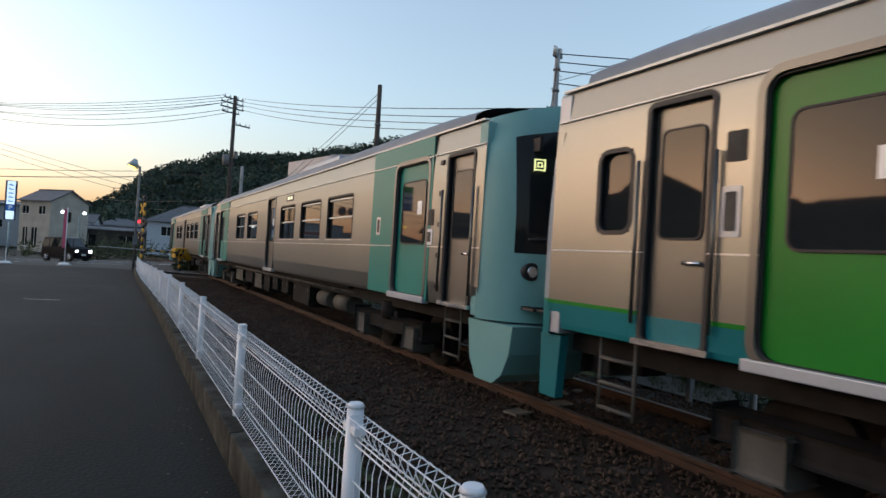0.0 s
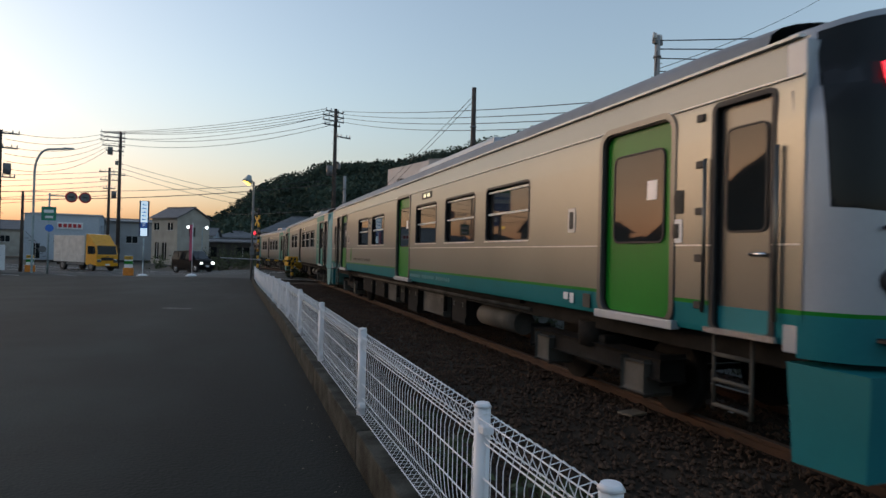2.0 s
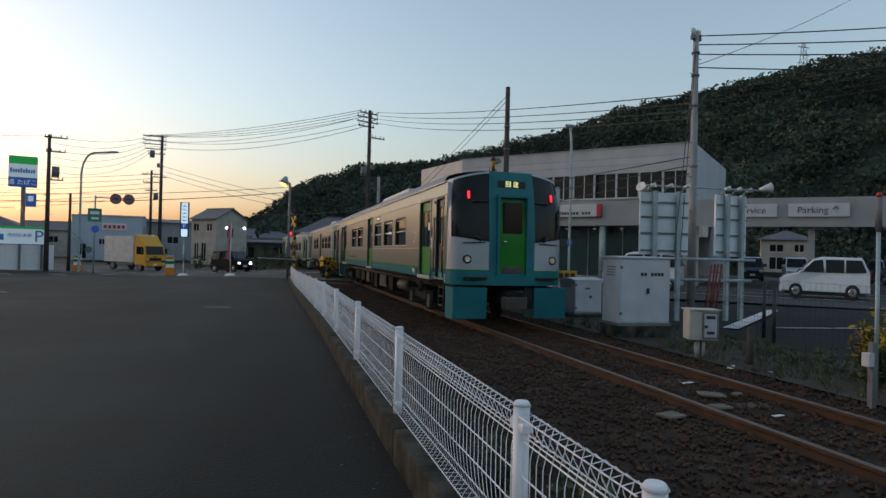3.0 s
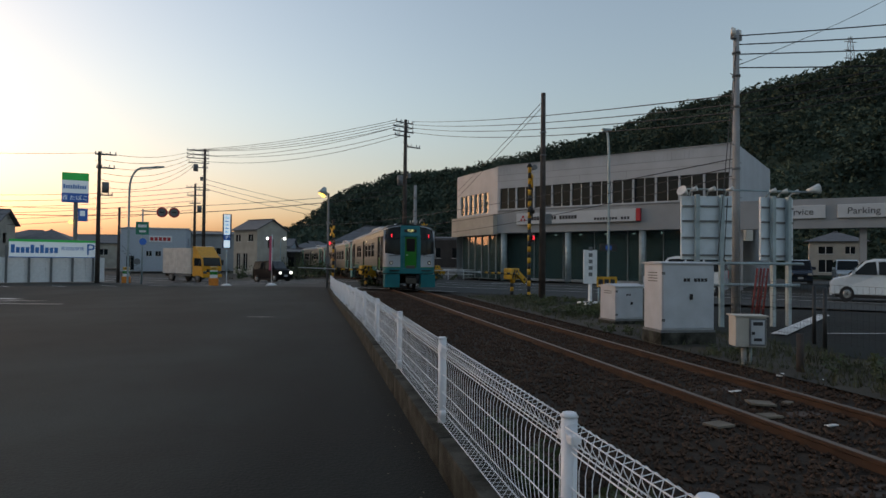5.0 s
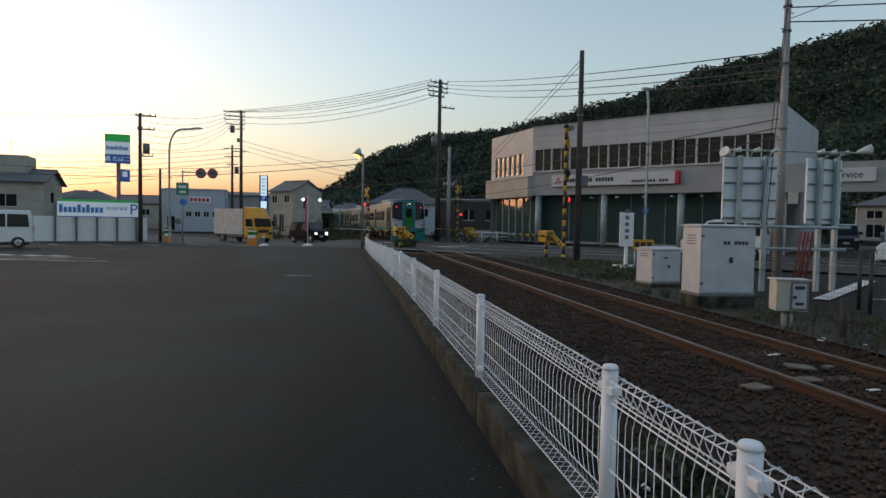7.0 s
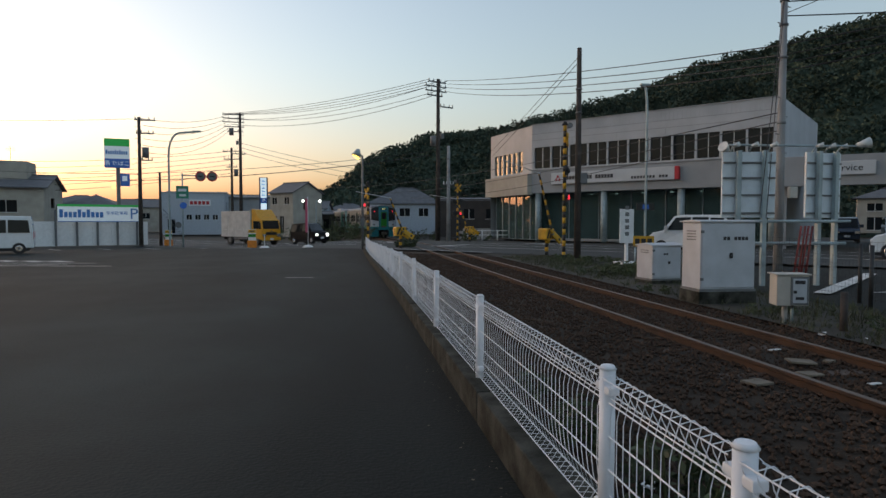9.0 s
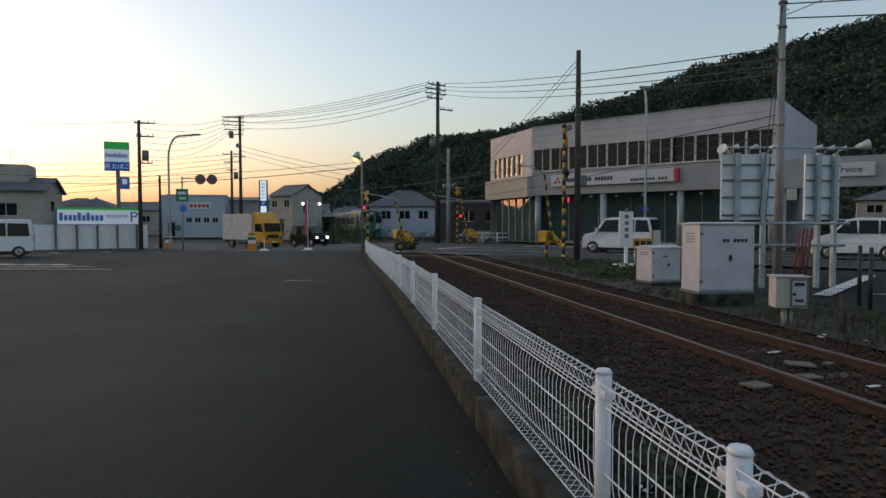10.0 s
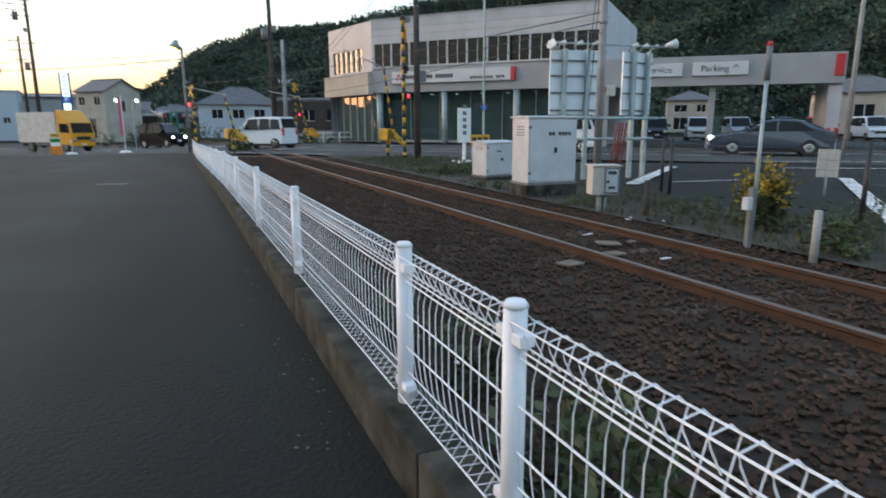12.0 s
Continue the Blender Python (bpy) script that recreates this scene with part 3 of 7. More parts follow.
    for x, y, s in ((4.33, 5.15, .05), (4.45, 6.6, .06), (5.75, 7.4, .08), (5.95, 6.95, .07), (1.1, 3.1, .05)):
        ob = tagged(part("scrap_paper", bx(-s, s, -s * .6, s * .6, 0, .012, bevel=.004), M_WHITE, None), "crumpled white scrap of litter on the ballast", "litter", "litter")
        ob.matrix_world = pose(x, y, ground_z(x, y) - .03, 8, 5, 40 * x)


build_track()

# ---- the train ----
TR_W, TR_L, Z_LOW, Z_GUT = 1.18, 18.0, 0.86, 2.74


def rounded(y0, y1, z0, z1, r, grow=0.0):
    """Outline of a rectangle with round corners, as (y, z)."""
    y0, y1, z0, z1, r = y0 - grow, y1 + grow, z0 - grow, z1 + grow, r + grow
    out = []
    for cy, cz, a0 in ((y1 - r, z1 - r, 0), (y0 + r, z1 - r, 90), (y0 + r, z0 + r, 180), (y1 - r, z0 + r, 270)):
        for k in range(6):
            a = radians(a0 + 18 * k)
            out.append((cy + r * math.cos(a), cz + r * math.sin(a)))
    return out


def surround(x_front, x_back, y0, y1, z0, z1, r, width):
    """A flat frame round an opening with round corners, standing from x_back out to x_front."""
    bm = bmesh.new()
    inner, outer = rounded(y0, y1, z0, z1, r), rounded(y0, y1, z0, z1, r, width)
    v = [[bm.verts.new((x, y, z)) for y, z in lp] for lp in (inner, outer) for x in (x_front, x_back)]
    n = len(inner)
    for k in range(n):
        q = (k + 1) % n
        for a, b in ((0, 2), (2, 3), (3, 1), (1, 0)):
            f = bm.faces.new((v[a][k], v[a][q], v[b][q], v[b][k]))
            f.smooth = (a, b) in ((2, 3), (1, 0))
    bmesh.ops.recalc_face_normals(bm, faces=bm.faces[:])
    return bm


def pane(x_front, x_back, y0, y1, z0, z1, r):
    """A plate with round corners."""
    bm = bmesh.new()
    v = [[bm.verts.new((x, y, z)) for y, z in rounded(y0, y1, z0, z1, r)] for x in (x_front, x_back)]
    n = len(v[0])
    for k in range(n):
        bm.faces.new((v[0][k], v[0][(k + 1) % n], v[1][(k + 1) % n], v[1][k]))
    bm.faces.new(v[0])
    bm.faces.new(v[1][::-1])
    bmesh.ops.recalc_face_normals(bm, faces=bm.faces[:])
    return bm


def end_face(bm, green, face_sign):
    """The rounded end of a car; material indices: 0 main, 1 glass, 2 centre, 3 door, 4 lower, 5 stripe."""
    if green:
        xs = [-1.18, -1.16, -1.12, -1.04, -.92, -.7, -.46, -.36, -.27, 0, .27, .36, .46, .7, .92, 1.04, 1.12, 1.16, 1.18]
        zs = [.80, .98, 1.06, 1.085, 1.3, 1.5, 1.62, 1.75, 2.2, 2.42, 2.52, 2.72, 2.86, 2.91, 2.95]
    else:
        xs = [-1.18, -1.16, -1.10, -1.0, -.9, -.6, -.3, 0, .3, .6, .9, 1.0, 1.10, 1.16, 1.18]
        zs = [.80, .95, 1.05, 1.2, 1.45, 1.62, 1.8, 2.2, 2.5, 2.66, 2.8, 2.92]
    grid = []
    for x in xs:
        col = []
        q = abs(x) / TR_W
        for z in zs:
            back = (.34 if not green else .20) * q ** 2.6 + (.25 * q ** 14)
            back += .16 * max(0, (z - 1.75) / 1.2) ** 1.5
            zz = z - (.30 * max(0, q - .35) ** 1.6 if z > 2.5 else 0)
            wide = x * (1 - .05 * max(0, (z - 2.3) / .6) ** 2)
            if green and 1.55 < z < 1.7:
                zz = z + .16 * (q - .45)
            col.append(bm.verts.new((wide, face_sign * -1 * (-back), zz)))
        grid.append(col)
    for i in range(len(xs) - 1):
        for j in range(len(zs) - 1):
            x, z = abs(xs[i] + xs[i + 1]) / 2, (zs[j] + zs[j + 1]) / 2
            f = bm.faces.new((grid[i][j], grid[i + 1][j], grid[i + 1][j + 1], grid[i][j + 1]))
            f.smooth = True
            mi = 0
            if green:
                if z < 1.06:
                    mi = 4
                elif x < .27 and z < 2.45:
                    mi = 3
                elif x < .46:
                    mi = 2
                elif 1.62 < z < 2.89 and x < 1.10:
                    mi = 1
                elif z < 1.085:
                    mi = 5
            else:
                if x < 1.0 and 1.45 < z < 2.72:
                    mi = 1
            f.material_index = mi
    return bm


def train_car(green):
    car = thing("train_car", "stainless commuter train car with green doors and a teal lower band" if green else "stainless commuter train car with teal doors and rounded aqua ends", "train car", "train cars")
    H = TR_L / 2
    if green:
        doors = [(1.16, 2.09, 'd'), (8.53, 9.47, 'd'), (15.29, 16.19, 'd')]
        crew = [(.22, .72), (16.52, 17.02)]
        wins = [(3.56, 4.81), (5.22, 6.46), (6.92, 8.10), (10.61, 11.84), (12.27, 13.50)]
        small = [(17.16, 17.48)]
    else:
        doors = [(1.19, 2.10, 'd'), (8.72, 9.45, 'n'), (15.75, 16.66, 'd')]
        crew = [(.20, .74), (17.1, 17.6)]
        wins = [(3.67, 4.91), (5.30, 6.58), (7.03, 8.2), (10.61, 11.84), (12.27, 13.50)]
        small = []
    holes = [(a, b, .90, 2.48) for a, b, _ in doors] + [(a, b, .90, 2.46) for a, b in crew] + [(a, b, 1.56, 2.25) for a, b in wins] + [(a, b, 1.62, 2.2) for a, b in small]
    sgreen = [M_TEAL, M_GREEN, M_STEEL]
    steal = [M_STEEL]
    for sx in (-1, 1):
        def place(a, z, d, sx=sx):
            out = TR_W - .05 * max(0, (1.1 - z) / .3) ** 2 - .03 * max(0, (z - 2.2) / .55) ** 2
            return (sx * (out - d), a - H, z)
        bm = wall(bmesh.new(), place, TR_L, Z_LOW, Z_GUT, holes, .06, (1.055, 1.085, 1.1, 1.48, 2.2) if green else (1.1, 1.48, 2.2))
        for f in bm.faces:
            f.material_index = min(f.material_index, 2) if green else 0
        bmesh.ops.recalc_face_normals(bm, faces=bm.faces[:])
        side = part("side_wall", bm, sgreen if green else steal, car, "brushed stainless side wall")
        X = lambda d: sx * (TR_W - d)
        for z in (1.475, 2.50):
            bm = bmesh.new()
            edges = [0.02] + sorted([e for h in holes for e in h[:2] if h[2] < z < h[3]]) + [TR_L - .02]
            for a, b in zip(edges[::2], edges[1::2]):
                box(bm, X(-.006), X(.01), a - H, b - H, z, z + .012)
            part("moulding", bm, M_GUTTER, car)
        for a, b, kind in doors:
            dm = M_GREEN if green else M_AQUA2
            if kind == 'n':
                dm = M_STEEL_DARK
            door = part("door", bx(X(.05), X(.075), a - H + .0, b - H - .0, .90, 2.48), dm, car, "green sliding passenger door" if green else "sea-green sliding passenger door")
            gw = .14 if kind == 'd' else .12
            part("door_window", pane(X(.040), X(.055), a - H + gw, b - H - gw, 1.52, 2.26, .06), M_GLASS, door)
            part("window_rubber", surround(X(.034), X(.052), a - H + gw, b - H - gw, 1.52, 2.26, .06, .016), M_BLACK, door, "black rubber window seal")
            part("door_seal", surround(X(.012), X(.052), a - H + .012, b - H - .012, .91, 2.468, .10, .03), M_BLACK, door, "black rubber door seal")
            part("door_frame", surround(X(-.010), X(.03), a - H, b - H, .90, 2.48, .105, .05), M_STEEL_DARK, door, "dull metal door surround with round corners")
            part("door_sill", bx(X(-.03), X(.06), a - H - .06, b - H + .06, .835, .905, bevel=.008), M_SILVER, door, "dull metal step sill")
            if not green and kind == 'd':
                part("door_header_panel", bx(X(-.004), X(.01), a - H - .045, b - H + .045, 2.525, 2.735), M_AQUA2, car, "sea-green painted panel above the door")
            part("notice", bx(X(.036), X(.041), a - H + .22, a - H + .34, 1.86, 2.02), M_WHITE, door, "white paper notice")
            if not green and kind == 'd':
                for s0, s1 in ((a - .10, a - .045), (b + .045, b + .78)) if a < 8 else ((a - .78, a - .045), (b + .045, b + .10)):
                    part("door_surround_panel", bx(X(-.004), X(.01), s0 - H, s1 - H, .87, 2.735), M_AQUA2, car, "sea-green painted panel beside the door")
        for a, b in crew:
            d = part("crew_door", bx(X(.05), X(.075), a - H, b - H, .90, 2.46), M_STEEL_DARK, car, "plain grey crew door")
            part("door_frame", surround(X(-.006), X(.05), a - H + .012, b - H - .012, .905, 2.448, .03, .035), M_BLACK, d, "black rubber door surround")
            if green:
                part("colour_band", bx(X(.046), X(.05), a - H, b - H, .90, 1.055), M_TEAL, d, "teal lower band")
            part("crew_window", pane(X(.040), X(.06), a - H + .09, b - H - .09, 1.58, 2.28, .045), M_GLASS, d)
            part("window_rubber", surround(X(.036), X(.052), a - H + .09, b - H - .09, 1.58, 2.28, .045, .014), M_BLACK, d, "black rubber window seal")
            part("handle", rd((X(.03), a - H + .07, 1.42), (X(.03), a - H + .20, 1.42), .014, n=8), M_CHROME, d, "chrome door handle")
            for y in (a - H - .055, b - H + .055):
                part("grab_rail", rd((X(-.03), y, 1.0), (X(-.03), y, 2.1), .014, n=8), M_STEEL_DARK, d)
            part("crew_sill", bx(X(-.03), X(.06), a - H - .05, b - H + .05, .865, .905), M_CHROME, d)
            for z in (1.02, 1.36, 1.7, 2.04, 2.38) if not (green and a > 8) else ():
                part("foot_hold", bx(X(-.012), X(.01), (b if a < 8 else a - .26) - H + .10, (b if a < 8 else a - .26) - H + .17, z, z + .055, bevel=.006), M_BLACK, car)
        for a, b in wins:
            w = part("window", bx(X(.045), X(.06), a - H, b - H, 1.56, 2.25), M_GLASS, car, "dark side window with a white mid bar")
            part("window_bar", bx(X(.028), X(.05), a - H, b - H, 1.90, 1.925), M_GUTTER, w)
            part("window_sill", bx(X(-.012), X(.05), a - H - .01, b - H + .01, 1.545, 1.563), M_GUTTER, w)
            part("window_frame", surround(X(-.004), X(.045), a - H + .012, b - H - .012, 1.572, 2.238, .05, .028), M_BLACK, w, "black rubber window frame with round corners")
            part("top_bar", bx(X(.024), X(.046), a - H + .02, b - H - .02, 2.19, 2.212), M_GUTTER, w)
        for a, b in small:
            w = part("window", bx(X(.04), X(.06), a - H, b - H, 1.62, 2.2), M_GLASS, car, "small dark cab side window")
            part("window_frame", surround(X(-.004), X(.045), a - H + .012, b - H - .012, 1.632, 2.188, .07, .034), M_BLACK, w)
        part("gutter", bx(X(-.004), X(.05), -H + .05, H - .05, Z_GUT, Z_GUT + .02), M_GUTTER, car, "pale rain gutter strip")
        # marker plates, lamps and panels
        for a, z0, z1, m in ((2.55, 1.62, 1.86, M_STEEL_DARK), (1.02, 1.72, 1.9, M_UNDER2), (1.03, 1.5, 1.68, M_WHITE), (14.8, 1.62, 1.86, M_STEEL_DARK)) + (((16.29, 2.02, 2.20, M_UNDER2), (16.31, 1.58, 1.88, M_SILVER)) if green else ()):
            plate = part("side_plate", pane(X(-.007), X(.01), a - H, a - H + .13, z0, z1, .015), M_GUTTER if m is M_STEEL_DARK else m, car)
            part("plate_inset", pane(X(-.010), X(.0), a - H + .028, a - H + .102, z0 + .035, z1 - .035, .01), M_UNDER2, plate)
        led = part("side_display", bx(X(-.004), X(.01), 7.2 - H, 7.75 - H, 2.34, 2.46, bevel=.004), M_BLACK, car, "dark side destination display")
        part("display_glow", bx(X(-.008), X(.0), 7.28 - H, 7.42 - H, 2.37, 2.43), M_LED_W, led)
        part("display_glow", bx(X(-.008), X(.0), 7.50 - H, 7.64 - H, 2.37, 2.43), M_LED_W, led)
        if green:
            for k in range(23):
                if k not in (7, 15):
                    part("lettering", bx(X(-.006), X(.0), 6.2 - H + k * .098, 6.2 - H + k * .098 + .058, .945, 1.0), M_PALETEAL, car, "pale lettering on the teal band")
            leaf = bmesh.new()
            pts = [(0, 0), (.16, .02), (.20, .16), (.14, .30), (.02, .40), (-.02, .2)]
            lf = [leaf.verts.new((X(-.007), 14.4 - H + p, 1.12 + q)) for p, q in pts]
            leaf.faces.new(lf)
            part("leaf_emblem", leaf, M_GREEN, car, "green leaf-shaped emblem")
            for k in range(18):
                if k not in (6, 13):
                    part("lettering", bx(X(-.005), X(.0), 12.0 - H + k * .12, 12.0 - H + k * .12 + .085, 1.16, 1.22), M_STEEL_DARK, car, "faint grey lettering")
            part("emblem", bx(X(-.006), X(.0), 2.55 - H, 2.62 - H, .92, 1.02), M_WHITE, car, "white emblem on the teal band")
            part("emblem", bx(X(-.006), X(.0), 2.66 - H, 2.74 - H, .95, 1.02), M_WHITE, car, "white emblem on the teal band")
            part("notice_plate", pane(X(-.006), X(.0), 2.26 - H, 2.38 - H, .90, 1.03, .01), M_UNDER2, car)
            for k in range(3):
                part("marker_lamp", rd((X(-.02), 12.05 - H, 1.98 + .12 * k), (X(.01), 12.05 - H, 1.98 + .12 * k), .025, n=10), M_BLACK, car)
    # roof
    bm = bmesh.new()
    prof = [(math.cos(a) * 1.17, Z_GUT + .02 + .31 * math.sin(a) ** .8) for a in [math.pi * k / 14 for k in range(15)]]
    ends = []
    for y in (-H + .3, -H + 1.0, H - 1.0, H - .3):
        low = .88 if abs(y) > H - .5 else 1
        ends.append([bm.verts.new((x * (.99 if low < 1 else 1), y, Z_GUT + .02 + (z - Z_GUT - .02) * low)) for x, z in prof])
    for e0, e1 in zip(ends[:-1], ends[1:]):
        for k in range(14):
            f = bm.faces.new((e0[k], e0[k + 1], e1[k + 1], e1[k]))
            f.smooth = True
    bmesh.ops.recalc_face_normals(bm, faces=bm.faces[:])
    roof = part("roof", bm, M_ROOF, car, "matt grey curved roof")
    for y0, y1 in ((5.9, 9.9),) if green else ((6.2, 8.6),):
        ac = part("air_conditioner", bx(-.62, .62, y0 - H, y1 - H, 2.98, 3.22, bevel=.06), M_SILVER, roof, "pale roof air-conditioning unit")
        for k in range(int((y1 - y0 - .3) / .35)):
            for sx in (-1, 1):
                part("vent", bx(sx * .60, sx * .63, y0 - H + .2 + k * .35, y0 - H + .42 + k * .35, 3.04, 3.12), M_BLACK, ac)
    if green:
        part("exhaust_stack", bx(-.35, -.15, 12.4 - H, 12.75 - H, 2.95, 3.3), M_BLACK, roof)
    part("radio_aerial", rd((.1, -H + 1.2, 3.0), (.1, -H + 1.2, 3.25), .02, .008), M_BLACK, roof)
    part("horn", rd((-.5, -H + .8, 2.98), (-.5, -H + .95, 3.02), .03, .06), M_CHROME, roof)
    # ends
    for fs in (-1, 1):
        bm = end_face(bmesh.new(), green, 1)
        face = part("end_face", bm, [M_SILVER, M_GLASS, M_TEAL, M_GREEN, M_TEAL, M_GREEN] if green else [M_AQUA, M_GLASS], car,
                    "rounded silver end with teal centre and dark windscreens" if green else "rounded aqua end with one dark windscreen")
        face.matrix_basis = pose(0, fs * (H + (.42 if green else .56)), 0, 0, 0, 0 if fs < 0 else 180)
        back = part("end_collar", bx(-1.17, 1.17, -.02, .12, .82, 2.72, bevel=.01), M_SILVER if green else M_AQUA, face)
        back.matrix_basis = pose(0, .44 if green else .58, 0)
        if green:
            fr = bmesh.new()
            for c in ((-.31, -.27, 1.0, 2.45), (.27, .31, 1.0, 2.45), (-.31, .31, 2.45, 2.5)):
                box(fr, c[0], c[1], -.035, .04 if c[2] < 2 else .1, c[2], c[3])
            part("door_frame", fr, M_TEAL, face)
            part("door_window", bx(-.19, .19, -.02, .06, 1.78, 2.36, bevel=.015), M_GLASS, face)
            part("handle", rd((-.2, -.03, 1.62), (-.12, -.03, 1.62), .015, n=8), M_CHROME, face)
            for sx in (-1, 1):
                part("screen_divider", bx(sx * .47, sx * .78, .04, .11, 2.36, 2.375), M_BLACK, face)
                part("lower_vent", bx(sx * .5, sx * .86, .01, .12, .90, .93, bevel=.004), M_BLACK, face)
            part("coupler_stain", bx(-.20, .20, -.012, .04, 1.02, 1.16, bevel=.02), M_UNDER2, face)
        disp = part("destination_display", bx(-.28, .28, .10, .25, 2.64, 2.78, bevel=.01), M_BLACK, face, "lit destination display reading out of service")
        if green:
            text_part("display_text", "回 送", .12, M_LED, disp, pose(0, .096, 2.705, 90, 0, 0), "glowing yellow characters")
        else:
            for cx, cy, ch in ((-.83, .150, "回"), (-.62, .085, "送")):
                text_part("display_text", ch, .13, M_LED, disp, pose(cx, cy, 2.28, 90, 0, -18), "glowing yellow characters")
        for sx in (-1, 1):
            part("tail_lamp", bx(sx * .83, sx * .855, .13, .26, 2.42, 2.55, bevel=.006), M_RED_L if (fs < 0 and green) else M_BLACK, face, "glowing red tail lamp" if (fs < 0 and green) else "")
            hy = .075 if green else .135
            hl = part("headlamp", rd((sx * .86, hy, 1.28), (sx * .86, .34, 1.28), .085, n=18), M_BLACK, face)
            part("lens", rd((sx * .86, hy - .012, 1.28), (sx * .86, hy + .03, 1.28), .05, .062, n=16), M_CHROME, hl)
            part("wiper", rd((sx * .55, -.01, 1.60), (sx * .95, .10, 1.58), .012, n=6), M_BLACK, face)
            part("wiper_motor", rd((sx * .62, -.03, 1.64), (sx * .74, .02, 1.72), .03, n=8), M_BLACK, face)
            part("step_ledge", bx(sx * .5, sx * .95, -.03, .15, .93, .955, bevel=.005), M_BLACK, face)
            sk = bmesh.new()
            if green and fs > 0:
                prism(sk, [(.30, .80), (.32, .30), (.52, .30), (.55, .80)], sx * 1.06, sx * 1.14)
            elif green:
                prism(sk, [(.02, .76), (.04, .18), (.5, .16), (.55, .76)], sx * .48, sx * 1.14)
            else:
                prism(sk, [(.03, .78), (.07, .52), (.17, .32), (.32, .22), (.62, .22), (.74, .4), (.80, .78)], sx * .16, sx * 1.12)
            part("skirt", sk, M_TEAL if green else M_AQUA, face, "painted lower skirt panel")
        part("coupler", bx(-.16, .16, -.22, .5, .42, .68, bevel=.03), M_UNDER, face, "grimy automatic coupler")
        part("coupler_head", bx(-.22, .22, -.26, -.02, .36, .60, bevel=.03), M_UNDER2, face)
        for k in range(3):
            part("hose", rd((.28 + .05 * k, .0, .75), (.26 + .05 * k, -.06, .38), .018, n=6), M_BLACK, face)
    # underframe
    for sx in (-1, 1):
        part("brake_pipe", rd((sx * 1.0, -H + 3.8, .74), (sx * 1.0, H - 3.8, .74), .022, n=8), M_UNDER2, car)
        part("cable_duct", bx(sx * .98, sx * 1.05, -H + 4.0, H - 4.0, .80, .86), M_UNDER, car)
    part("underframe", bx(-.98, .98, -H + .1, H - .1, .68, .90), M_UNDER, car, "grimy dark underframe")
    rnd = random.Random(2 if green else 7)
    y = -H + 4.4
    while y < H - 4.6:
        ln = rnd.uniform(.4, 1.3)
        for sx in (-1, 1):
            d = rnd.uniform(.25, .45)
            m = rnd.choice([M_UNDER, M_UNDER, M_UNDER2, M_UNDER])
            if rnd.random() < .18:
                part("air_tank", rd((sx * .78, y, .50), (sx * .78, y + ln, .50), .15, n=16), M_UNDER2, car)
            else:
                eb = part("equipment_box", bx(sx * .55, sx * .96, y, y + ln, .68 - d, .70, bevel=.02), m, car)
                part("box_lid", bx(sx * .955, sx * .972, y + .05, y + ln - .05, .70 - d, .62, bevel=.006), m, eb)
                for ky in (.12, ln - .16):
                    part("box_latch", bx(sx * .97, sx * .985, y + ky, y + ky + .04, .56, .63), M_UNDER2, eb)
                part("hanger", bx(sx * .93, sx * .99, y - .03, y + .01, .60 - d * .5, .80), M_UNDER, eb)
        y += ln + rnd.uniform(.12, .4)
    for yb in (-H + 2.6, H - 2.6):
        bogie = part("bogie", bx(-.95, .95, yb - .25, yb + .25, .30, .62, bevel=.03), M_UNDER, car, "dark wheel bogie")
        for sx in (-1, 1):
            part("side_frame", bx(sx * .80, sx * .98, yb - 1.15, yb + 1.15, .36, .54, bevel=.04), M_UNDER, bogie)
            part("spring", rd((sx * .9, yb, .5), (sx * .9, yb, .74), .16, n=14), M_UNDER, bogie)
            for yw in (-.82, .82):
                w = bmesh.new()
                rod(w, (sx * .50, yb + yw, .335), (sx * .60, yb + yw, .335), .335, n=28)
                rod(w, (sx * .60, yb + yw, .335), (sx * .66, yb + yw, .335), .10, n=14)
                part("wheel", w, M_UNDER, bogie, "worn steel wheel")
                part("axle_box", bx(sx * .78, sx * 1.02, yb + yw - .16, yb + yw + .16, .22, .48, bevel=.03), M_UNDER2, bogie)
        part("brake_rod", rd((-.7, yb - .4, .3), (.7, yb - .4, .3), .03), M_UNDER, bogie)
    for ye in (-H + .62, H - .70):
        for sx in (-1, 1):
            lad = bmesh.new()
            for dy in (-.17, .17):
                rod(lad, (sx * 1.08, ye + dy, .3), (sx * 1.08, ye + dy, .86), .014, n=6)
            for z in (.34, .52, .70):
                rod(lad, (sx * 1.08, ye - .17, z), (sx * 1.08, ye + .17, z), .016, n=6)
            part("step_ladder", lad, M_UNDER2, car, "dull steel steps below the crew door")
    return car


train_a = train_car(True)
train_b = train_car(False)
train_c = copy_thing(train_b, Matrix.Identity(4))


def train_rows(offset):
    """Poses of one car; the rear end's way along the track, with offset to the car's middle."""
    way = [(0, -13.5), (.5, -9.4), (1, -5.24), (1.5, -1.0), (2, 3.26), (2.5, 7.4), (3, 11.6), (4, 19.8), (5, 27.8), (5.5, 31.4), (6, 34.9), (6.5, 38.8), (7, 42.6), (8, 49.8), (9, 57.0), (10, 64.8), (11, 73.0), (12, 81.0)]
    return [(t, pose(track_x(y + offset), y + offset, track_z(y + offset), 0, 0, track_yaw(y + offset))) for t, y in way]


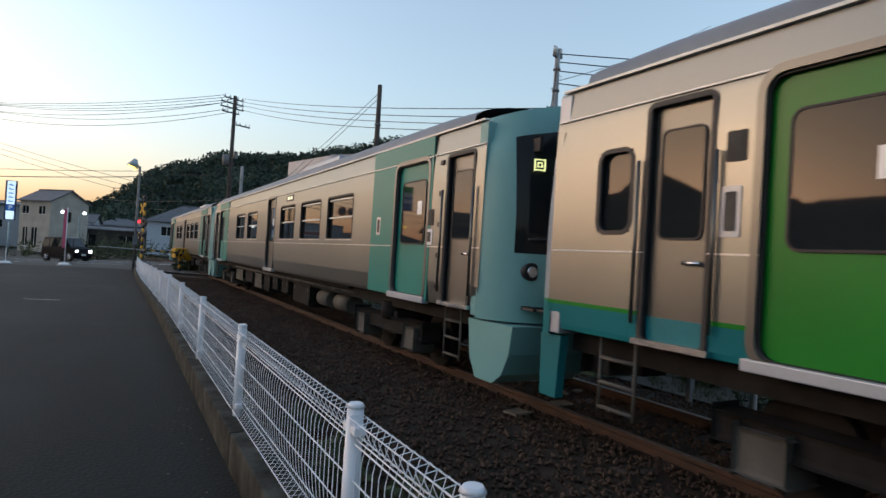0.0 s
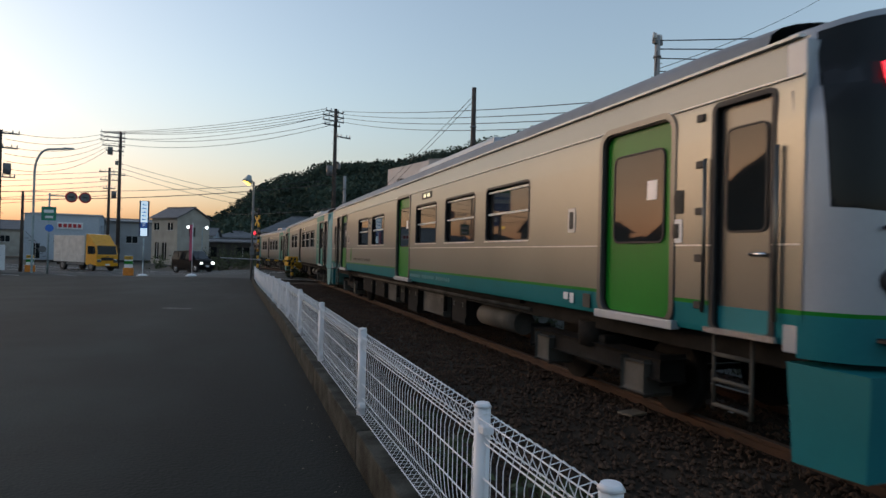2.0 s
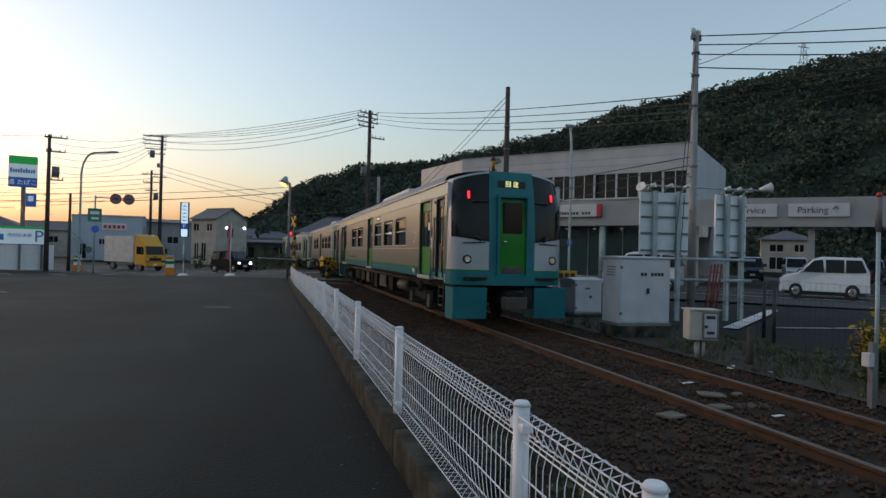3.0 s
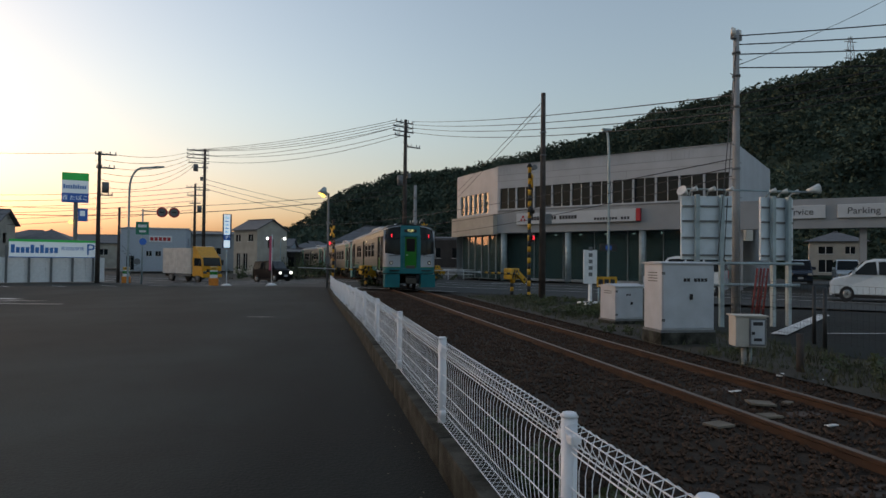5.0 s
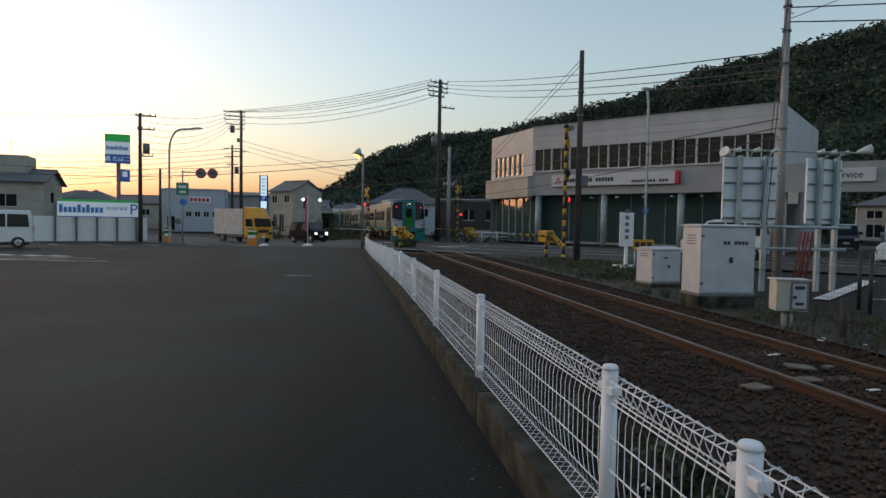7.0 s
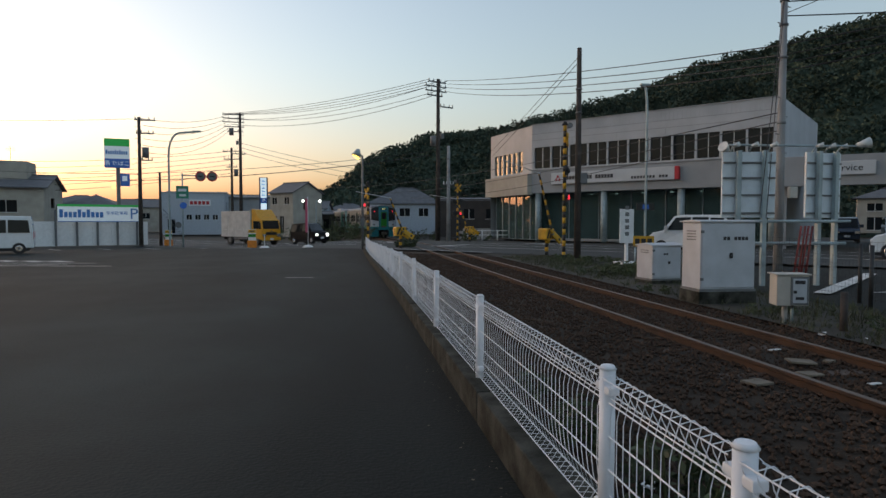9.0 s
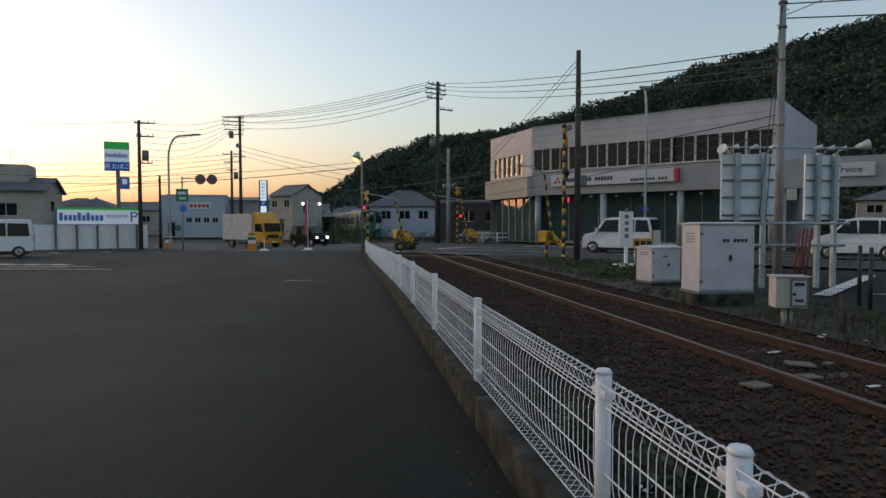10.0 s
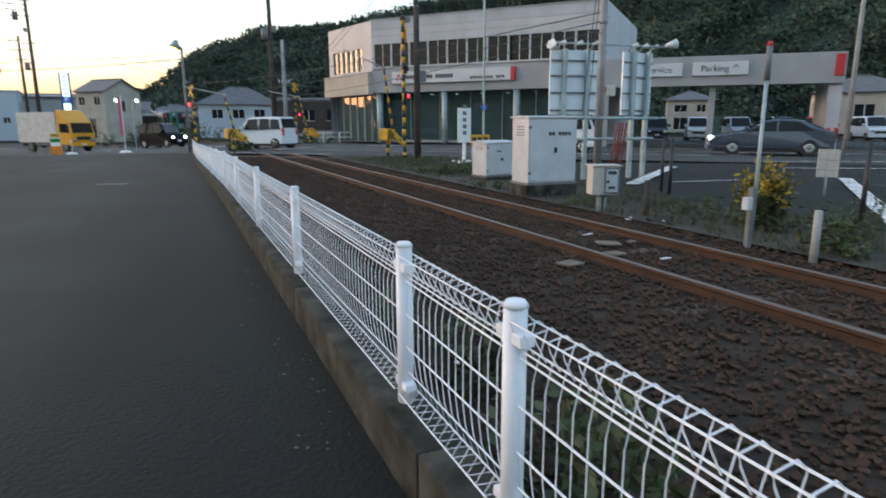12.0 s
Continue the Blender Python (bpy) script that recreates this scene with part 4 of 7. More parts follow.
# ---- hill and far ground ----
def ridge(deg):
    """Height angle of the wooded ridge by bearing to the right of the track."""
    return float(np.interp(deg, [-9, -4.5, -2.1, -.9, .4, 1.9, 4, 6, 7.4, 10.8, 15, 18.8, 22.4, 27.4, 29.8, 34.4, 38.3, 41.2, 44.6, 47, 60, 75, 100], [.2, .9, 2.1, 2.5, 3.4, 5.0, 6.0, 6.6, 7.4, 7.5, 8.1, 9.2, 10.0, 11.1, 12.4, 13.1, 13.8, 14.3, 14.9, 15.3, 16.0, 15.0, 8]))


def ridge_r(deg):
    return float(np.interp(deg, [-9, 0, 20, 40, 100], [330, 260, 185, 150, 150]))


def build_hill():
    vs, fs = [], []
    degs = [-9 + 1.5 * k for k in range(74)]
    steps = 9
    for d in degs:
        R = ridge_r(d)
        h = R * math.tan(radians(ridge(d))) + 1.4
        for k in range(steps + 3):
            f = k / steps
            r = R * (0.50 + 0.50 * f)
            z = -1 + h * (smooth01(0, 1, f) * .55 + f * .45) if f <= 1 else -1 + h * (1 - (f - 1) * 2.5)
            vs.append((r * math.sin(radians(d)), r * math.cos(radians(d)), z))
    n = steps + 3
    for i in range(len(degs) - 1):
        for j in range(n - 1):
            fs.append((i * n + j, (i + 1) * n + j, (i + 1) * n + j + 1, i * n + j + 1))
    tagged(quick("hill", vs, fs, M_LEAF, None, smooth=True), "dark wooded hillside behind the town", "hill", kind="structure")
    rnd = np.random.RandomState(11)
    vs, fs = [], []

    def clump(cx, cy, cz, r, tall, n):
        a, b = rnd.rand(n) * 6.283, rnd.rand(n) * 1.55 - .58
        q = np.sqrt(np.clip(1 - b ** 2, 0, 1)) * (0.55 + .5 * rnd.rand(n))
        p = np.stack([cx + r * q * np.cos(a), cy + r * q * np.sin(a), cz + tall * b], 1)
        size = (r * (.06 + .09 * rnd.rand(n)))[:, None]
        u = rnd.randn(n, 3)
        u /= np.linalg.norm(u, axis=1, keepdims=True)
        w = np.cross(u, rnd.randn(n, 3))
        w /= np.linalg.norm(w, axis=1, keepdims=True) + 1e-6
        base = len(vs)
        vs.extend(np.stack([p + u * size, p + w * size * .8, p - u * size, p - w * size * .7], 1).reshape(-1, 3).tolist())
        fs.extend((base + 4 * np.arange(n)[:, None] + np.arange(4)).tolist())
    for k in range(4600):
        d = -9 + 105 * rnd.rand()
        R = ridge_r(d)
        f = rnd.rand() ** .7 * 1.04
        h = R * math.tan(radians(ridge(d))) + 1.4
        r = R * (.5 + .5 * f)
        z = -1 + h * (smooth01(0, 1, f) * .55 + min(f, 1) * .45)
        size = R / 170 * rnd.uniform(1.6, 3.4)
        clump(r * math.sin(radians(d)), r * math.cos(radians(d)), z + size * .25, size, size * rnd.uniform(.6, 1.0), 110)
    tagged(quick("hill_trees", vs, fs, M_LEAF, None), "dense dark trees covering the hillside", "trees", kind="stuff")
    # a few trees that stand out on the ridge
    for d, up, s in ((0.2, .5, 5.5), (1.6, .7, 5.0), (3.6, .4, 4.4), (17.5, .35, 2.4), (26.5, .4, 2.2)):
        R = ridge_r(d)
        z0 = R * math.tan(radians(ridge(d))) - .5
        x, y = R * math.sin(radians(d)), R * math.cos(radians(d))
        tree = thing("ridge_tree", "tall dark tree standing out on the hill ridge", "tree", "ridge trees")
        tb = bmesh.new()
        rod(tb, (x, y, z0 - 2), (x, y, z0 + s), .35, .15, 8)
        for k in range(5):
            a = k * 1.3
            rod(tb, (x, y, z0 + s * (.3 + .12 * k)), (x + s * .5 * math.cos(a), y + s * .5 * math.sin(a), z0 + s * (.7 + .1 * k)), .12, .05, 6)
        part("trunk", tb, M_BARK, tree)
        v0, f0 = vs, fs
        vs, fs = [], []
        for k in range(9):
            clump(x + rnd.uniform(-.7, .7) * s, y + rnd.uniform(-.5, .5) * s, z0 + s * rnd.uniform(.5, 1.15), s * .33, s * .26, 90)
        quick("crown", vs, fs, M_LEAF, tree)
        vs, fs = v0, f0


build_hill()


def build_west_hill():
    """The mountain that closes the sunset side, mirrored in the train's windows."""
    rnd = np.random.RandomState(23)
    degs = np.arange(-118, -35.9, 1.0)
    peak = np.interp(degs, [-118, -104, -92, -80, -70, -60, -52, -47, -43, -40, -36], [2.5, 4.5, 3.6, 5.6, 4.4, 6.4, 7.2, 9.6, 7.0, 4.6, 1.2])
    vs, fs, n = [], [], 9
    for d, e in zip(degs, peak):
        R = 420 + 40 * math.sin(radians(d * 4))
        top = R * math.tan(radians(e)) * rnd.uniform(.97, 1.03)
        for k in range(n):
            f = k / (n - 2)
            z = -1 + top * min(f, 2 - f) ** 1.15 + (rnd.uniform(-2, 2) if 0 < k else 0)
            r = R * (.62 + .38 * f)
            vs.append((r * math.sin(radians(d)), r * math.cos(radians(d)), z))
    for i in range(len(degs) - 1):
        for j in range(n - 1):
            fs.append((i * n + j, (i + 1) * n + j, (i + 1) * n + j + 1, i * n + j + 1))
    tagged(quick("hill", vs, fs, M_LEAF, None), "distant dark peaked mountain on the sunset side", "hill", kind="structure")


build_west_hill()


# ---- poles and wires ----
def utility_pole(x, y, top, r, material, label, arms=(), yaw=0, extras=(), base=None):
    z0 = ground_z(x, y) if base is None else base
    p = thing("utility_pole", label, "utility pole", "utility poles", at=pose(x, y, z0, 0, 0, yaw))
    h = top - z0
    part("shaft", rd((0, 0, -.3), (0, 0, h), r, r * .62, 14), material, p)
    for z, half, side in arms:
        arm = part("crossarm", bx(-half + side, half + side, -.05, .05, h + z - .045, h + z + .045, bevel=.008), M_INSUL, p)
        for k in (-1, -.45, .45, 1):
            part("insulator", rd((side + k * half * .93, 0, h + z + .04), (side + k * half * .93, 0, h + z + .24), .045, .03, 8), M_GUTTER, arm)
    for kind, z, dx in extras:
        if kind == "transformer":
            part("transformer", rd((dx, 0, h + z), (dx, 0, h + z + .75), .24, n=14), M_INSUL, p, "grey pole transformer")
        elif kind == "box":
            part("switch_box", bx(dx - .14, dx + .14, -.12, .12, h + z, h + z + .42, bevel=.02), M_INSUL, p)
        elif kind == "band":
            part("steel_band", rd((0, 0, h + z), (0, 0, h + z + .06), r * .9, n=14), M_INSUL, p)
        elif kind == "steps":
            for k in range(int(h / .45) - 3):
                s = 1 if k % 2 else -1
                part("step_bolt", rd((0, 0, 1.8 + .45 * k), (s * (r + .13), 0, 1.8 + .45 * k), .012, n=5), M_INSUL, p)
    return p


A_TOP, B_TOP, C_TOP, D_TOP = 7.25, 7.9, 12.3, 12.9
utility_pole(10.35, 14.2, A_TOP, .115, M_POLE, "tall pale concrete utility pole with steel bands", [(-.18, .18, .0)], 20, [("band", -.6, 0), ("band", -1.2, 0), ("band", -2.0, 0), ("band", -3.6, 0), ("steps", 0, 0)])
utility_pole(8.55, 23.1, B_TOP, .14, M_WOOD, "dark creosoted wooden pole beside the crossing", [], 0, [("band", -1.6, 0), ("band", -2.5, 0), ("box", -5.2, .2)])
utility_pole(6.75, 47.9, C_TOP, .2, M_WOOD, "dark utility pole with crossarms and many insulators", [(-.25, .8, -.1), (-.6, .95, -.2), (-.95, .95, -.2), (-1.3, .7, -.3), (-2.1, .6, .8)], 25, [("box", -4.6, .35), ("transformer", -5.2, -.45), ("steps", 0, 0)])
utility_pole(7.25, 45.9, 6.9, .17, M_POLE, "shorter concrete pole beside the far crossing mast", [(-2.9, .4, 0)], 10, [("band", -1, 0), ("band", -2, 0)])
utility_pole(-11.7, 69.6, D_TOP, .2, M_WOOD, "dark utility pole crowded with crossarms and a transformer", [(-.2, 1.1, -.7), (-.6, 1.1, -.7), (-1.0, 1.1, -.7), (-1.5, 1.0, -.6), (-2.0, .8, -.5), (-4.4, .7, -.2)], 10, [("transformer", -2.4, -.9), ("box", -3.4, -.3), ("steps", 0, 0)])
utility_pole(-13.3, 73.4, 9.6, .18, M_WOOD, "dark utility pole with crossarms behind the truck road", [(-.4, 1.0, 0), (-1.3, .9, 0), (-2.2, .6, 0)], -10, [("transformer", -3.2, .5), ("steps", 0, 0)])
utility_pole(-15.7, 49.5, 9.0, .17, M_WOOD, "dark utility pole with a transformer at the lot's edge", [(-.2, .7, .4), (-1.2, .6, .4), (-3.2, .5, .4)], 10, [("transformer", -3.0, .42), ("steps", 0, 0)])
utility_pole(-15.0, 52.0, 5.1, .13, M_WOOD, "short dark wooden pole", [], 0, [("band", -.5, 0)])
utility_pole(28.0, 19.2, 9.0, .12, M_POLE, "concrete utility pole at the end of the canopy", [(-.4, .5, 0)], 30, [("steps", 0, 0)])


def wire(name, a, b, sag, r=.014, label="thin black overhead cable"):
    a, b = Vector(a), Vector(b)
    n = 22
    pts = [a.lerp(b, k / n) - Vector((0, 0, sag * 4 * (k / n) * (1 - k / n))) for k in range(n + 1)]
    vs, fs = tube(pts, r, 5)
    return tagged(quick(name, vs, fs, M_CABLE, None), label, "cable", "overhead cables")


C0, A0, D0 = Vector((6.75, 47.9, C_TOP)), Vector((10.35, 14.2, A_TOP)), Vector((-11.7, 69.6, D_TOP))
B0 = Vector((8.55, 23.1, B_TOP))
for k, (dx, dz) in enumerate(((-.8, -.1), (-.3, -.1), (.3, -.1), (.8, -.1), (-.7, -.62), (.7, -.62), (0, -1.15))):
    o = Vector((dx * .9, dx * .4, dz))
    wire("cable", C0 + o, D0 + Vector((-.9 + dx * .9, 0, dz * 1.05)), 0.45 + .10 * k, .02)
for k, (dz, dz2) in enumerate(((-.1, -1.65), (-.35, -1.9), (-.62, -2.1), (-.95, -2.3))):
    wire("cable", C0 + Vector((.6, 0, dz)), A0 + Vector((0, 0, dz2)), .25 + .06 * k, .016)
    wire("cable", A0 + Vector((0, 0, dz2)), Vector((34, -12, A_TOP + .6 + .2 * k)), .3, .014)
for k in range(3):
    wire("cable", A0 + Vector((0, 0, -3.3 - .22 * k)), (-2.0 + 4 * k, 62, 4.6 - .5 * k), .55, .014)
for k, dz in enumerate((-.12, -.35, -.6, -.95)):
    wire("cable", A0 + Vector((0, 0, dz)), (31, 8 - k, A_TOP + 2.3 - 1.0 * k), .35, .016)
wire("cable", A0 + Vector((0, 0, -.9)), (26, 22, 14), .2, .010, "thin stay cable rising to the hill")
wire("cable", A0 + Vector((0, 0, -.3)), (8.2, 12.0, 1.4), .05, .010)
wire("cable", A0 + Vector((0, 0, -.5)), (8.5, 12.2, 1.3), .05, .010)
wire("cable", B0 + Vector((0, 0, -.3)), (8.9, 41, 5.5), .05, .012, "straight stay cable from the wooden pole")
wire("cable", B0 + Vector((0, 0, -.5)), (8.3, 40, 4.6), .05, .012, "straight stay cable from the wooden pole")
wire("cable", C0 + Vector((-.5, 0, -5.6)), (-46, 72, 7.2), 1.4, .02)
wire("cable", C0 + Vector((-.5, 0, -5.9)), (-46, 72, 6.6), 1.6, .03)
for k in range(6):
    wire("cable", D0 + Vector((-1.2, 0, -.2 - .35 * k)), (-15.4, 49.5, 8.9 - .5 * k), .5 + .1 * k, .018)
    wire("cable", (-13.3, 73.4, 9.2 - .5 * k), (-60, 84, 9.5 - .9 * k), 1.2, .022)
for k in range(3):
    wire("cable", D0 + Vector((0, 0, -3.2 - .5 * k)), (26, 74, 6.2 - .8 * k), 1.5, .02)
wire("cable", (-15.4, 49.5, 8.9), (-60, 52, 10.5), 1.0, .016)


def build_pylon():
    p = thing("pylon", "far lattice steel transmission tower on the hill", "pylon")
    m = pose(107, 104.5, 35.5)
    bm = bmesh.new()
    H, w = 12.5, 1.3
    for sx in (-1, 1):
        for sy in (-1, 1):
            rod(bm, (sx * w, sy * w, -2), (sx * .2, sy * .2, H), .08, .05, 5)
    for k in range(8):
        z0, z1 = H * k / 8, H * (k + 1) / 8
        a, b = w - (w - .2) * k / 8, w - (w - .2) * (k + 1) / 8
        for s in (-1, 1):
            rod(bm, (-a, s * a, z0), (b, s * b, z1), .035, n=4)
            rod(bm, (a, s * a, z0), (-b, s * b, z1), .035, n=4)
    part("lattice", bm, M_INSUL, p)
    for z in (8, 9.7, 11.4):
        part("arm", bx(-1.5, 1.5, -.06, .06, z, z + .12), M_INSUL, p)
    p.matrix_world = m


build_pylon()


# ---- lamps and road signs ----
def curved_lamp(x, y, top, reach, yaw, label):
    z0 = ground_z(x, y)
    p = thing("street_lamp", label, "street lamp", at=pose(x, y, z0, 0, 0, yaw))
    h = top - z0
    path = [(0, 0, 0), (0, 0, h * .8)] + [(reach * .45 * (1 - math.cos(a)), 0, h * .8 + h * .19 * math.sin(a)) for a in (.3, .6, .9, 1.2, 1.5)] + [(reach, 0, h)]
    vs, fs = tube(path, .075, 8)
    quick("pole", vs, fs, M_GALV, p)
    part("lantern", bx(reach - .1, reach + .5, -.12, .12, h - .03, h + .09, bevel=.03), M_GALV, p)
    return p


curved_lamp(-13.5, 49.0, 7.9, 1.9, -6, "grey curved street lamp beside the road")
lp = curved_lamp(17.3, 34.6, 9.3, -.35, 0, "slender grey street lamp before the showroom")
part("lamp_sign", bx(-.55, .55, -.03, .03, 2.1, 2.55, bevel=.02), M_PAINTBLACK, lp, "dark direction sign on the lamp pole")
part("sign_mark", bx(-.2, .2, -.036, -.03, 2.2, 2.45), M_SIGNBLUE, lp)


def build_crossing_lamp():
    x, y = .45, 31.4
    p = thing("crossing_lamp", "lit orange lamp on a slim pole at the crossing", "street lamp", at=pose(x, y, ground_z(x, y)))
    part("pole", rd((0, 0, 0), (0, 0, 4.75), .06, .05), M_INSUL, p)
    part("bracket", rd((0, 0, 4.7), (-.3, 0, 5.0), .03), M_INSUL, p)
    hood = bmesh.new()
    rod(hood, (-.30, 0, 4.70), (-.18, 0, 5.05), .26, .08, 14)
    part("shade", hood, M_GALV, p, "cone lamp shade")
    part("bulb", rd((-.36, 0, 4.66), (-.31, 0, 4.72), .2, n=12), M_AMBER, p, "glowing orange bulb")
    part("junction_box", bx(-.1, .1, -.14, -.05, 1.2, 1.6, bevel=.01), M_INSUL, p)


build_crossing_lamp()


def build_round_signs():
    x, y = -12.0, 46.8
    z = ground_z(x, y)
    p = thing("road_sign_post", "grey sign post with two round signs on an arm", "road sign", at=pose(x, y, z, 0, 0, 3))
    part("post", rd((0, 0, 0), (0, 0, 5.3), .055), M_GALV, p)
    part("arm", rd((0, 0, 5.15), (2.1, 0, 5.15), .04), M_GALV, p)
    for dx in (1.25, 2.05):
        d = part("round_sign", rd((dx, -.08, 5.1), (dx, -.05, 5.1), .36, n=28), M_REDPAINT, p, "round road sign with a red rim")
        part("sign_face", rd((dx, -.088, 5.1), (dx, -.08, 5.1), .27, n=28), M_INSUL, d)
        part("sign_bar", bx(dx - .14, dx + .14, -.094, -.088, 5.06, 5.15), M_TEXTDARK, d)
    g = part("route_sign", bx(-.42, .42, -.09, -.05, 3.5, 4.4, bevel=.01), M_ROADSIGN, p, "green route sign with pale marks")
    part("sign_mark", bx(-.28, .28, -.096, -.09, 4.0, 4.2), M_WHITE, g)
    part("sign_mark", bx(-.2, .25, -.096, -.09, 3.65, 3.8), M_WHITE, g)
    part("round_sign", rd((.05, -.08, 3.0), (.05, -.05, 3.0), .24, n=24), M_SIGNBLUE, p, "small round blue sign")
    part("round_sign", rd((-.3, -.08, 1.6), (-.3, -.05, 1.6), .22, n=24), M_INSUL, p)


build_round_signs()


# ---- level crossing equipment ----
def crossing_mast(x, y, h, yaw, lit):
    z = ground_z(x, y)
    p = thing("crossing_mast", "yellow and black striped level crossing signal mast", "crossing signal", "crossing masts", at=pose(x, y, z, 0, 0, yaw))
    n = int(h / .22)
    for k in range(n):
        part("yellow_band" if k % 2 == 0 else "black_band", rd((0, 0, h * k / n), (0, 0, h * (k + 1) / n), .07, n=12), M_YELLOW if k % 2 == 0 else M_PAINTBLACK, p)
    part("base", bx(-.2, .2, -.2, .2, -.1, .12, bevel=.03), M_CONC, p)
    for s in (-1, 1):
        cb = part("crossbuck", bx(-.34, .34, -.02, .02, -.05, .05, bevel=.005), M_YELLOW, p, "yellow crossbuck board")
        cb.matrix_basis = pose(0, -.1, h - .55, 0, s * 45)
    for k, (lz, dx) in enumerate(((h * .66, .22), (h * .46, .22), (h * .66, -.22), (h * .46, -.22))):
        d = part("signal_lamp", rd((dx, -.10, lz), (dx, -.06, lz), .20, n=20), M_PAINTBLACK, p, "round signal lamp on a dark backing")
        part("lens", rd((dx, -.17, lz), (dx, -.10, lz), .085, n=14), M_RED_L if (k in lit) else M_BLACK, d)
    part("bell", rd((0, 0, h), (0, 0, h + .16), .13, .05, 12), M_PAINTBLACK, p)
    part("loudspeaker", rd((-.05, -.1, h - .12), (-.32, -.25, h - .05), .03, .11, 10), M_INSUL, p)
    part("conduit", rd((.1, .05, 0), (.1, .05, h * .6), .025, n=6), M_INSUL, p)
    return p


crossing_mast(8.15, 23.5, 5.2, 62, (1,))
crossing_mast(.90, 36.6, 3.65, -68, (2,))
crossing_mast(8.0, 46.2, 4.6, 10, (1,))


def barrier(x, y, yaw, length):
    z = ground_z(x, y)
    p = thing("barrier_machine", "yellow level crossing barrier machine on a striped post", "barrier machine", "barrier machines", at=pose(x, y, z, 0, 0, yaw))
    for k in range(4):
        part("yellow_band" if k % 2 else "black_band", rd((0, 0, .17 * k), (0, 0, .17 * k + .17), .075, n=12), M_YELLOW if k % 2 else M_PAINTBLACK, p)
    part("housing", bx(-.34, .28, -.22, .22, .66, 1.14, bevel=.06), M_YELLOW, p, "yellow housing with black stripes")
    for k in range(3):
        s = part("stripe", bx(-.05, .05, -.226, -.22, -.2, .2), M_PAINTBLACK, p)
        s.matrix_basis = pose(-.20 + .19 * k, 0, .9, 0, 25)
    for sy in (-1, 1):
        w = part("counterweight", bx(-.05, .62, sy * .27 - .04, sy * .27 + .04, -.13, .13, bevel=.03), M_YELLOW, p, "yellow counterweight plate")
        w.matrix_basis = pose(.1, 0, .9, 0, 32)
        part("bolt", rd((.45, sy * .31, 0), (.45, sy * .33, 0), .06, n=10), M_PAINTBLACK, w)
    part("axle", rd((0, -.34, .9), (0, .34, .9), .05, n=12), M_INSUL, p)
    arm = tagged(new("barrier_arm"), "slim yellow and black banded barrier arm with a thin tip")
    arm.parent = p
    low, d, k = length * .52, 0.0, 0
    while d < low:
        e = min(d + .22, low)
        part("yellow_band" if k % 2 == 0 else "black_band", rd((-d, -.29, 0), (-e, -.29, 0), .05 - .012 * d / low, .05 - .012 * e / low, 10), M_YELLOW if k % 2 == 0 else M_PAINTBLACK, arm)
        d, k = e, k + 1
    tip = bmesh.new()
    rod(tip, (.06, 0, 0), (-length * .52, 0, 0), .026, .014, 8)
    rod(tip, (0, -.05, 0), (0, .05, 0), .045, n=10)
    tip = part("arm_tip", tip, M_WALL_W, arm, "thin pale folding tip of the arm")
    tip.matrix_basis = pose(-low, -.29, 0)
    return arm, tip, low


ARMS = [barrier(8.05, 25.3, 38, 5.2), barrier(2.45, 32.4, 20, 3.6), barrier(8.75, 45.2, -40, 4.8)]
ARM_DOWN, ARM_UP = 2.0, 76.0


def build_block_wall():
    w = thing("block_wall", "low grey concrete block wall beyond the crossing", "wall")
    pts = [(9.6, 52.5), (16.5, 49.0)]
    d = Vector((pts[1][0] - pts[0][0], pts[1][1] - pts[0][1]))
    n = 12
    for k in range(n):
        for row in range(4):
            q = (k + .5 * (row % 2)) / n
            b = part("block", bx(-.29, .29, -.08, .08, 0, .235, bevel=.008), M_CONC2, w)
            b.matrix_basis = pose(pts[0][0] + d.x * q, pts[0][1] + d.y * q, ground_z(12, 50) + .24 * row, 0, 0, math.degrees(math.atan2(d.y, d.x)))
    g = thing("guard_pipe", "white steel guard pipes beside the far crossing", "guard rail")
    for k in range(4):
        x, y = 9.2 + 1.2 * k, 48.6 - .3 * k
        part("post", rd((x, y, ground_z(x, y) - .1), (x, y, ground_z(x, y) + .85), .05), M_WHITE, g)
    for z in (.45, .8):
        part("pipe", rd((9.2, 48.6, ground_z(9.2, 48.6) + z), (12.8, 47.7, ground_z(12.8, 47.7) + z), .035), M_WHITE, g)


build_block_wall()


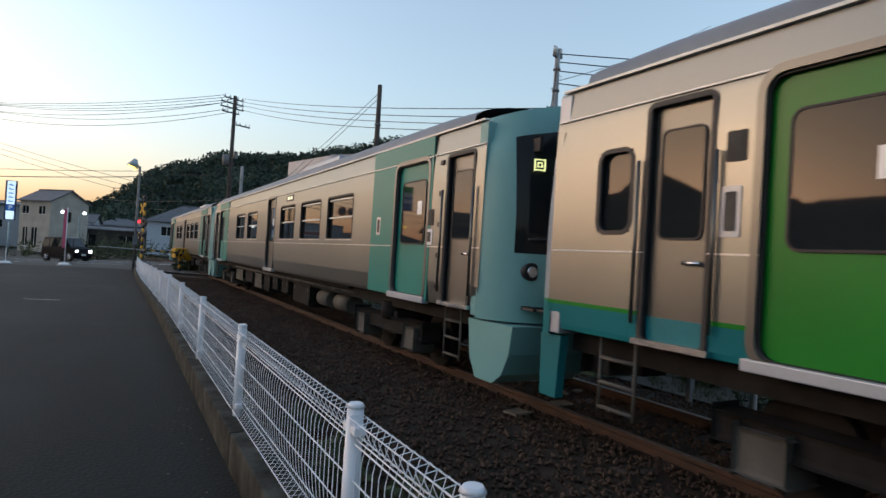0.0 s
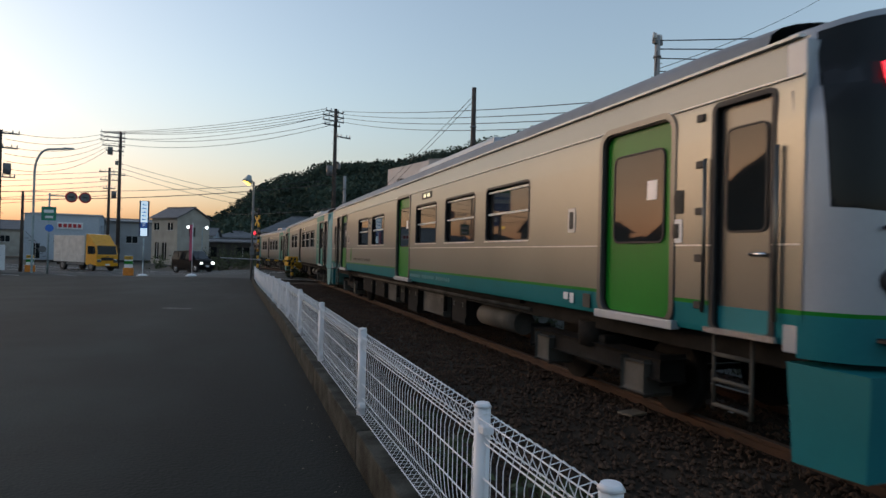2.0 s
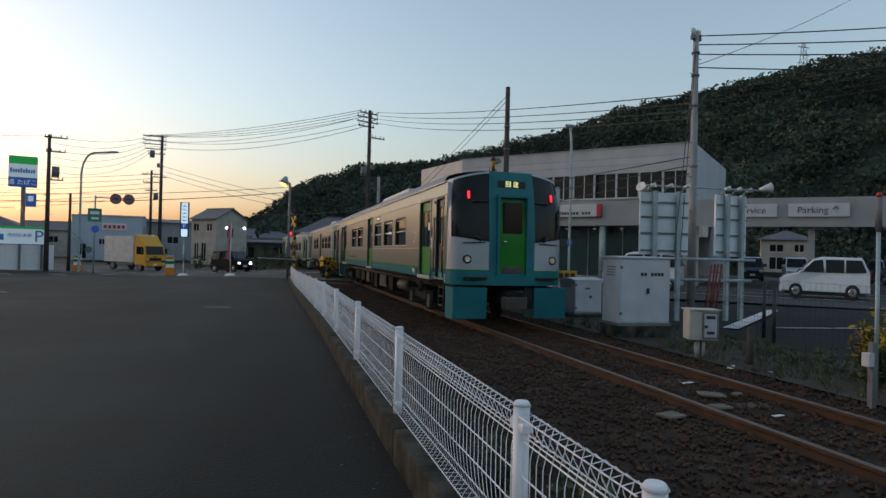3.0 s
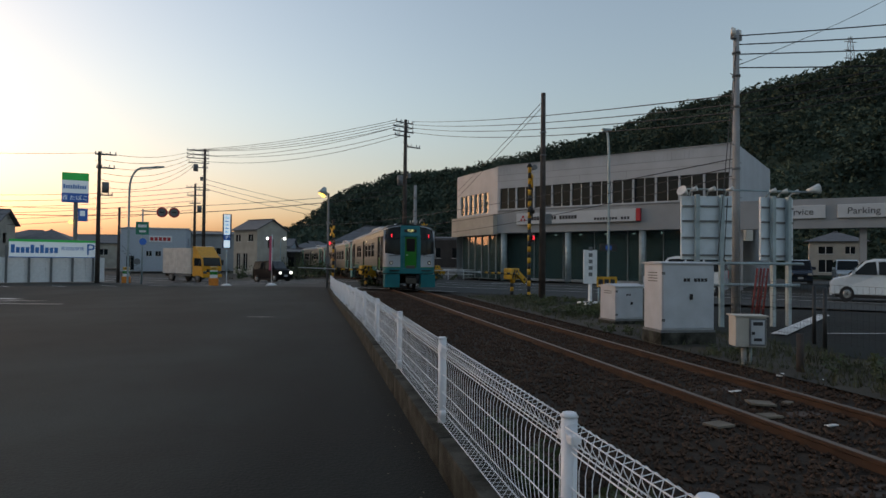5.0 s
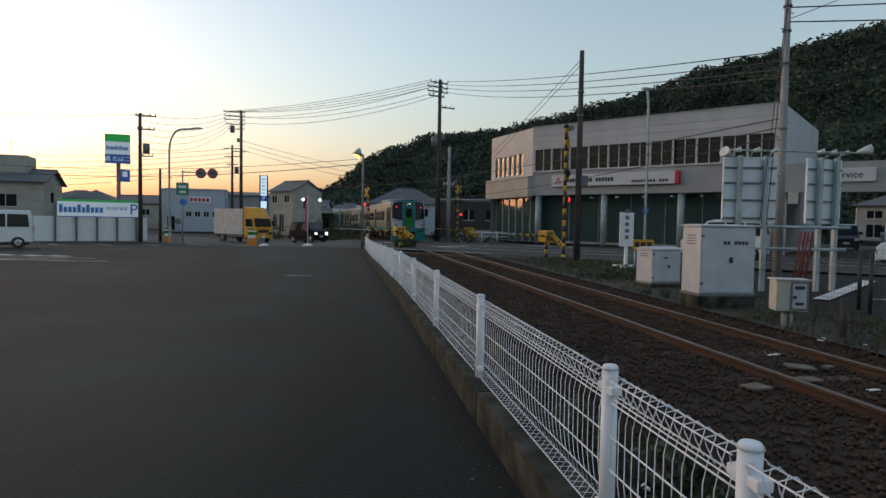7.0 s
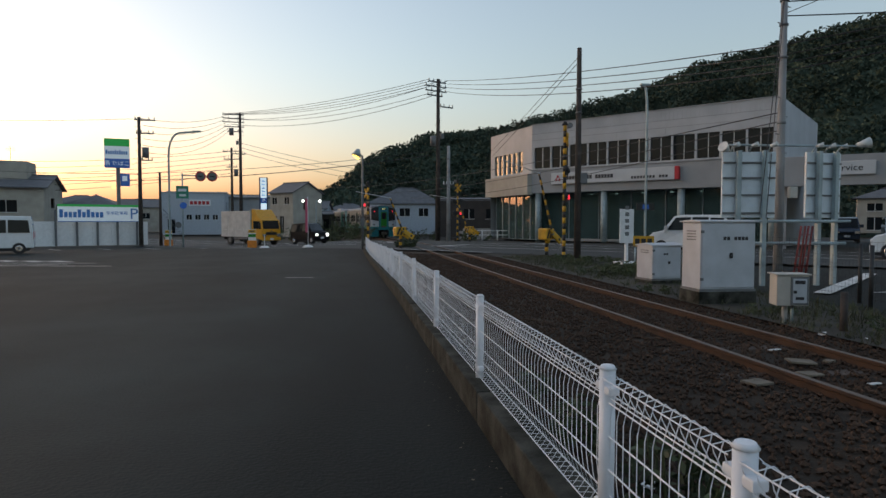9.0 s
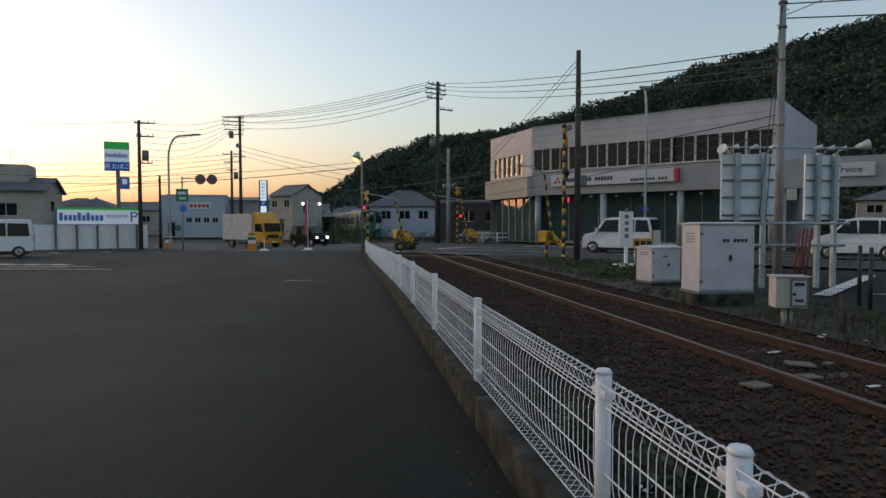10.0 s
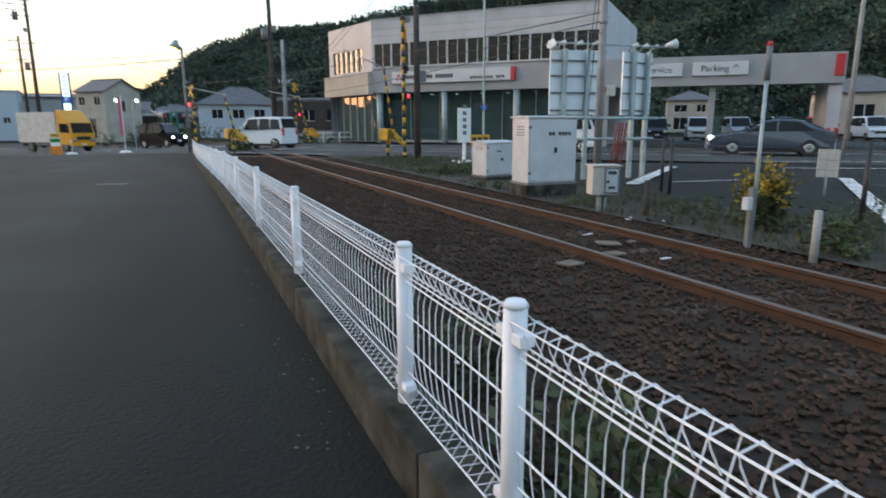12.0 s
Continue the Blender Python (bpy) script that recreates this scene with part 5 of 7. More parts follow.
# ---- line-side cabinets, sign boards and posts ----
def cabinet(x, y, yaw, w, d, h, base, label, peaked=False):
    z = ground_z(x, y)
    c = thing("signal_cabinet", label, "cabinet", "line-side cabinets", at=pose(x, y, z, 0, 0, yaw))
    part("plinth", bx(-w / 2 - .03, w / 2 + .03, -d / 2 - .03, d / 2 + .03, -.1, base, bevel=.015), M_CONC, c, "concrete plinth")
    part("body", bx(-w / 2, w / 2, -d / 2, d / 2, base + .04, base + h, bevel=.012), M_CABINET, c)
    part("base_frame", bx(-w / 2 - .02, w / 2 + .02, -d / 2 - .02, d / 2 + .02, base, base + .04), M_INSUL, c)
    roof = bmesh.new()
    hh = .07 if peaked else .04
    prism(roof, [(-d / 2 - .04, base + h), (d / 2 + .04, base + h), (d / 2 + .04, base + h + .02), (0, base + h + hh), (-d / 2 - .04, base + h + .02)], -w / 2 - .04, w / 2 + .04)
    part("roof", roof, M_CABINET, c)
    half = [(-w / 2 + .02, -.006), (.006, w / 2 - .02)] if w > 1.5 else [(-w / 2 + .02, w / 2 - .02)]
    for k, (a, b) in enumerate(half):
        door = part("door", bx(a, b, -d / 2 - .018, -d / 2 - .002, base + .07, base + h - .03, bevel=.006), M_CABINET, c)
        for zz in (.16, .84):
            part("hinge", bx((a if k == 0 else b) - .03, (a if k == 0 else b) + .03, -d / 2 - .03, -d / 2 - .018, base + h * zz, base + h * zz + .05), M_INSUL, door)
    part("handle", bx(.02, .07, -d / 2 - .05, -d / 2 - .02, base + h * .48, base + h * .56, bevel=.008), M_BLACK, c, "black lever handle")
    for k in range(7 if w > .9 else 2):
        if k != 2:
            part("lettering", bx(-.10 + .068 * k, -.045 + .068 * k, -d / 2 - .022, -d / 2 - .019, base + h * .74, base + h * .79), M_TEXTDARK, c, "dark characters")
    for sx in (-1, 1):
        for k in range(4 if w > .9 else 2):
            part("vent_slot", bx(sx * (w / 2 - .002), sx * (w / 2 + .006), -d * .25, d * .25, base + h * .86 - .05 * k, base + h * .86 - .05 * k + .018), M_INSUL, c)
    for sx in (-1, 1):
        part("lifting_eye", rd((sx * w * .4, -.02, base + h + hh * .4), (sx * w * .4, .02, base + h + hh * .4), .03, n=10), M_INSUL, c)
    return c


cabinet(6.28, 10.5, -2, 1.02, .62, 1.22, .20, "large grey steel line-side cabinet on a concrete plinth")
cabinet(6.98, 13.9, 8, .78, .60, .80, .06, "small grey steel line-side cabinet with a peaked roof", True)


def build_box():
    x, y = 5.85, 8.15
    c = thing("junction_box", "beige junction box with a grey door on two posts", "junction box", at=pose(x, y, ground_z(x, y), 0, 0, -18))
    part("body", bx(-.21, .21, -.14, .14, .25, .68, bevel=.01), M_CABINET2, c)
    part("lid", bx(-.235, .235, -.165, .165, .68, .70, bevel=.006), M_CABINET2, c)
    dr = part("door", bx(-.03, .20, -.156, -.142, .27, .66, bevel=.006), M_INSUL, c, "grey metal door with dark edges")
    part("door_panel", bx(-.005, .175, -.161, -.156, .295, .635, bevel=.003), M_CABINET, dr)
    part("notice", bx(.02, .15, -.165, -.161, .56, .61), M_TEXTDARK, dr)
    part("notice", bx(.03, .14, -.165, -.161, .34, .38), M_TEXTDARK, dr)
    part("lock", bx(.0, .04, -.175, -.161, .43, .47), M_BLACK, dr)
    part("post", rd((-.05, 0, -.1), (-.05, 0, .26), .04), M_CONC2, c)
    part("conduit", rd((.06, .03, -.1), (.06, .03, .26), .02), M_GALV, c)


build_box()


def build_sign_boards():
    z = ground_z(10, 13.4)
    s = thing("hoarding", "large sign boards seen from behind on steel posts", "hoarding", at=pose(0, 0, z))
    base = Vector((9.75, 13.35, 0))
    for name, a, b in (("left", Vector((7.95, 12.95, 0)), Vector((9.10, 12.72, 0))), ("right", Vector((9.80, 12.65, 0)), Vector((10.80, 12.80, 0)))):
        d = (b - a)
        w = d.length
        yaw = math.degrees(math.atan2(d.y, d.x))
        back = part("board", bx(0, w, 0, .05, 1.52, 2.98, bevel=.008), M_PANEL, s, "pale aluminium back of a sign board")
        back.matrix_basis = pose(a.x, a.y, 0, 0, 0, yaw)
        for zz in (1.60, 2.0, 2.38, 2.72):
            part("rail", bx(.02, w - .02, -.035, 0, zz, zz + .04), M_INSUL, back)
        for f in (.28, .76):
            part("post", bx(w * f - .05, w * f + .05, -.13, -.035, -.1, 3.0, bevel=.01), M_GALV, back, "galvanised steel post")
        for f in (.15, .5, .85):
            lamp = part("lamp_arm", rd((w * f, 0, 2.98), (w * f, -.1, 3.1), .018), M_GALV, back)
            part("flood_lamp", rd((w * f, -.1, 3.1), (w * f + .1, -.2, 3.13), .03, .06, 12), M_GUTTER, lamp)
    for a, b, r in (((7.9, 12.8, 1.44), (10.8, 12.5, 1.44), .035), ((8.6, 12.75, .95), (10.7, 12.5, .95), .035), ((8.0, 12.8, 3.12), (11.0, 12.55, 3.12), .022)):
        part("cross_tube", rd(a, b, r), M_GALV, s, "galvanised horizontal tube")
    part("speaker_horn", rd((10.95, 12.55, 3.14), (11.2, 12.45, 3.2), .04, .12, 14), M_GUTTER, s)
    part("speaker_horn", rd((7.98, 12.8, 3.0), (7.82, 12.75, 3.08), .05, .12, 14), M_GUTTER, s)
    part("meter_box", bx(9.3, 9.48, 12.5, 12.6, 1.95, 2.2, bevel=.01), M_CABINET2, s)
    # two ladders leaning by the pole
    for dx, m in ((.1, M_FADED), (.32, M_FADED)):
        lad = thing("ladder", "faded red ladder leaning on the sign posts", "ladder", "ladders", at=pose(9.25 + dx * .8, 12.35, z, 8, 0, 10))
        for sx in (-.07, .07):
            part("rail", rd((sx, 0, 0), (sx * .8, 0, 1.35), .022), m, lad)
        for k in range(5):
            part("rung", rd((-.07, 0, .2 + .24 * k), (.07, 0, .2 + .24 * k), .014, n=6), m, lad)


build_sign_boards()


def slim_post(x, y, h, r, material, label, cat="post"):
    p = thing("post", label, cat, "line-side posts", at=pose(x, y, ground_z(x, y)))
    part("shaft", rd((0, 0, -.1), (0, 0, h), r, r * .9, 10), material, p)
    return p


for x, y, h in ((8.55, 9.8, 1.05), (8.0, 9.0, 1.05), (8.2, 5.7, 1.05), (7.6, 2.4, 1.05), (9.2, 13.2, 1.0)):
    slim_post(x, y, h, .035, M_PAINTBLACK, "black steel post of the wire fence")
slim_post(6.15, 7.5, .5, .05, M_WOOD, "short dark weathered wooden post")
for x, y, h in ((5.62, 4.5, .55), (5.9, 1.6, .5)):
    slim_post(x, y, h * .85, .042, M_CONC2, "short weathered concrete marker post")


def build_wire_fence():
    f = thing("wire_fence", "thin dark wire mesh fence along the parking ground", "fence")
    pts = [(7.6, 2.4), (8.2, 5.7), (8.55, 9.8), (9.2, 13.2)]
    for (x0, y0), (x1, y1) in zip(pts[:-1], pts[1:]):
        vs, fs = [], []
        for k in range(8):
            z = -.1 + .14 * k
            tube([(x0, y0, z), (x1, y1, z)], .0025, 4, vs, fs)
        n = 34
        for k in range(n):
            q = k / n
            tube([(x0 + (x1 - x0) * q, y0 + (y1 - y0) * q, -.15), (x0 + (x1 - x0) * q, y0 + (y1 - y0) * q, .88)], .002, 4, vs, fs)
        quick("wire_mesh", vs, fs, M_CABLE, f)


build_wire_fence()


def build_signal_post():
    x, y = 5.62, 5.28
    p = thing("line_side_signal", "slim post with a red capped cylinder lamp", "signal post", at=pose(x, y, ground_z(x, y)))
    part("stump", bx(-.03, .03, -.03, .03, -.1, .62, bevel=.01), M_INSUL, p, "grey metal stump")
    part("pole", rd((.05, 0, .1), (.05, 0, 1.75), .020), M_GALV, p)
    part("cylinder", rd((.05, 0, 1.75), (.05, 0, 2.10), .030, n=14), M_INSUL, p)
    part("red_cap", rd((.05, 0, 2.10), (.05, 0, 2.15), .032, .018, 14), M_REDPAINT, p)
    part("cable_box", bx(-.10, -.03, -.05, .04, .38, .52, bevel=.01), M_CABINET, p)


build_signal_post()


# ---- buildings ----
def frame_of(a, b):
    """Pose with x along a to b and y into the building."""
    a, b = Vector(a), Vector(b)
    return pose(a.x, a.y, 0, 0, 0, math.degrees(math.atan2(b.y - a.y, b.x - a.x))), (b - a).length


def flat_wall(name, m, w, z0, z1, holes, material, parent, depth=.25, label=""):
    bm = wall(bmesh.new(), lambda a, z, d: (a, d, z), w, z0, z1, holes, depth)
    bmesh.ops.recalc_face_normals(bm, faces=bm.faces[:])
    ob = part(name, bm, material, parent, label)
    ob.matrix_basis = m
    return ob


def build_showroom():
    g = ground_z(18, 38)
    b = thing("showroom", "two-storey white and grey car showroom with glazed ground floor", "building", at=pose(0, 0, g))
    K, R, L = (12.9, 43.2), (23.4, 31.0), (11.4, 49.6)
    top, w_hi, w_lo, fas = 8.35, 6.75, 5.2, 3.5
    m, w = frame_of(K, R)
    nwin = 11
    holes = [(.15 + (w - .5) * k / nwin + .06, .15 + (w - .5) * (k + 1) / nwin - .06, w_lo + .05, w_hi) for k in range(nwin)]
    up = flat_wall("upper_wall", m, w, w_lo, top, holes, M_WALL_W, b, .2, "white panelled upper wall")
    for h in holes:
        win = part("window", bx(h[0], h[1], .12, .16, h[2], h[3]), M_GLASS, up)
        part("mullion", bx((h[0] + h[1]) / 2 - .02, (h[0] + h[1]) / 2 + .02, .08, .14, h[2], h[3]), M_GUTTER, win)
    for k in range(62):
        part("parapet_rib", bx(.12 + (w - .24) * k / 62, .17 + (w - .24) * k / 62, -.022, 0, 7.75, top - .08), M_WALL_W, up)
    part("parapet_cap", bx(-.03, w + .03, -.06, .24, top, top + .07, bevel=.01), M_WALL_G, up)
    for k in range(1, 5):
        part("panel_seam", bx(w * k / 5 - .01, w * k / 5 + .01, -.010, 0, w_hi + .1, 7.25), M_WALL_G, up)
    for zz in (7.25, 7.7):
        part("panel_joint", bx(0, w, -.012, 0, zz, zz + .03), M_WALL_G, up)
    flat_wall("fascia", m, w, fas, w_lo, [], M_WALL_G, b, .2, "grey fascia above the shop front")
    part("sill", bx(0, w, -.08, .02, w_lo - .06, w_lo), M_WALL_W, up)
    # ground floor: glass between columns
    gl = part("shop_window", bx(.1, w - .1, 1.2, 1.26, .25, fas), M_GLASS2, b, "tall shop glazing")
    gl.matrix_basis = m
    for k in range(7):
        part("glazing_bar", bx(.1 + w / 7 * k, .14 + w / 7 * k, 1.14, 1.2, .25, fas), M_WALL_G, gl)
    for k in range(4):
        col = part("column", rd((.4 + (w - .8) * k / 3, .3, 0), (.4 + (w - .8) * k / 3, .3, fas), .22, n=18), M_GALV, b, "round pale column")
        col.matrix_basis = m
    st = part("plinth", bx(0, w, .9, 1.3, 0, .25), M_CONC2, b)
    st.matrix_basis = m
    # long illuminated name board
    sg = part("name_board", bx(1.75, 10.35, -.26, -.02, 4.05, 4.85, bevel=.04), M_NAMEBOARD, b, "long white name board with a red end")
    sg.matrix_basis = m
    part("red_end", bx(10.35, 10.62, -.26, -.02, 4.05, 4.85, bevel=.03), M_REDPAINT, sg)
    for k in range(17):
        if k != 10:
            part("lettering", bx(2.75 + .215 * k, 2.92 + .215 * k, -.275, -.26, 4.33, 4.58), M_TEXTDARK, sg, "dark lettering")
    em = bmesh.new()
    for dx, dz in ((0, .14), (-.13, -.08), (.13, -.08)):
        vs = [em.verts.new((2.3 + dx + p, -.275, 4.44 + dz + q)) for p, q in ((0, -.14), (.1, 0), (0, .14), (-.1, 0))]
        em.faces.new(vs)
    part("emblem", em, M_REDPAINT, sg, "small emblem shape")
    for k in range(12):
        if k != 8:
            part("lettering", bx(7.6 + .2 * k, 7.74 + .2 * k, -.275, -.26, 4.2, 4.36), M_TEXTDARK, sg, "small dark characters")
    # chamfered end, which glows in the evening light
    m2, w2 = frame_of(L, K)
    holes = [(.7 + .78 * k, .7 + .78 * k + .66, w_lo - .1, w_hi - .1) for k in range(6)]
    up2 = flat_wall("end_upper_wall", m2, w2, w_lo - .3, top, holes, M_WALL_W, b, .2, "white panelled end wall")
    for h in holes:
        part("window", bx(h[0], h[1], .1, .14, h[2], h[3]), M_GLASS2, up2)
    # warm evening light on this fascia is put into its cream colour
    e = part("end_fascia", bx(-.3, w2, -.35, .1, fas - .1, w_lo - .3, bevel=.02), M_CREAM, b, "end wall fascia, evening glow put into its cream tone")
    e.matrix_basis = m2
    g2 = part("end_shop_window", bx(.1, w2 - .1, .5, .56, .1, fas), M_GLASS2, b)
    g2.matrix_basis = m2
    for k in range(6):
        part("glazing_bar", bx(.1 + w2 / 6 * k, .18 + w2 / 6 * k, .44, .5, .1, fas), M_WALL_G, g2)
    # right end, roof and back
    bk = (R[0] + 9, R[1] + 8)
    m3, w3 = frame_of(R, bk)
    flat_wall("side_wall", m3, w3, 0, top, [], M_WALL_W, b, .2)
    m4, w4 = frame_of(bk, (L[0] + 10, L[1] + 8))
    flat_wall("back_wall", m4, w4, 0, top, [], M_WALL_G, b, .2)
    m5, w5 = frame_of((L[0] + 10, L[1] + 8), L)
    flat_wall("side_wall", m5, w5, 0, top, [], M_WALL_W, b, .2)
    rf = bmesh.new()
    pts = [K, R, bk, (L[0] + 10, L[1] + 8), L]
    rf.faces.new([rf.verts.new((x, y, top - .12)) for x, y in pts])
    ce = [rf.verts.new((x, y, fas)) for x, y in pts]
    rf.faces.new(ce)
    part("roof", rf, M_WALL_G, b)
    inner = bmesh.new()
    i0 = Vector((17.5, 43.5))
    box(inner, -4, 4, -.1, .1, 0, fas)
    iw = part("inner_wall", inner, M_WALL_W, b)
    iw.matrix_basis = pose(i0.x + 2, i0.y + 1, 0, 0, 0, -49)
    fl = bmesh.new()
    fl.faces.new([fl.verts.new((x, y, .12)) for x, y in pts])
    part("floor", fl, M_CONC2, b)
    for k in range(7):
        q = .1 + .12 * k
        part("ceiling_lamp", bx(K[0] + (R[0] - K[0]) * q + 1.9, K[0] + (R[0] - K[0]) * q + 2.05, K[1] + (R[1] - K[1]) * q + 1.9, K[1] + (R[1] - K[1]) * q + 2.05, fas - .12, fas - .05), M_WHITE_L, b, "small lit shop lamp")


build_showroom()


def build_canopy():
    g = ground_z(26, 22)
    c = thing("service_canopy", "long grey canopy with two lit name boards", "canopy", at=pose(0, 0, g))
    a, b = (21.6, 29.2), (30.4, 21.2)
    m, w = frame_of(a, b)
    f = part("fascia", bx(0, w, 0, .3, 3.25, 4.75, bevel=.02), M_WALL_G, c, "deep grey fascia")
    f.matrix_basis = m
    part("red_end", bx(w - .5, w - .1, -.06, 0, 3.6, 4.65, bevel=.02), M_REDPAINT, f, "red and white end sign")
    for x0, x1, t in ((2.0, 4.35, "Service"), (4.85, 7.5, "Parking ↑")):
        p = part("name_board", bx(x0, x1, -.16, -.01, 3.75, 4.42, bevel=.03), M_NAMEBOARD, f, "white board with dark lettering")
        text_part("lettering", t, .46, M_TEXTDARK, p, pose((x0 + x1) / 2, -.165, 4.08, 90, 0, 0), "dark lettering")
    d = part("deck", bx(0, w, .3, 9.0, 3.7, 4.5), M_WALL_G, c)
    d.matrix_basis = m
    for k in range(3):
        p = part("column", bx(.3 + (w - .9) * k / 2, .6 + (w - .9) * k / 2, .5, .8, 0, 3.7), M_WALL_G, c)
        p.matrix_basis = m
    s = part("end_wall", bx(w - .6, w, .3, 3.0, 0, 3.3), M_WALL_W, c)
    s.matrix_basis = m


build_canopy()


def house(name, x, y, yaw, w, d, h, roof_h, wall_m, roof_m, label, hip=False, windows=(), z=None, over=.45):
    z0 = ground_z(x, y) if z is None else z
    b = thing(name, label, "house", "houses", at=pose(x, y, z0, 0, 0, yaw))
    holes = [(p - q / 2 + w / 2, p + q / 2 + w / 2, lo, hi) for p, q, lo, hi in windows]
    front = flat_wall("wall", pose(-w / 2, -d / 2, 0), w, 0, h, holes, wall_m, b, .12)
    for hle in holes:
        wn_ = part("window", bx(hle[0], hle[1], .06, .1, hle[2], hle[3]), M_GLASS, front)
        part("frame", bx((hle[0] + hle[1]) / 2 - .03, (hle[0] + hle[1]) / 2 + .03, .03, .08, hle[2], hle[3]), M_GUTTER, wn_)
        part("sill", bx(hle[0] - .05, hle[1] + .05, -.06, .04, hle[2] - .06, hle[2]), M_GUTTER, wn_)
    flat_wall("wall", pose(w / 2, -d / 2, 0, 0, 0, 90), d, 0, h, [(d * .35, d * .55, h * .6, h * .8)], wall_m, b, .12)
    flat_wall("wall", pose(w / 2, d / 2, 0, 0, 0, 180), w, 0, h, [], wall_m, b, .12)
    flat_wall("wall", pose(-w / 2, d / 2, 0, 0, 0, -90), d, 0, h, [(d * .35, d * .55, h * .6, h * .8)], wall_m, b, .12)
    bm = bmesh.new()
    W, D = w / 2 + over, d / 2 + over
    if hip:
        rl = max(0, W - D) + .1
        e = [bm.verts.new(p) for p in ((-W, -D, h), (W, -D, h), (W, D, h), (-W, D, h))]
        u = [bm.verts.new(p) for p in ((-rl, 0, h + roof_h), (rl, 0, h + roof_h))]
        for f in ((e[0], e[1], u[1], u[0]), (e[1], e[2], u[1]), (e[2], e[3], u[0], u[1]), (e[3], e[0], u[0]), tuple(e[::-1])):
            bm.faces.new(f)
    else:
        prism(bm, [(-D, h - .08), (0, h + roof_h), (D, h - .08), (D, h - .2), (0, h + roof_h - .14), (-D, h - .2)], -W, W)
        gb = bmesh.new()
        prism(gb, [(-d / 2, h), (d / 2, h), (0, h + roof_h - .15)], -w / 2 + .02, w / 2 - .02)
        part("gable", gb, wall_m, b)
    rf = part("roof", bm, roof_m, b, "tiled roof")
    part("ridge_cap", bx(-(rl if hip else W), (rl if hip else W), -.12, .12, h + roof_h - .03, h + roof_h + .08, bevel=.02), roof_m, rf)
    return b


house("house", -6.8, 81.7, -45, 4.4, 4.8, 5.65, 1.3, M_CREAM, M_TILE, "cream two-storey house with a grey gable roof", False, ((-1.35, .9, 4.1, 4.95), (1.0, .9, 4.1, 4.95), (-1.25, .7, .6, 2.6), (.05, .8, .6, 2.6)), None, .25)
house("house", 7.5, 82, -8, 9.0, 7.0, 3.9, 2.2, M_PALEBLUE, M_TILE, "pale blue house with a hipped grey tile roof", True, ((-2.4, 1.2, 2.3, 3.3), (0, 1.3, 2.3, 3.3), (2.4, 1.2, 2.3, 3.3)), -.4)
house("shed", 15.6, 64.0, -20, 12.0, 8.0, 3.9, .25, M_DARKWALL, M_TILE, "dark brown flat-roofed building with two pale windows", False, ((-2.5, 1.1, 1.9, 2.9), (-.2, 1.1, 1.9, 2.9)), -.4, .1)
house("house", 51, 52, -42, 4.6, 4.4, 3.3, 1.0, M_CREAM, M_TILE, "cream two-storey house with a hipped roof behind the canopy", True, ((-.9, 1.2, 2.1, 2.8), (1.1, .8, 2.1, 2.8), (-.9, 1.2, .3, 1.5)), .2)
house("house", 54.5, 36, -50, 7, 6, 3.4, 1.5, M_CREAM, M_TILE, "low cream house with a grey roof behind the canopy", True, ((0, 1.4, 1.2, 2.4),), .2)
house("house", 58, 30, -50, 7, 6, 4.0, 1.6, M_WALL_W, M_REDPAINT, "white house with a red roof behind the canopy", True, ((0, 1.4, 1.2, 2.4),), .2)
house("workshop", 37.5, 15.5, -42, 11, 8, 4.3, .2, M_WALL_W, M_WALL_G, "white workshop building with a row of small windows", False, ((-3.6, .7, 2.3, 3.2), (-2.6, .7, 2.3, 3.2), (-1.6, .7, 2.3, 3.2)), None, .1)
house("apartment_building", -40.2, 76, 12, 13, 9, 5.7, 1.5, M_CREAM, M_TILE, "grey two-storey building with a dark roof beyond the lot", False, ((-5, 2, 2.9, 4.2), (-1, 2, 2.9, 4.2), (3, 2, 2.9, 4.2)))
house("house", -31, 82, 5, 6, 6, 3.7, 1.5, M_DARKWALL, M_TILE, "dark house with a black tile roof", True, ((0, 1.5, 2, 3),))
house("warehouse", -23.0, 99, 6, 8.6, 9, 6.2, .2, M_PALEBLUE, M_WALL_G, "pale blue-white block building with small windows and a red sign", False, ((-.6, .7, 2.2, 2.9), (.6, .7, 2.2, 2.9), (1.8, .7, 2.2, 2.9), (3.0, .7, 2.2, 2.9), (-3.0, 1.0, .2, 2.2)), None, .1)
house("warehouse", -15.5, 108, 2, 10, 10, 5.9, .5, M_WALL_G, M_TILE, "long grey building with a low roof behind the truck", False, ((-4, 1.5, 2.6, 3.6), (0, 1.5, 2.6, 3.6), (4, 1.5, 2.6, 3.6)))
house("shelter", -1.5, 86, 0, 10, 4, 3.0, .3, M_DARKWALL, M_TILE, "low dark station shelter beside the track", False, ((-2, 1.6, .8, 2.2), (2, 1.6, .8, 2.2)), -.7)
wh = bpy.data.objects["warehouse"]
part("wall_sign", bx(-.6, 2.4, -4.62, -4.52, 4.2, 5.1, bevel=.02), M_WHITE, wh, "white wall sign with red marks")
for k in range(5):
    part("sign_mark", bx(-.45 + .56 * k, -.03 + .56 * k, -4.64, -4.62, 4.4, 4.9), M_REDPAINT, wh)
st_ = bmesh.new()
for k in range(9):
    box(st_, -4.0 + .28 * k, -3.72 + .28 * k, -5.3, -4.7, .1 + .34 * (8 - k), .16 + .34 * (8 - k))
rod(st_, (-4.0, -5.3, 3.7), (-1.6, -5.3, 1.0), .03)
part("outside_stair", st_, M_INSUL, wh, "dark outside stair")
ap = bpy.data.objects["apartment_building"]
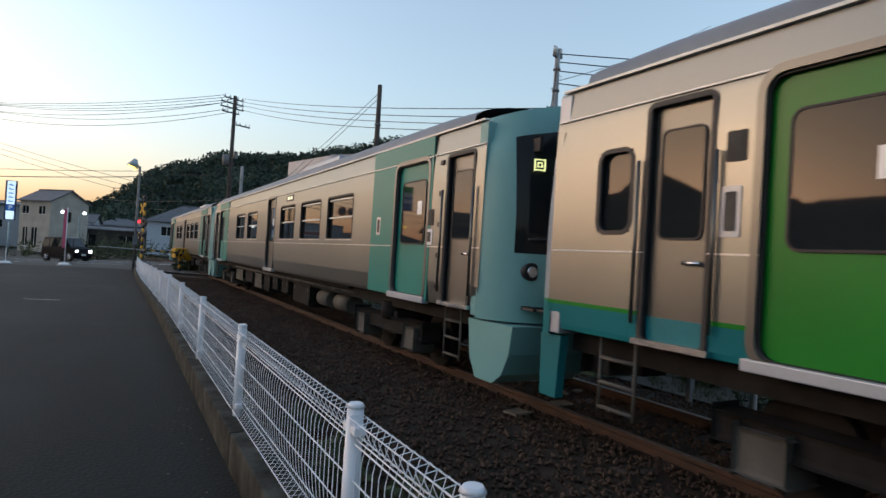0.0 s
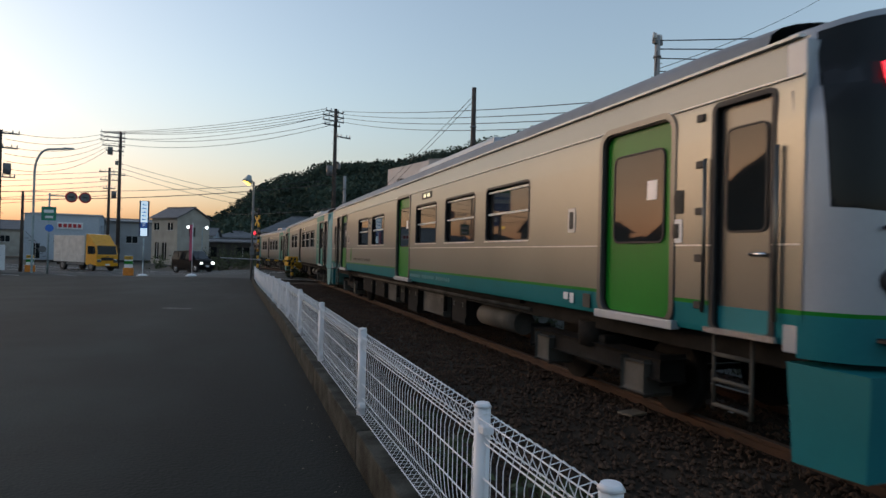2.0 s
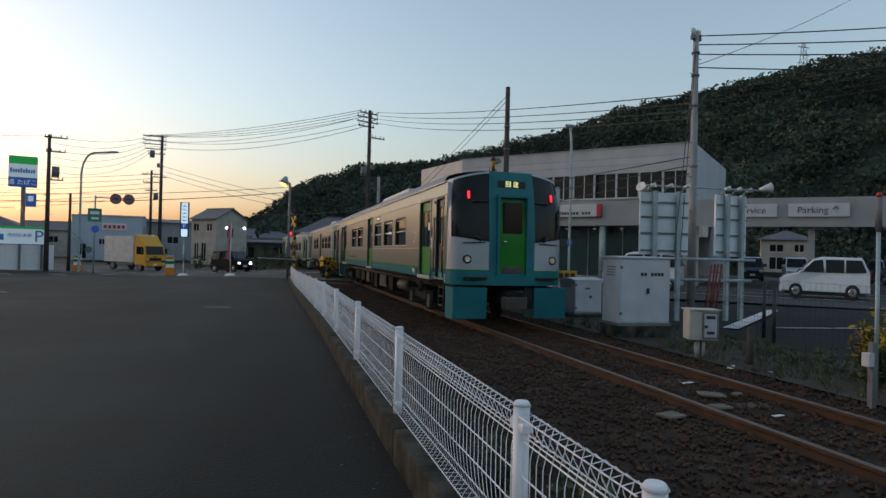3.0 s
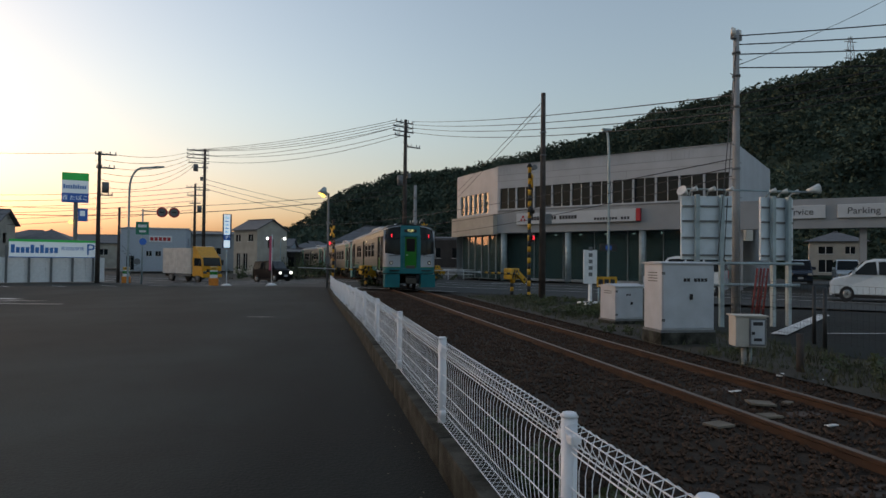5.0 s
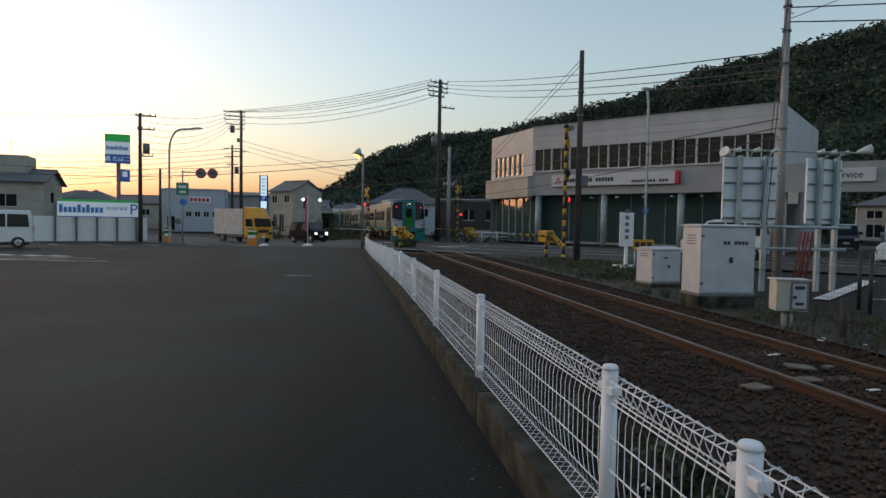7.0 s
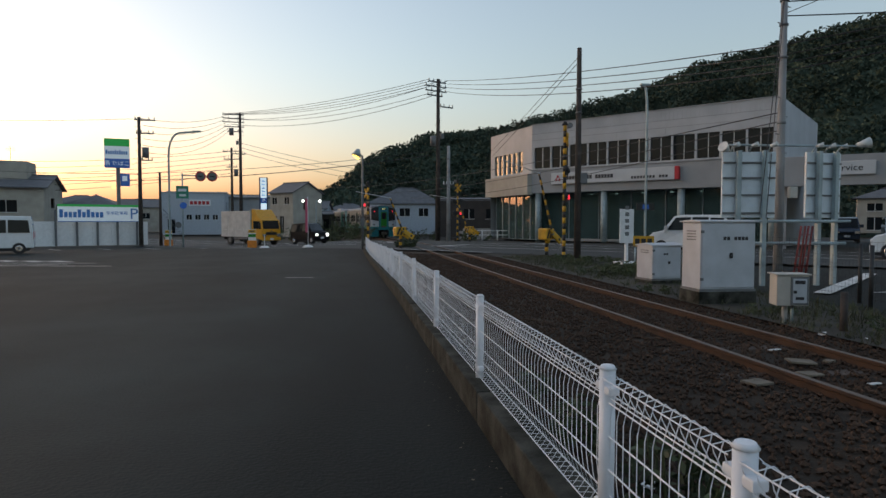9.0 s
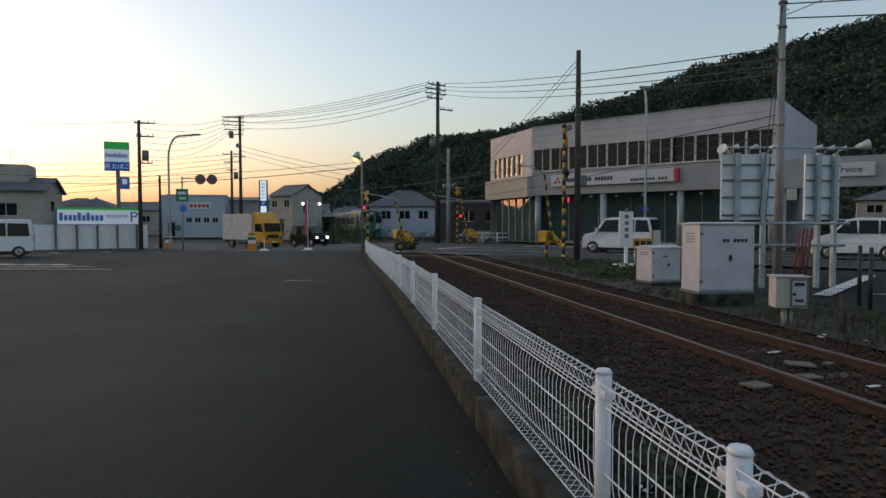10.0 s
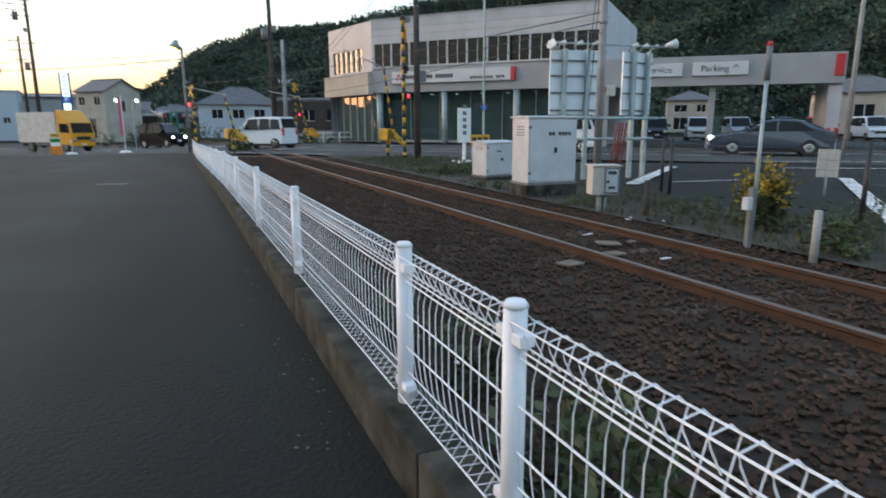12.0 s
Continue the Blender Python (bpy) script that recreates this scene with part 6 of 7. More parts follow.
part("roof_box", bx(1.0, 4.4, -2.0, 2.0, 5.9, 8.6, bevel=.03), M_CREAM, ap, "box-shaped stair head on the roof")
part("roof_box", bx(-.6, 1.0, -1.5, 1.5, 5.9, 8.1, bevel=.03), M_CREAM, ap)
for sx, h_ in ((.2, 9.6), (2.4, 10.4)):
    an = part("aerial", rd((sx, 0, 8.0), (sx, 0, h_), .025, n=6), M_INSUL, ap, "thin television aerial")
    for k in range(3):
        part("aerial_bar", rd((sx - .5, 0, h_ - .1 - .18 * k), (sx + .5, 0, h_ - .1 - .18 * k), .012, n=5), M_INSUL, an)
part("porch_lamp", bx(-1.3, -.7, -4.7, -4.55, 2.75, 2.87), M_WHITE_L, ap, "lit porch lamp")

# low houses that close the skyline on the left
rnd = random.Random(21)
for k in range(9):
    house("far_house", -52 - 9.5 * k + rnd.uniform(-2, 2), 96 - 6 * k + rnd.uniform(-6, 6), rnd.uniform(-30, 40), rnd.uniform(8, 12), rnd.uniform(6, 9), rnd.uniform(3.5, 6.5), 1.4, rnd.choice([M_WALL_G, M_CREAM, M_PALEBLUE]), M_TILE, "distant low house on the skyline", bool(k % 2), ((0, 1.6, 1.2, 2.6),))


for x, y, yaw, w, d, h, hip in ((-47, 118, 12, 10, 8, 5.0, True), (-38, 124, -6, 9, 8, 4.6, False), (-30, 130, 10, 9, 8, 5.4, True), (-8, 128, -8, 8, 7, 4.6, False), (0, 138, 4, 9, 7, 4.2, True), (9, 128, 10, 9, 7, 4.0, False)):
    house("far_house", x, y, yaw, w, d, h, 1.5, (M_WALL_G, M_CREAM, M_PALEBLUE)[int(y) % 3], M_TILE, "distant low house on the skyline", hip, ((-1.8, 1.4, 2.4, 3.4), (1.6, 1.4, 2.4, 3.4)))


# plain buildings that close the lot on its western side
for k, (x, y, yaw, w, d, h, rh) in enumerate(((-33, -26, 90, 16, 9, 5.2, .3), (-31, -4, 84, 18, 10, 6.0, .4), (-34, 17, 96, 13, 9, 5.0, 1.6), (-38, 33, 100, 12, 9, 5.6, 1.8), (-30, -48, 80, 20, 10, 6.5, .4))):
    house("shop_building", x, y, yaw, w, d, h, rh, (M_WALL_G, M_CREAM)[k % 2], M_TILE, "plain low building on the far side of the parking lot", False, ((-3, 2, 1.0, 2.6), (1.5, 2.4, 1.0, 2.6)))


# ---- shop signs across the lot ----
def build_lot_signs():
    a, b = (-21.3, 48.3), (-16.2, 50.6)
    m, w = frame_of(a, b)
    z = ground_z(-18, 45)
    s = thing("lot_sign_board", "long white shop sign board with a green top stripe on posts", "sign board", at=pose(0, 0, z) @ m)
    part("board", bx(.3, w, -.08, .08, 1.78, 3.05, bevel=.02), M_SIGNWHITE, s)
    part("green_stripe", bx(.3, w, -.09, -.08, 2.90, 3.06), M_SIGNGREEN, s, "green top stripe")
    part("blue_stripe", bx(.3, w, -.09, -.08, 1.77, 1.83), M_TEXTBLUE, s)
    for k in range(10):
        hgt = .58 if k in (0, 4, 6) else .40
        part("lettering", bx(.42 + .285 * k, .64 + .285 * k, -.09, -.08, 2.10, 2.10 + hgt, bevel=.004), M_TEXTBLUE, s, "blue shop lettering")
    text_part("lettering", "専用駐車場", .29, M_TEXTBLUE, s, pose(w * .735, -.085, 2.42, 90, 0, 0), "blue characters", .01)
    text_part("lettering", "P", 1.15, M_TEXTBLUE, s, pose(w * .94, -.085, 2.36, 90, 0, 0), "large blue letter", .01)
    for k in range(5):
        part("post", bx(.1 + (w - .3) * k / 4, .25 + (w - .3) * k / 4, -.02, .1, 0, 2.6), M_INSUL, s)
    wl = thing("white_fence_wall", "white sheet-metal fence wall behind the sign board", "fence", at=pose(0, 0, z) @ m)
    for k in range(9):
        part("panel", bx(-5.0 + 1.25 * k, -3.755 + 1.25 * k, .2, .25, .0, 1.80), M_WHITE, wl)
    x, y = -19.6, 56.4
    z = ground_z(x, y)
    p = thing("pole_sign", "tall shop pole sign with green, white and blue bands", "pole sign", at=pose(x, y, z, 0, 0, 12))
    part("pole", rd((0, 0, 0), (0, 0, 6.55), .16), M_INSUL, p)
    for z0, z1, mm in ((8.32, 8.95, M_SIGNGREEN), (7.25, 8.32, M_SIGNWHITE), (6.50, 7.25, M_SIGNBLUE)):
        part("sign_band", bx(-1.0, .9, -.2, .2, z0, z1), mm, p)
    for k in range(10):
        part("lettering", bx(-.88 + .168 * k, -.76 + .168 * k, -.21, -.2, 7.62, 7.98 if k in (0, 4, 6) else 7.90), M_TEXTBLUE, p, "blue shop lettering")
    text_part("lettering", "酒 たばこ", .46, M_SIGNWHITE, p, pose(-.05, -.205, 6.85, 90, 0, 0), "white characters")
    part("small_sign", bx(.18, .88, -.15, .1, 4.95, 6.0, bevel=.02), M_SIGNBLUE, p, "small square blue sign")
    part("sign_mark", bx(.33, .70, -.16, -.15, 5.38, 5.82), M_SIGNWHITE, p)
    part("lamp", rd((-.3, -.2, 4.85), (-.3, -.35, 4.85), .13, n=12), M_AMBER, p, "glowing amber lamp")
    # tall narrow lit sign
    x, y = -8.2, 61
    q = thing("column_sign", "tall narrow lit white sign with a blue parking mark", "pole sign", at=pose(x, y, ground_z(x, y), 0, 0, 5))
    part("pole", rd((0, 0, 0), (0, 0, 2.8), .07), M_GALV, q)
    part("sign_box", bx(-.40, .40, -.12, .12, 2.95, 6.15, bevel=.02), M_SIGNFRAME, q, "dark blue sign box")
    part("lit_face", bx(-.27, .27, -.14, -.12, 3.0, 6.1), M_COLUMN, q, "glowing white sign face")
    bars = bmesh.new()
    for k in range(5):
        box(bars, -.17, .17, -.15, -.14, 4.42 + .33 * k, 4.50 + .33 * k)
        box(bars, -.13 + .05 * (k % 3), -.07 + .05 * (k % 3), -.15, -.14, 4.52 + .33 * k, 4.62 + .33 * k)
    part("lettering", bars, M_TEXTBLUE, q, "blue characters")
    part("parking_mark", bx(-.27, .27, -.15, -.14, 3.68, 4.22), M_SIGNBLUE, q)
    text_part("lettering", "P", .5, M_SIGNWHITE, q, pose(0, -.152, 3.93, 90, 0, 0))


build_lot_signs()


def lot_stand(x, y, h, banner=False):
    p = thing("weighted_stand", "white weighted base with a slim pole" + (" and a pink banner" if banner else ""), "stand", "weighted stands", at=pose(x, y, ground_z(x, y)))
    part("base", rd((0, 0, 0), (0, 0, .14), .36, .18, 16), M_WHITE, p)
    part("pole", rd((0, 0, .1), (0, 0, h), .022), M_WHITE, p)
    if banner:
        part("banner", bx(-.16, .0, -.01, .01, .9, h - .1), M_PINK, p, "pink cloth banner")


lot_stand(-5.55, 40.8, .85)
lot_stand(-2.62, 37.6, 3.0, True)


def sign_bollard(x, y):
    p = thing("sign_bollard", "orange based guide sign with a green and white board", "guide sign", "guide signs", at=pose(x, y, ground_z(x, y)))
    part("base", bx(-.28, .28, -.2, .2, 0, .5, bevel=.04), M_ORANGE, p)
    part("board", bx(-.24, .24, -.04, .04, .5, 1.25, bevel=.01), M_WHITE, p)
    part("board_band", bx(-.24, .24, -.046, -.04, .72, .92), M_GREEN, p)
    part("board_top", bx(-.24, .24, -.046, -.04, 1.0, 1.22), M_YELLOW, p)
    part("arrow", bx(-.14, .14, -.052, -.046, 1.08, 1.13), M_TEXTDARK, p)


sign_bollard(-6.55, 42.4)
sign_bollard(-14.2, 51.2)


def twin_lamp():
    x, y = -3.1, 50
    p = thing("twin_lamp", "grey arch stand with two bright white lamps", "lamp stand", at=pose(x, y, ground_z(x, y), 0, 0, 5))
    for s in (-1, 1):
        vs, fs = tube([(s * .35, 0, 0), (s * .35, 0, 3.1), (s * .42, 0, 3.35), (s * .65, 0, 3.42)], .04, 8)
        quick("arch", vs, fs, M_GALV, p)
        part("lamp", rd((s * .65, -.08, 3.36), (s * .65, -.14, 3.34), .11, n=12), M_WHITE_L, p, "bright white lamp")


twin_lamp()


def banner_stand(x, y, h, yaw, label):
    p = thing("banner_stand", label, "banner", "banners", at=pose(x, y, ground_z(x, y), 0, 0, yaw))
    part("foot", bx(-.35, .35, -.25, .25, 0, .08, bevel=.02), M_WHITE, p)
    part("frame", bx(-.05, .05, -.04, .04, .08, .7), M_WHITE, p)
    b = part("board", bx(-.28, .28, -.02, .02, .7, h, bevel=.01), M_WHITE, p)
    for k in range(5):
        part("lettering", bx(-.08, .08, -.026, -.02, .95 + .22 * k, 1.08 + .22 * k), M_INSUL, b)


banner_stand(9.0, 19.8, 1.85, 12, "white banner stand with faded lettering beside the road")
ys = thing("yellow_sign", "yellow board with black characters behind the cabinet", "sign", at=pose(8.8, 18.2, ground_z(8.8, 18.2), 0, 0, -12))
part("board", bx(-.32, .32, -.02, .02, .66, .98, bevel=.01), M_YELLOW, ys)
for k in range(3):
    part("lettering", bx(-.27 + .19 * k, -.13 + .19 * k, -.026, -.02, .74, .90), M_TEXTDARK, ys)
for sx in (-.26, .26):
    part("leg", rd((sx, 0, 0), (sx, 0, .62), .025), M_GALV, ys)
wbx = thing("meter_plate", "cream notice plate on a slim post in the parking ground", "notice", at=pose(10.6, 7.9, ground_z(10.6, 7.9), 0, 0, -45))
part("plate", bx(-.17, .17, -.02, .02, .35, .85, bevel=.01), M_CABINET2, wbx)
part("post", rd((0, .03, -.1), (0, .03, .7), .025), M_GALV, wbx)


# ---- vehicles ----
def vehicle(name, label, outline, glass_side, width, wheels, wr, paint, screen, rear, lamp=True, category="car", taper=.16, zt=1.0):
    """outline: side outline (y ahead, z); glass_side: side window outlines; screen and rear: pairs of points of the slanted panes."""
    c = thing(name, label, category, "vehicles")
    tp = lambda z: 1 - taper * max(0, (z - zt)) / .8
    bm = prism(bmesh.new(), outline, -width / 2, width / 2, tp)
    es = [e for e in bm.edges if abs(e.verts[0].co.x - e.verts[1].co.x) < .3]
    bmesh.ops.bevel(bm, geom=es, offset=.05, segments=2, profile=.6, affect='EDGES')
    for f in bm.faces:
        f.smooth = False
    body = part("body", bm, paint, c)
    for sx in (-1, 1):
        for g in glass_side:
            gb = bmesh.new()
            prism(gb, g, sx * (width / 2 - .03), sx * (width / 2 + .006), tp)
            part("side_window", gb, M_GLASS, c)
        part("mirror", bx(sx * (width / 2), sx * (width / 2 + .18), outline[0][0] * 0 + screen[0][0] - .25, screen[0][0] - .13, screen[0][1] + .02, screen[0][1] + .18, bevel=.03), paint, c)
        for yw in wheels:
            w = part("wheel", rd((sx * (width / 2 - .2), yw, wr), (sx * (width / 2 + .01), yw, wr), wr, n=24), M_BLACK, c, "black tyre with a silver wheel")
            part("rim", rd((sx * (width / 2 + .008), yw, wr), (sx * (width / 2 + .02), yw, wr), wr * .62, wr * .5, 16), M_CHROME, w)
            part("hub", rd((sx * (width / 2 + .018), yw, wr), (sx * (width / 2 + .03), yw, wr), wr * .2, n=10), M_INSUL, w)
    for (y0, z0), (y1, z1), nm in ((screen[0], screen[1], "windscreen"), (rear[0], rear[1], "rear_window")):
        n = Vector((0, z1 - z0, -(y1 - y0))).normalized() * (.02 if nm == "windscreen" else -.02)
        if nm == "windscreen" and n.y < 0 or nm != "windscreen" and n.y > 0:
            n = -n
        gb = bmesh.new()
        w0, w1 = (width / 2 - .08) * tp(z0), (width / 2 - .08) * tp(z1)
        q = [gb.verts.new((x, y + n.y, z + n.z)) for x, y, z in ((-w0, y0, z0), (w0, y0, z0), (w1, y1, z1), (-w1, y1, z1))]
        gb.faces.new(q)
        part(nm, gb, M_GLASS, c)
    front = max(y for y, z in outline)
    back = min(y for y, z in outline)
    for sx in (-1, 1):
        part("headlamp", bx(sx * width * .30, sx * width * .46, front - .12, front + .012, .62, .78, bevel=.02), M_WHITE_L if lamp else M_CHROME, c, "lit headlamp" if lamp else "")
        part("tail_lamp", bx(sx * width * .36, sx * width * .47, back - .012, back + .1, .75, 1.1, bevel=.02), M_REDPAINT, c)
    part("front_bumper", bx(-width * .48, width * .48, front - .1, front + .03, .25, .45, bevel=.03), paint, c)
    part("grille", bx(-width * .26, width * .26, front - .05, front + .016, .5, .68, bevel=.01), M_BLACK, c)
    part("plate", bx(-.17, .17, front, front + .04, .38, .52), M_WHITE, c)
    part("undertray", bx(-width * .45, width * .45, back + .2, front - .2, .16, .3), M_BLACK, c)
    return c


def kei_wagon(paint, label, lamp):
    o = [(-1.68, .28), (1.66, .28), (1.70, .75), (1.55, .92), (1.10, 1.02), (.62, 1.66), (.3, 1.73), (-1.5, 1.72), (-1.68, 1.1)]
    g = [[(.92, 1.04), (.55, 1.60), (-.1, 1.62), (-.1, 1.04)], [(-.17, 1.04), (-.17, 1.62), (-.85, 1.62), (-.85, 1.04)], [(-.92, 1.06), (-.92, 1.6), (-1.45, 1.58), (-1.55, 1.06)]]
    return vehicle("car", label, o, g, 1.48, (1.15, -1.2), .29, paint, ((1.10, 1.03), (.64, 1.64)), ((-1.66, 1.12), (-1.53, 1.62)), lamp)


def minivan(paint, label):
    o = [(-1.88, .28), (1.85, .28), (1.90, .74), (1.72, .90), (1.12, 1.03), (.48, 1.56), (.1, 1.66), (-1.55, 1.64), (-1.85, 1.1)]
    g = [[(.96, 1.05), (.42, 1.51), (.05, 1.55), (.0, 1.05)], [(-.07, 1.05), (-.05, 1.55), (-.82, 1.55), (-.82, 1.05)], [(-.89, 1.05), (-.89, 1.55), (-1.52, 1.53), (-1.72, 1.07)]]
    return vehicle("car", label, o, g, 1.6, (1.2, -1.16), .30, paint, ((1.12, 1.04), (.5, 1.54)), ((-1.83, 1.12), (-1.6, 1.57)), False)


def sedan(paint, label):
    o = [(-2.2, .3), (2.2, .3), (2.28, .62), (2.1, .80), (1.0, .95), (.3, 1.38), (-.2, 1.46), (-1.1, 1.40), (-1.9, 1.02), (-2.25, .95)]
    g = [[(.85, .97), (.28, 1.32), (-.15, 1.38), (-.15, .97)], [(-.22, .97), (-.22, 1.39), (-.95, 1.34), (-1.5, 1.0)]]
    return vehicle("car", label, o, g, 1.75, (1.4, -1.35), .32, paint, ((1.0, .96), (.33, 1.36)), ((-1.86, 1.04), (-1.15, 1.38)), True, zt=.8)


def kei_van():
    o = [(-1.7, .3), (1.62, .3), (1.68, .85), (1.52, 1.0), (1.15, 1.80), (.9, 1.88), (-1.6, 1.86), (-1.7, 1.1)]
    g = [[(1.3, 1.05), (1.02, 1.66), (.45, 1.68), (.45, 1.05)], [(.38, 1.05), (.38, 1.68), (-.6, 1.68), (-.6, 1.05)], [(-.67, 1.05), (-.67, 1.68), (-1.5, 1.66), (-1.56, 1.05)]]
    return vehicle("van", "small white box van parked in the lot", o, g, 1.48, (1.15, -1.1), .28, M_CARWHITE, ((1.5, 1.02), (1.17, 1.72)), ((-1.68, 1.12), (-1.6, 1.72)), False, "van", .08, 1.0)


def box_truck():
    t = thing("box_truck", "yellow cab box truck with a pale grey cargo body", "truck", "vehicles")
    part("chassis", bx(-.85, .85, -3.6, 2.9, .45, .68), M_UNDER, t)
    cab = bmesh.new()
    prism(cab, [(1.35, .5), (3.02, .5), (3.08, 1.35), (2.86, 2.22), (2.7, 2.3), (1.35, 2.3)], -1.05, 1.05)
    bmesh.ops.bevel(cab, geom=[e for e in cab.edges], offset=.05, segments=2, affect='EDGES')
    cab = part("cab", cab, M_TRUCK_Y, t, "yellow cab")
    d = bmesh.new()
    prism(d, [(1.35, 2.3), (2.6, 2.3), (1.75, 3.12), (1.35, 3.15)], -1.0, 1.0)
    part("wind_deflector", d, M_TRUCK_Y, cab, "yellow roof wind deflector")
    ws = bmesh.new()
    ws.faces.new([ws.verts.new(p) for p in ((-.92, 3.085, 1.42), (.92, 3.085, 1.42), (.9, 2.90, 2.16), (-.9, 2.90, 2.16))])
    part("windscreen", ws, M_GLASS, cab)
    for sx in (-1, 1):
        g = bmesh.new()
        prism(g, [(1.7, 1.45), (2.9, 1.42), (2.75, 2.1), (1.7, 2.12)], sx * 1.03, sx * 1.058)
        part("side_window", g, M_GLASS, cab)
        part("headlamp", bx(sx * .6, sx * .98, 3.0, 3.1, .75, .98, bevel=.02), M_CHROME, cab)
        part("mirror", bx(sx * 1.1, sx * 1.28, 2.85, 2.95, 1.5, 1.95, bevel=.03), M_BLACK, cab)
        for yw in (2.2, -2.3):
            w = part("wheel", rd((sx * .78, yw, .42), (sx * 1.04, yw, .42), .42, n=24), M_BLACK, t)
            part("rim", rd((sx * 1.035, yw, .42), (sx * 1.05, yw, .42), .24, n=16), M_INSUL, w)
        part("side_guard", bx(sx * .98, sx * 1.02, -1.7, 1.1, .5, .8), M_INSUL, t)
    part("bumper", bx(-1.04, 1.04, 2.98, 3.12, .42, .68, bevel=.03), M_TRUCK_Y, cab)
    part("grille", bx(-.6, .6, 3.05, 3.1, .9, 1.15, bevel=.01), M_BLACK, cab)
    part("emblem", bx(-.12, .12, 3.095, 3.11, 1.2, 1.28), M_CHROME, cab)
    part("plate", bx(-.2, .2, 3.12, 3.14, .48, .62), M_WHITE, cab)
    body = part("cargo_body", bx(-1.1, 1.1, -3.7, 1.28, .72, 3.0, bevel=.03), M_TRUCK_B, t, "pale grey cargo box")
    for sx in (-1, 1):
        for z in (.78, 1.35, 2.94):
            part("body_rail", bx(sx * 1.1, sx * 1.115, -3.68, 1.26, z, z + .05), M_GUTTER, body)
        for k in range(5):
            part("body_rib", bx(sx * 1.1, sx * 1.112, -3.6 + 1.18 * k, -3.56 + 1.18 * k, .85, 2.92), M_GUTTER, body)
    return t


def resize(ob, kx, ky, kz):
    """The whole thing made narrower, shorter and lower."""
    done = set()
    for c in ob.children_recursive:
        if c.type == 'MESH' and c.data.name not in done:
            done.add(c.data.name)
            c.data.transform(Matrix.Diagonal((kx, ky, kz, 1)))


car_one = kei_wagon(M_CARWHITE, "small white tall wagon driving over the crossing", False)
car_two = minivan(M_CARWHITE, "white minivan waiting on the road at the crossing")
car_three = kei_wagon(M_CARBLACK, "small black tall wagon with lit headlamps", True)
car_four = sedan(M_CARNAVY, "dark navy saloon with lit headlamps on the road")
truck = box_truck()
resize(car_two, 1.0, .80, 1.0)
resize(truck, .88, .80, .93)
resize(car_three, .93, .84, .92)
van = kei_van()
van.matrix_world = pose(-17.5, 33.4, ground_z(-17.5, 33.4), 0, 0, 112)
for k, (x, y) in enumerate(((36, 36), (38.5, 34.5), (41, 33), (43.5, 31.5), (46, 29.5), (48.5, 28), (34, 38))):
    p = kei_wagon((M_CARWHITE, M_SILVER, M_CARNAVY, M_REDPAINT)[k % 4], "parked compact car in the row behind the canopy", False)
    p.matrix_world = pose(x, y, ground_z(x, y) + .05, 0, 0, 140 + 5 * (k % 3))


# ---- plants ----
def leafy(name, label, cx, cy, r, h, n, material, seed, group="weeds", flower=None, blade=.05):
    rnd = np.random.RandomState(seed)
    p = thing(name, label, "plant", group, at=pose(cx, cy, ground_z(cx, cy) - .03))
    vs, fs, sv, sf, fv, ff = [], [], [], [], [], []
    stems = max(4, n // 22)
    for s in range(stems):
        a, q = rnd.rand() * 6.28, rnd.rand() ** .6 * r
        bxx, byy = q * math.cos(a), q * math.sin(a)
        hh = h * (1 - .45 * (q / r) ** 2) * rnd.uniform(.7, 1.05)
        lx, ly = bxx * .4 + rnd.uniform(-.1, .1) * h, byy * .4 + rnd.uniform(-.1, .1) * h
        tube([(bxx, byy, 0), (bxx + lx * .4, byy + ly * .4, hh * .5), (bxx + lx, byy + ly, hh)], .006, 4, sv, sf)
        for k in range(22):
            f = .1 + .9 * rnd.rand()
            p0 = np.array((bxx + lx * f, byy + ly * f, hh * f))
            d = rnd.randn(3) * (1, 1, .5)
            d /= np.linalg.norm(d)
            w = np.cross(d, rnd.randn(3))
            w /= np.linalg.norm(w) + 1e-6
            L = blade * rnd.uniform(.7, 1.8)
            tv, tf = (fv, ff) if (flower and f > .72) else (vs, fs)
            base = len(tv)
            tv.extend([tuple(p0), tuple(p0 + d * L * .5 + w * L * .22), tuple(p0 + d * L), tuple(p0 + d * L * .5 - w * L * .22)])
            tf.append((base, base + 1, base + 2, base + 3))
    tagged(quick("stalk", sv, sf, M_LEAF2, p), kind="stuff")
    tagged(quick("foliage", vs, fs, material, p), kind="stuff")
    if flower:
        tagged(quick("flower_head", fv, ff, flower, p), "yellow flower plumes", kind="stuff")
    return p


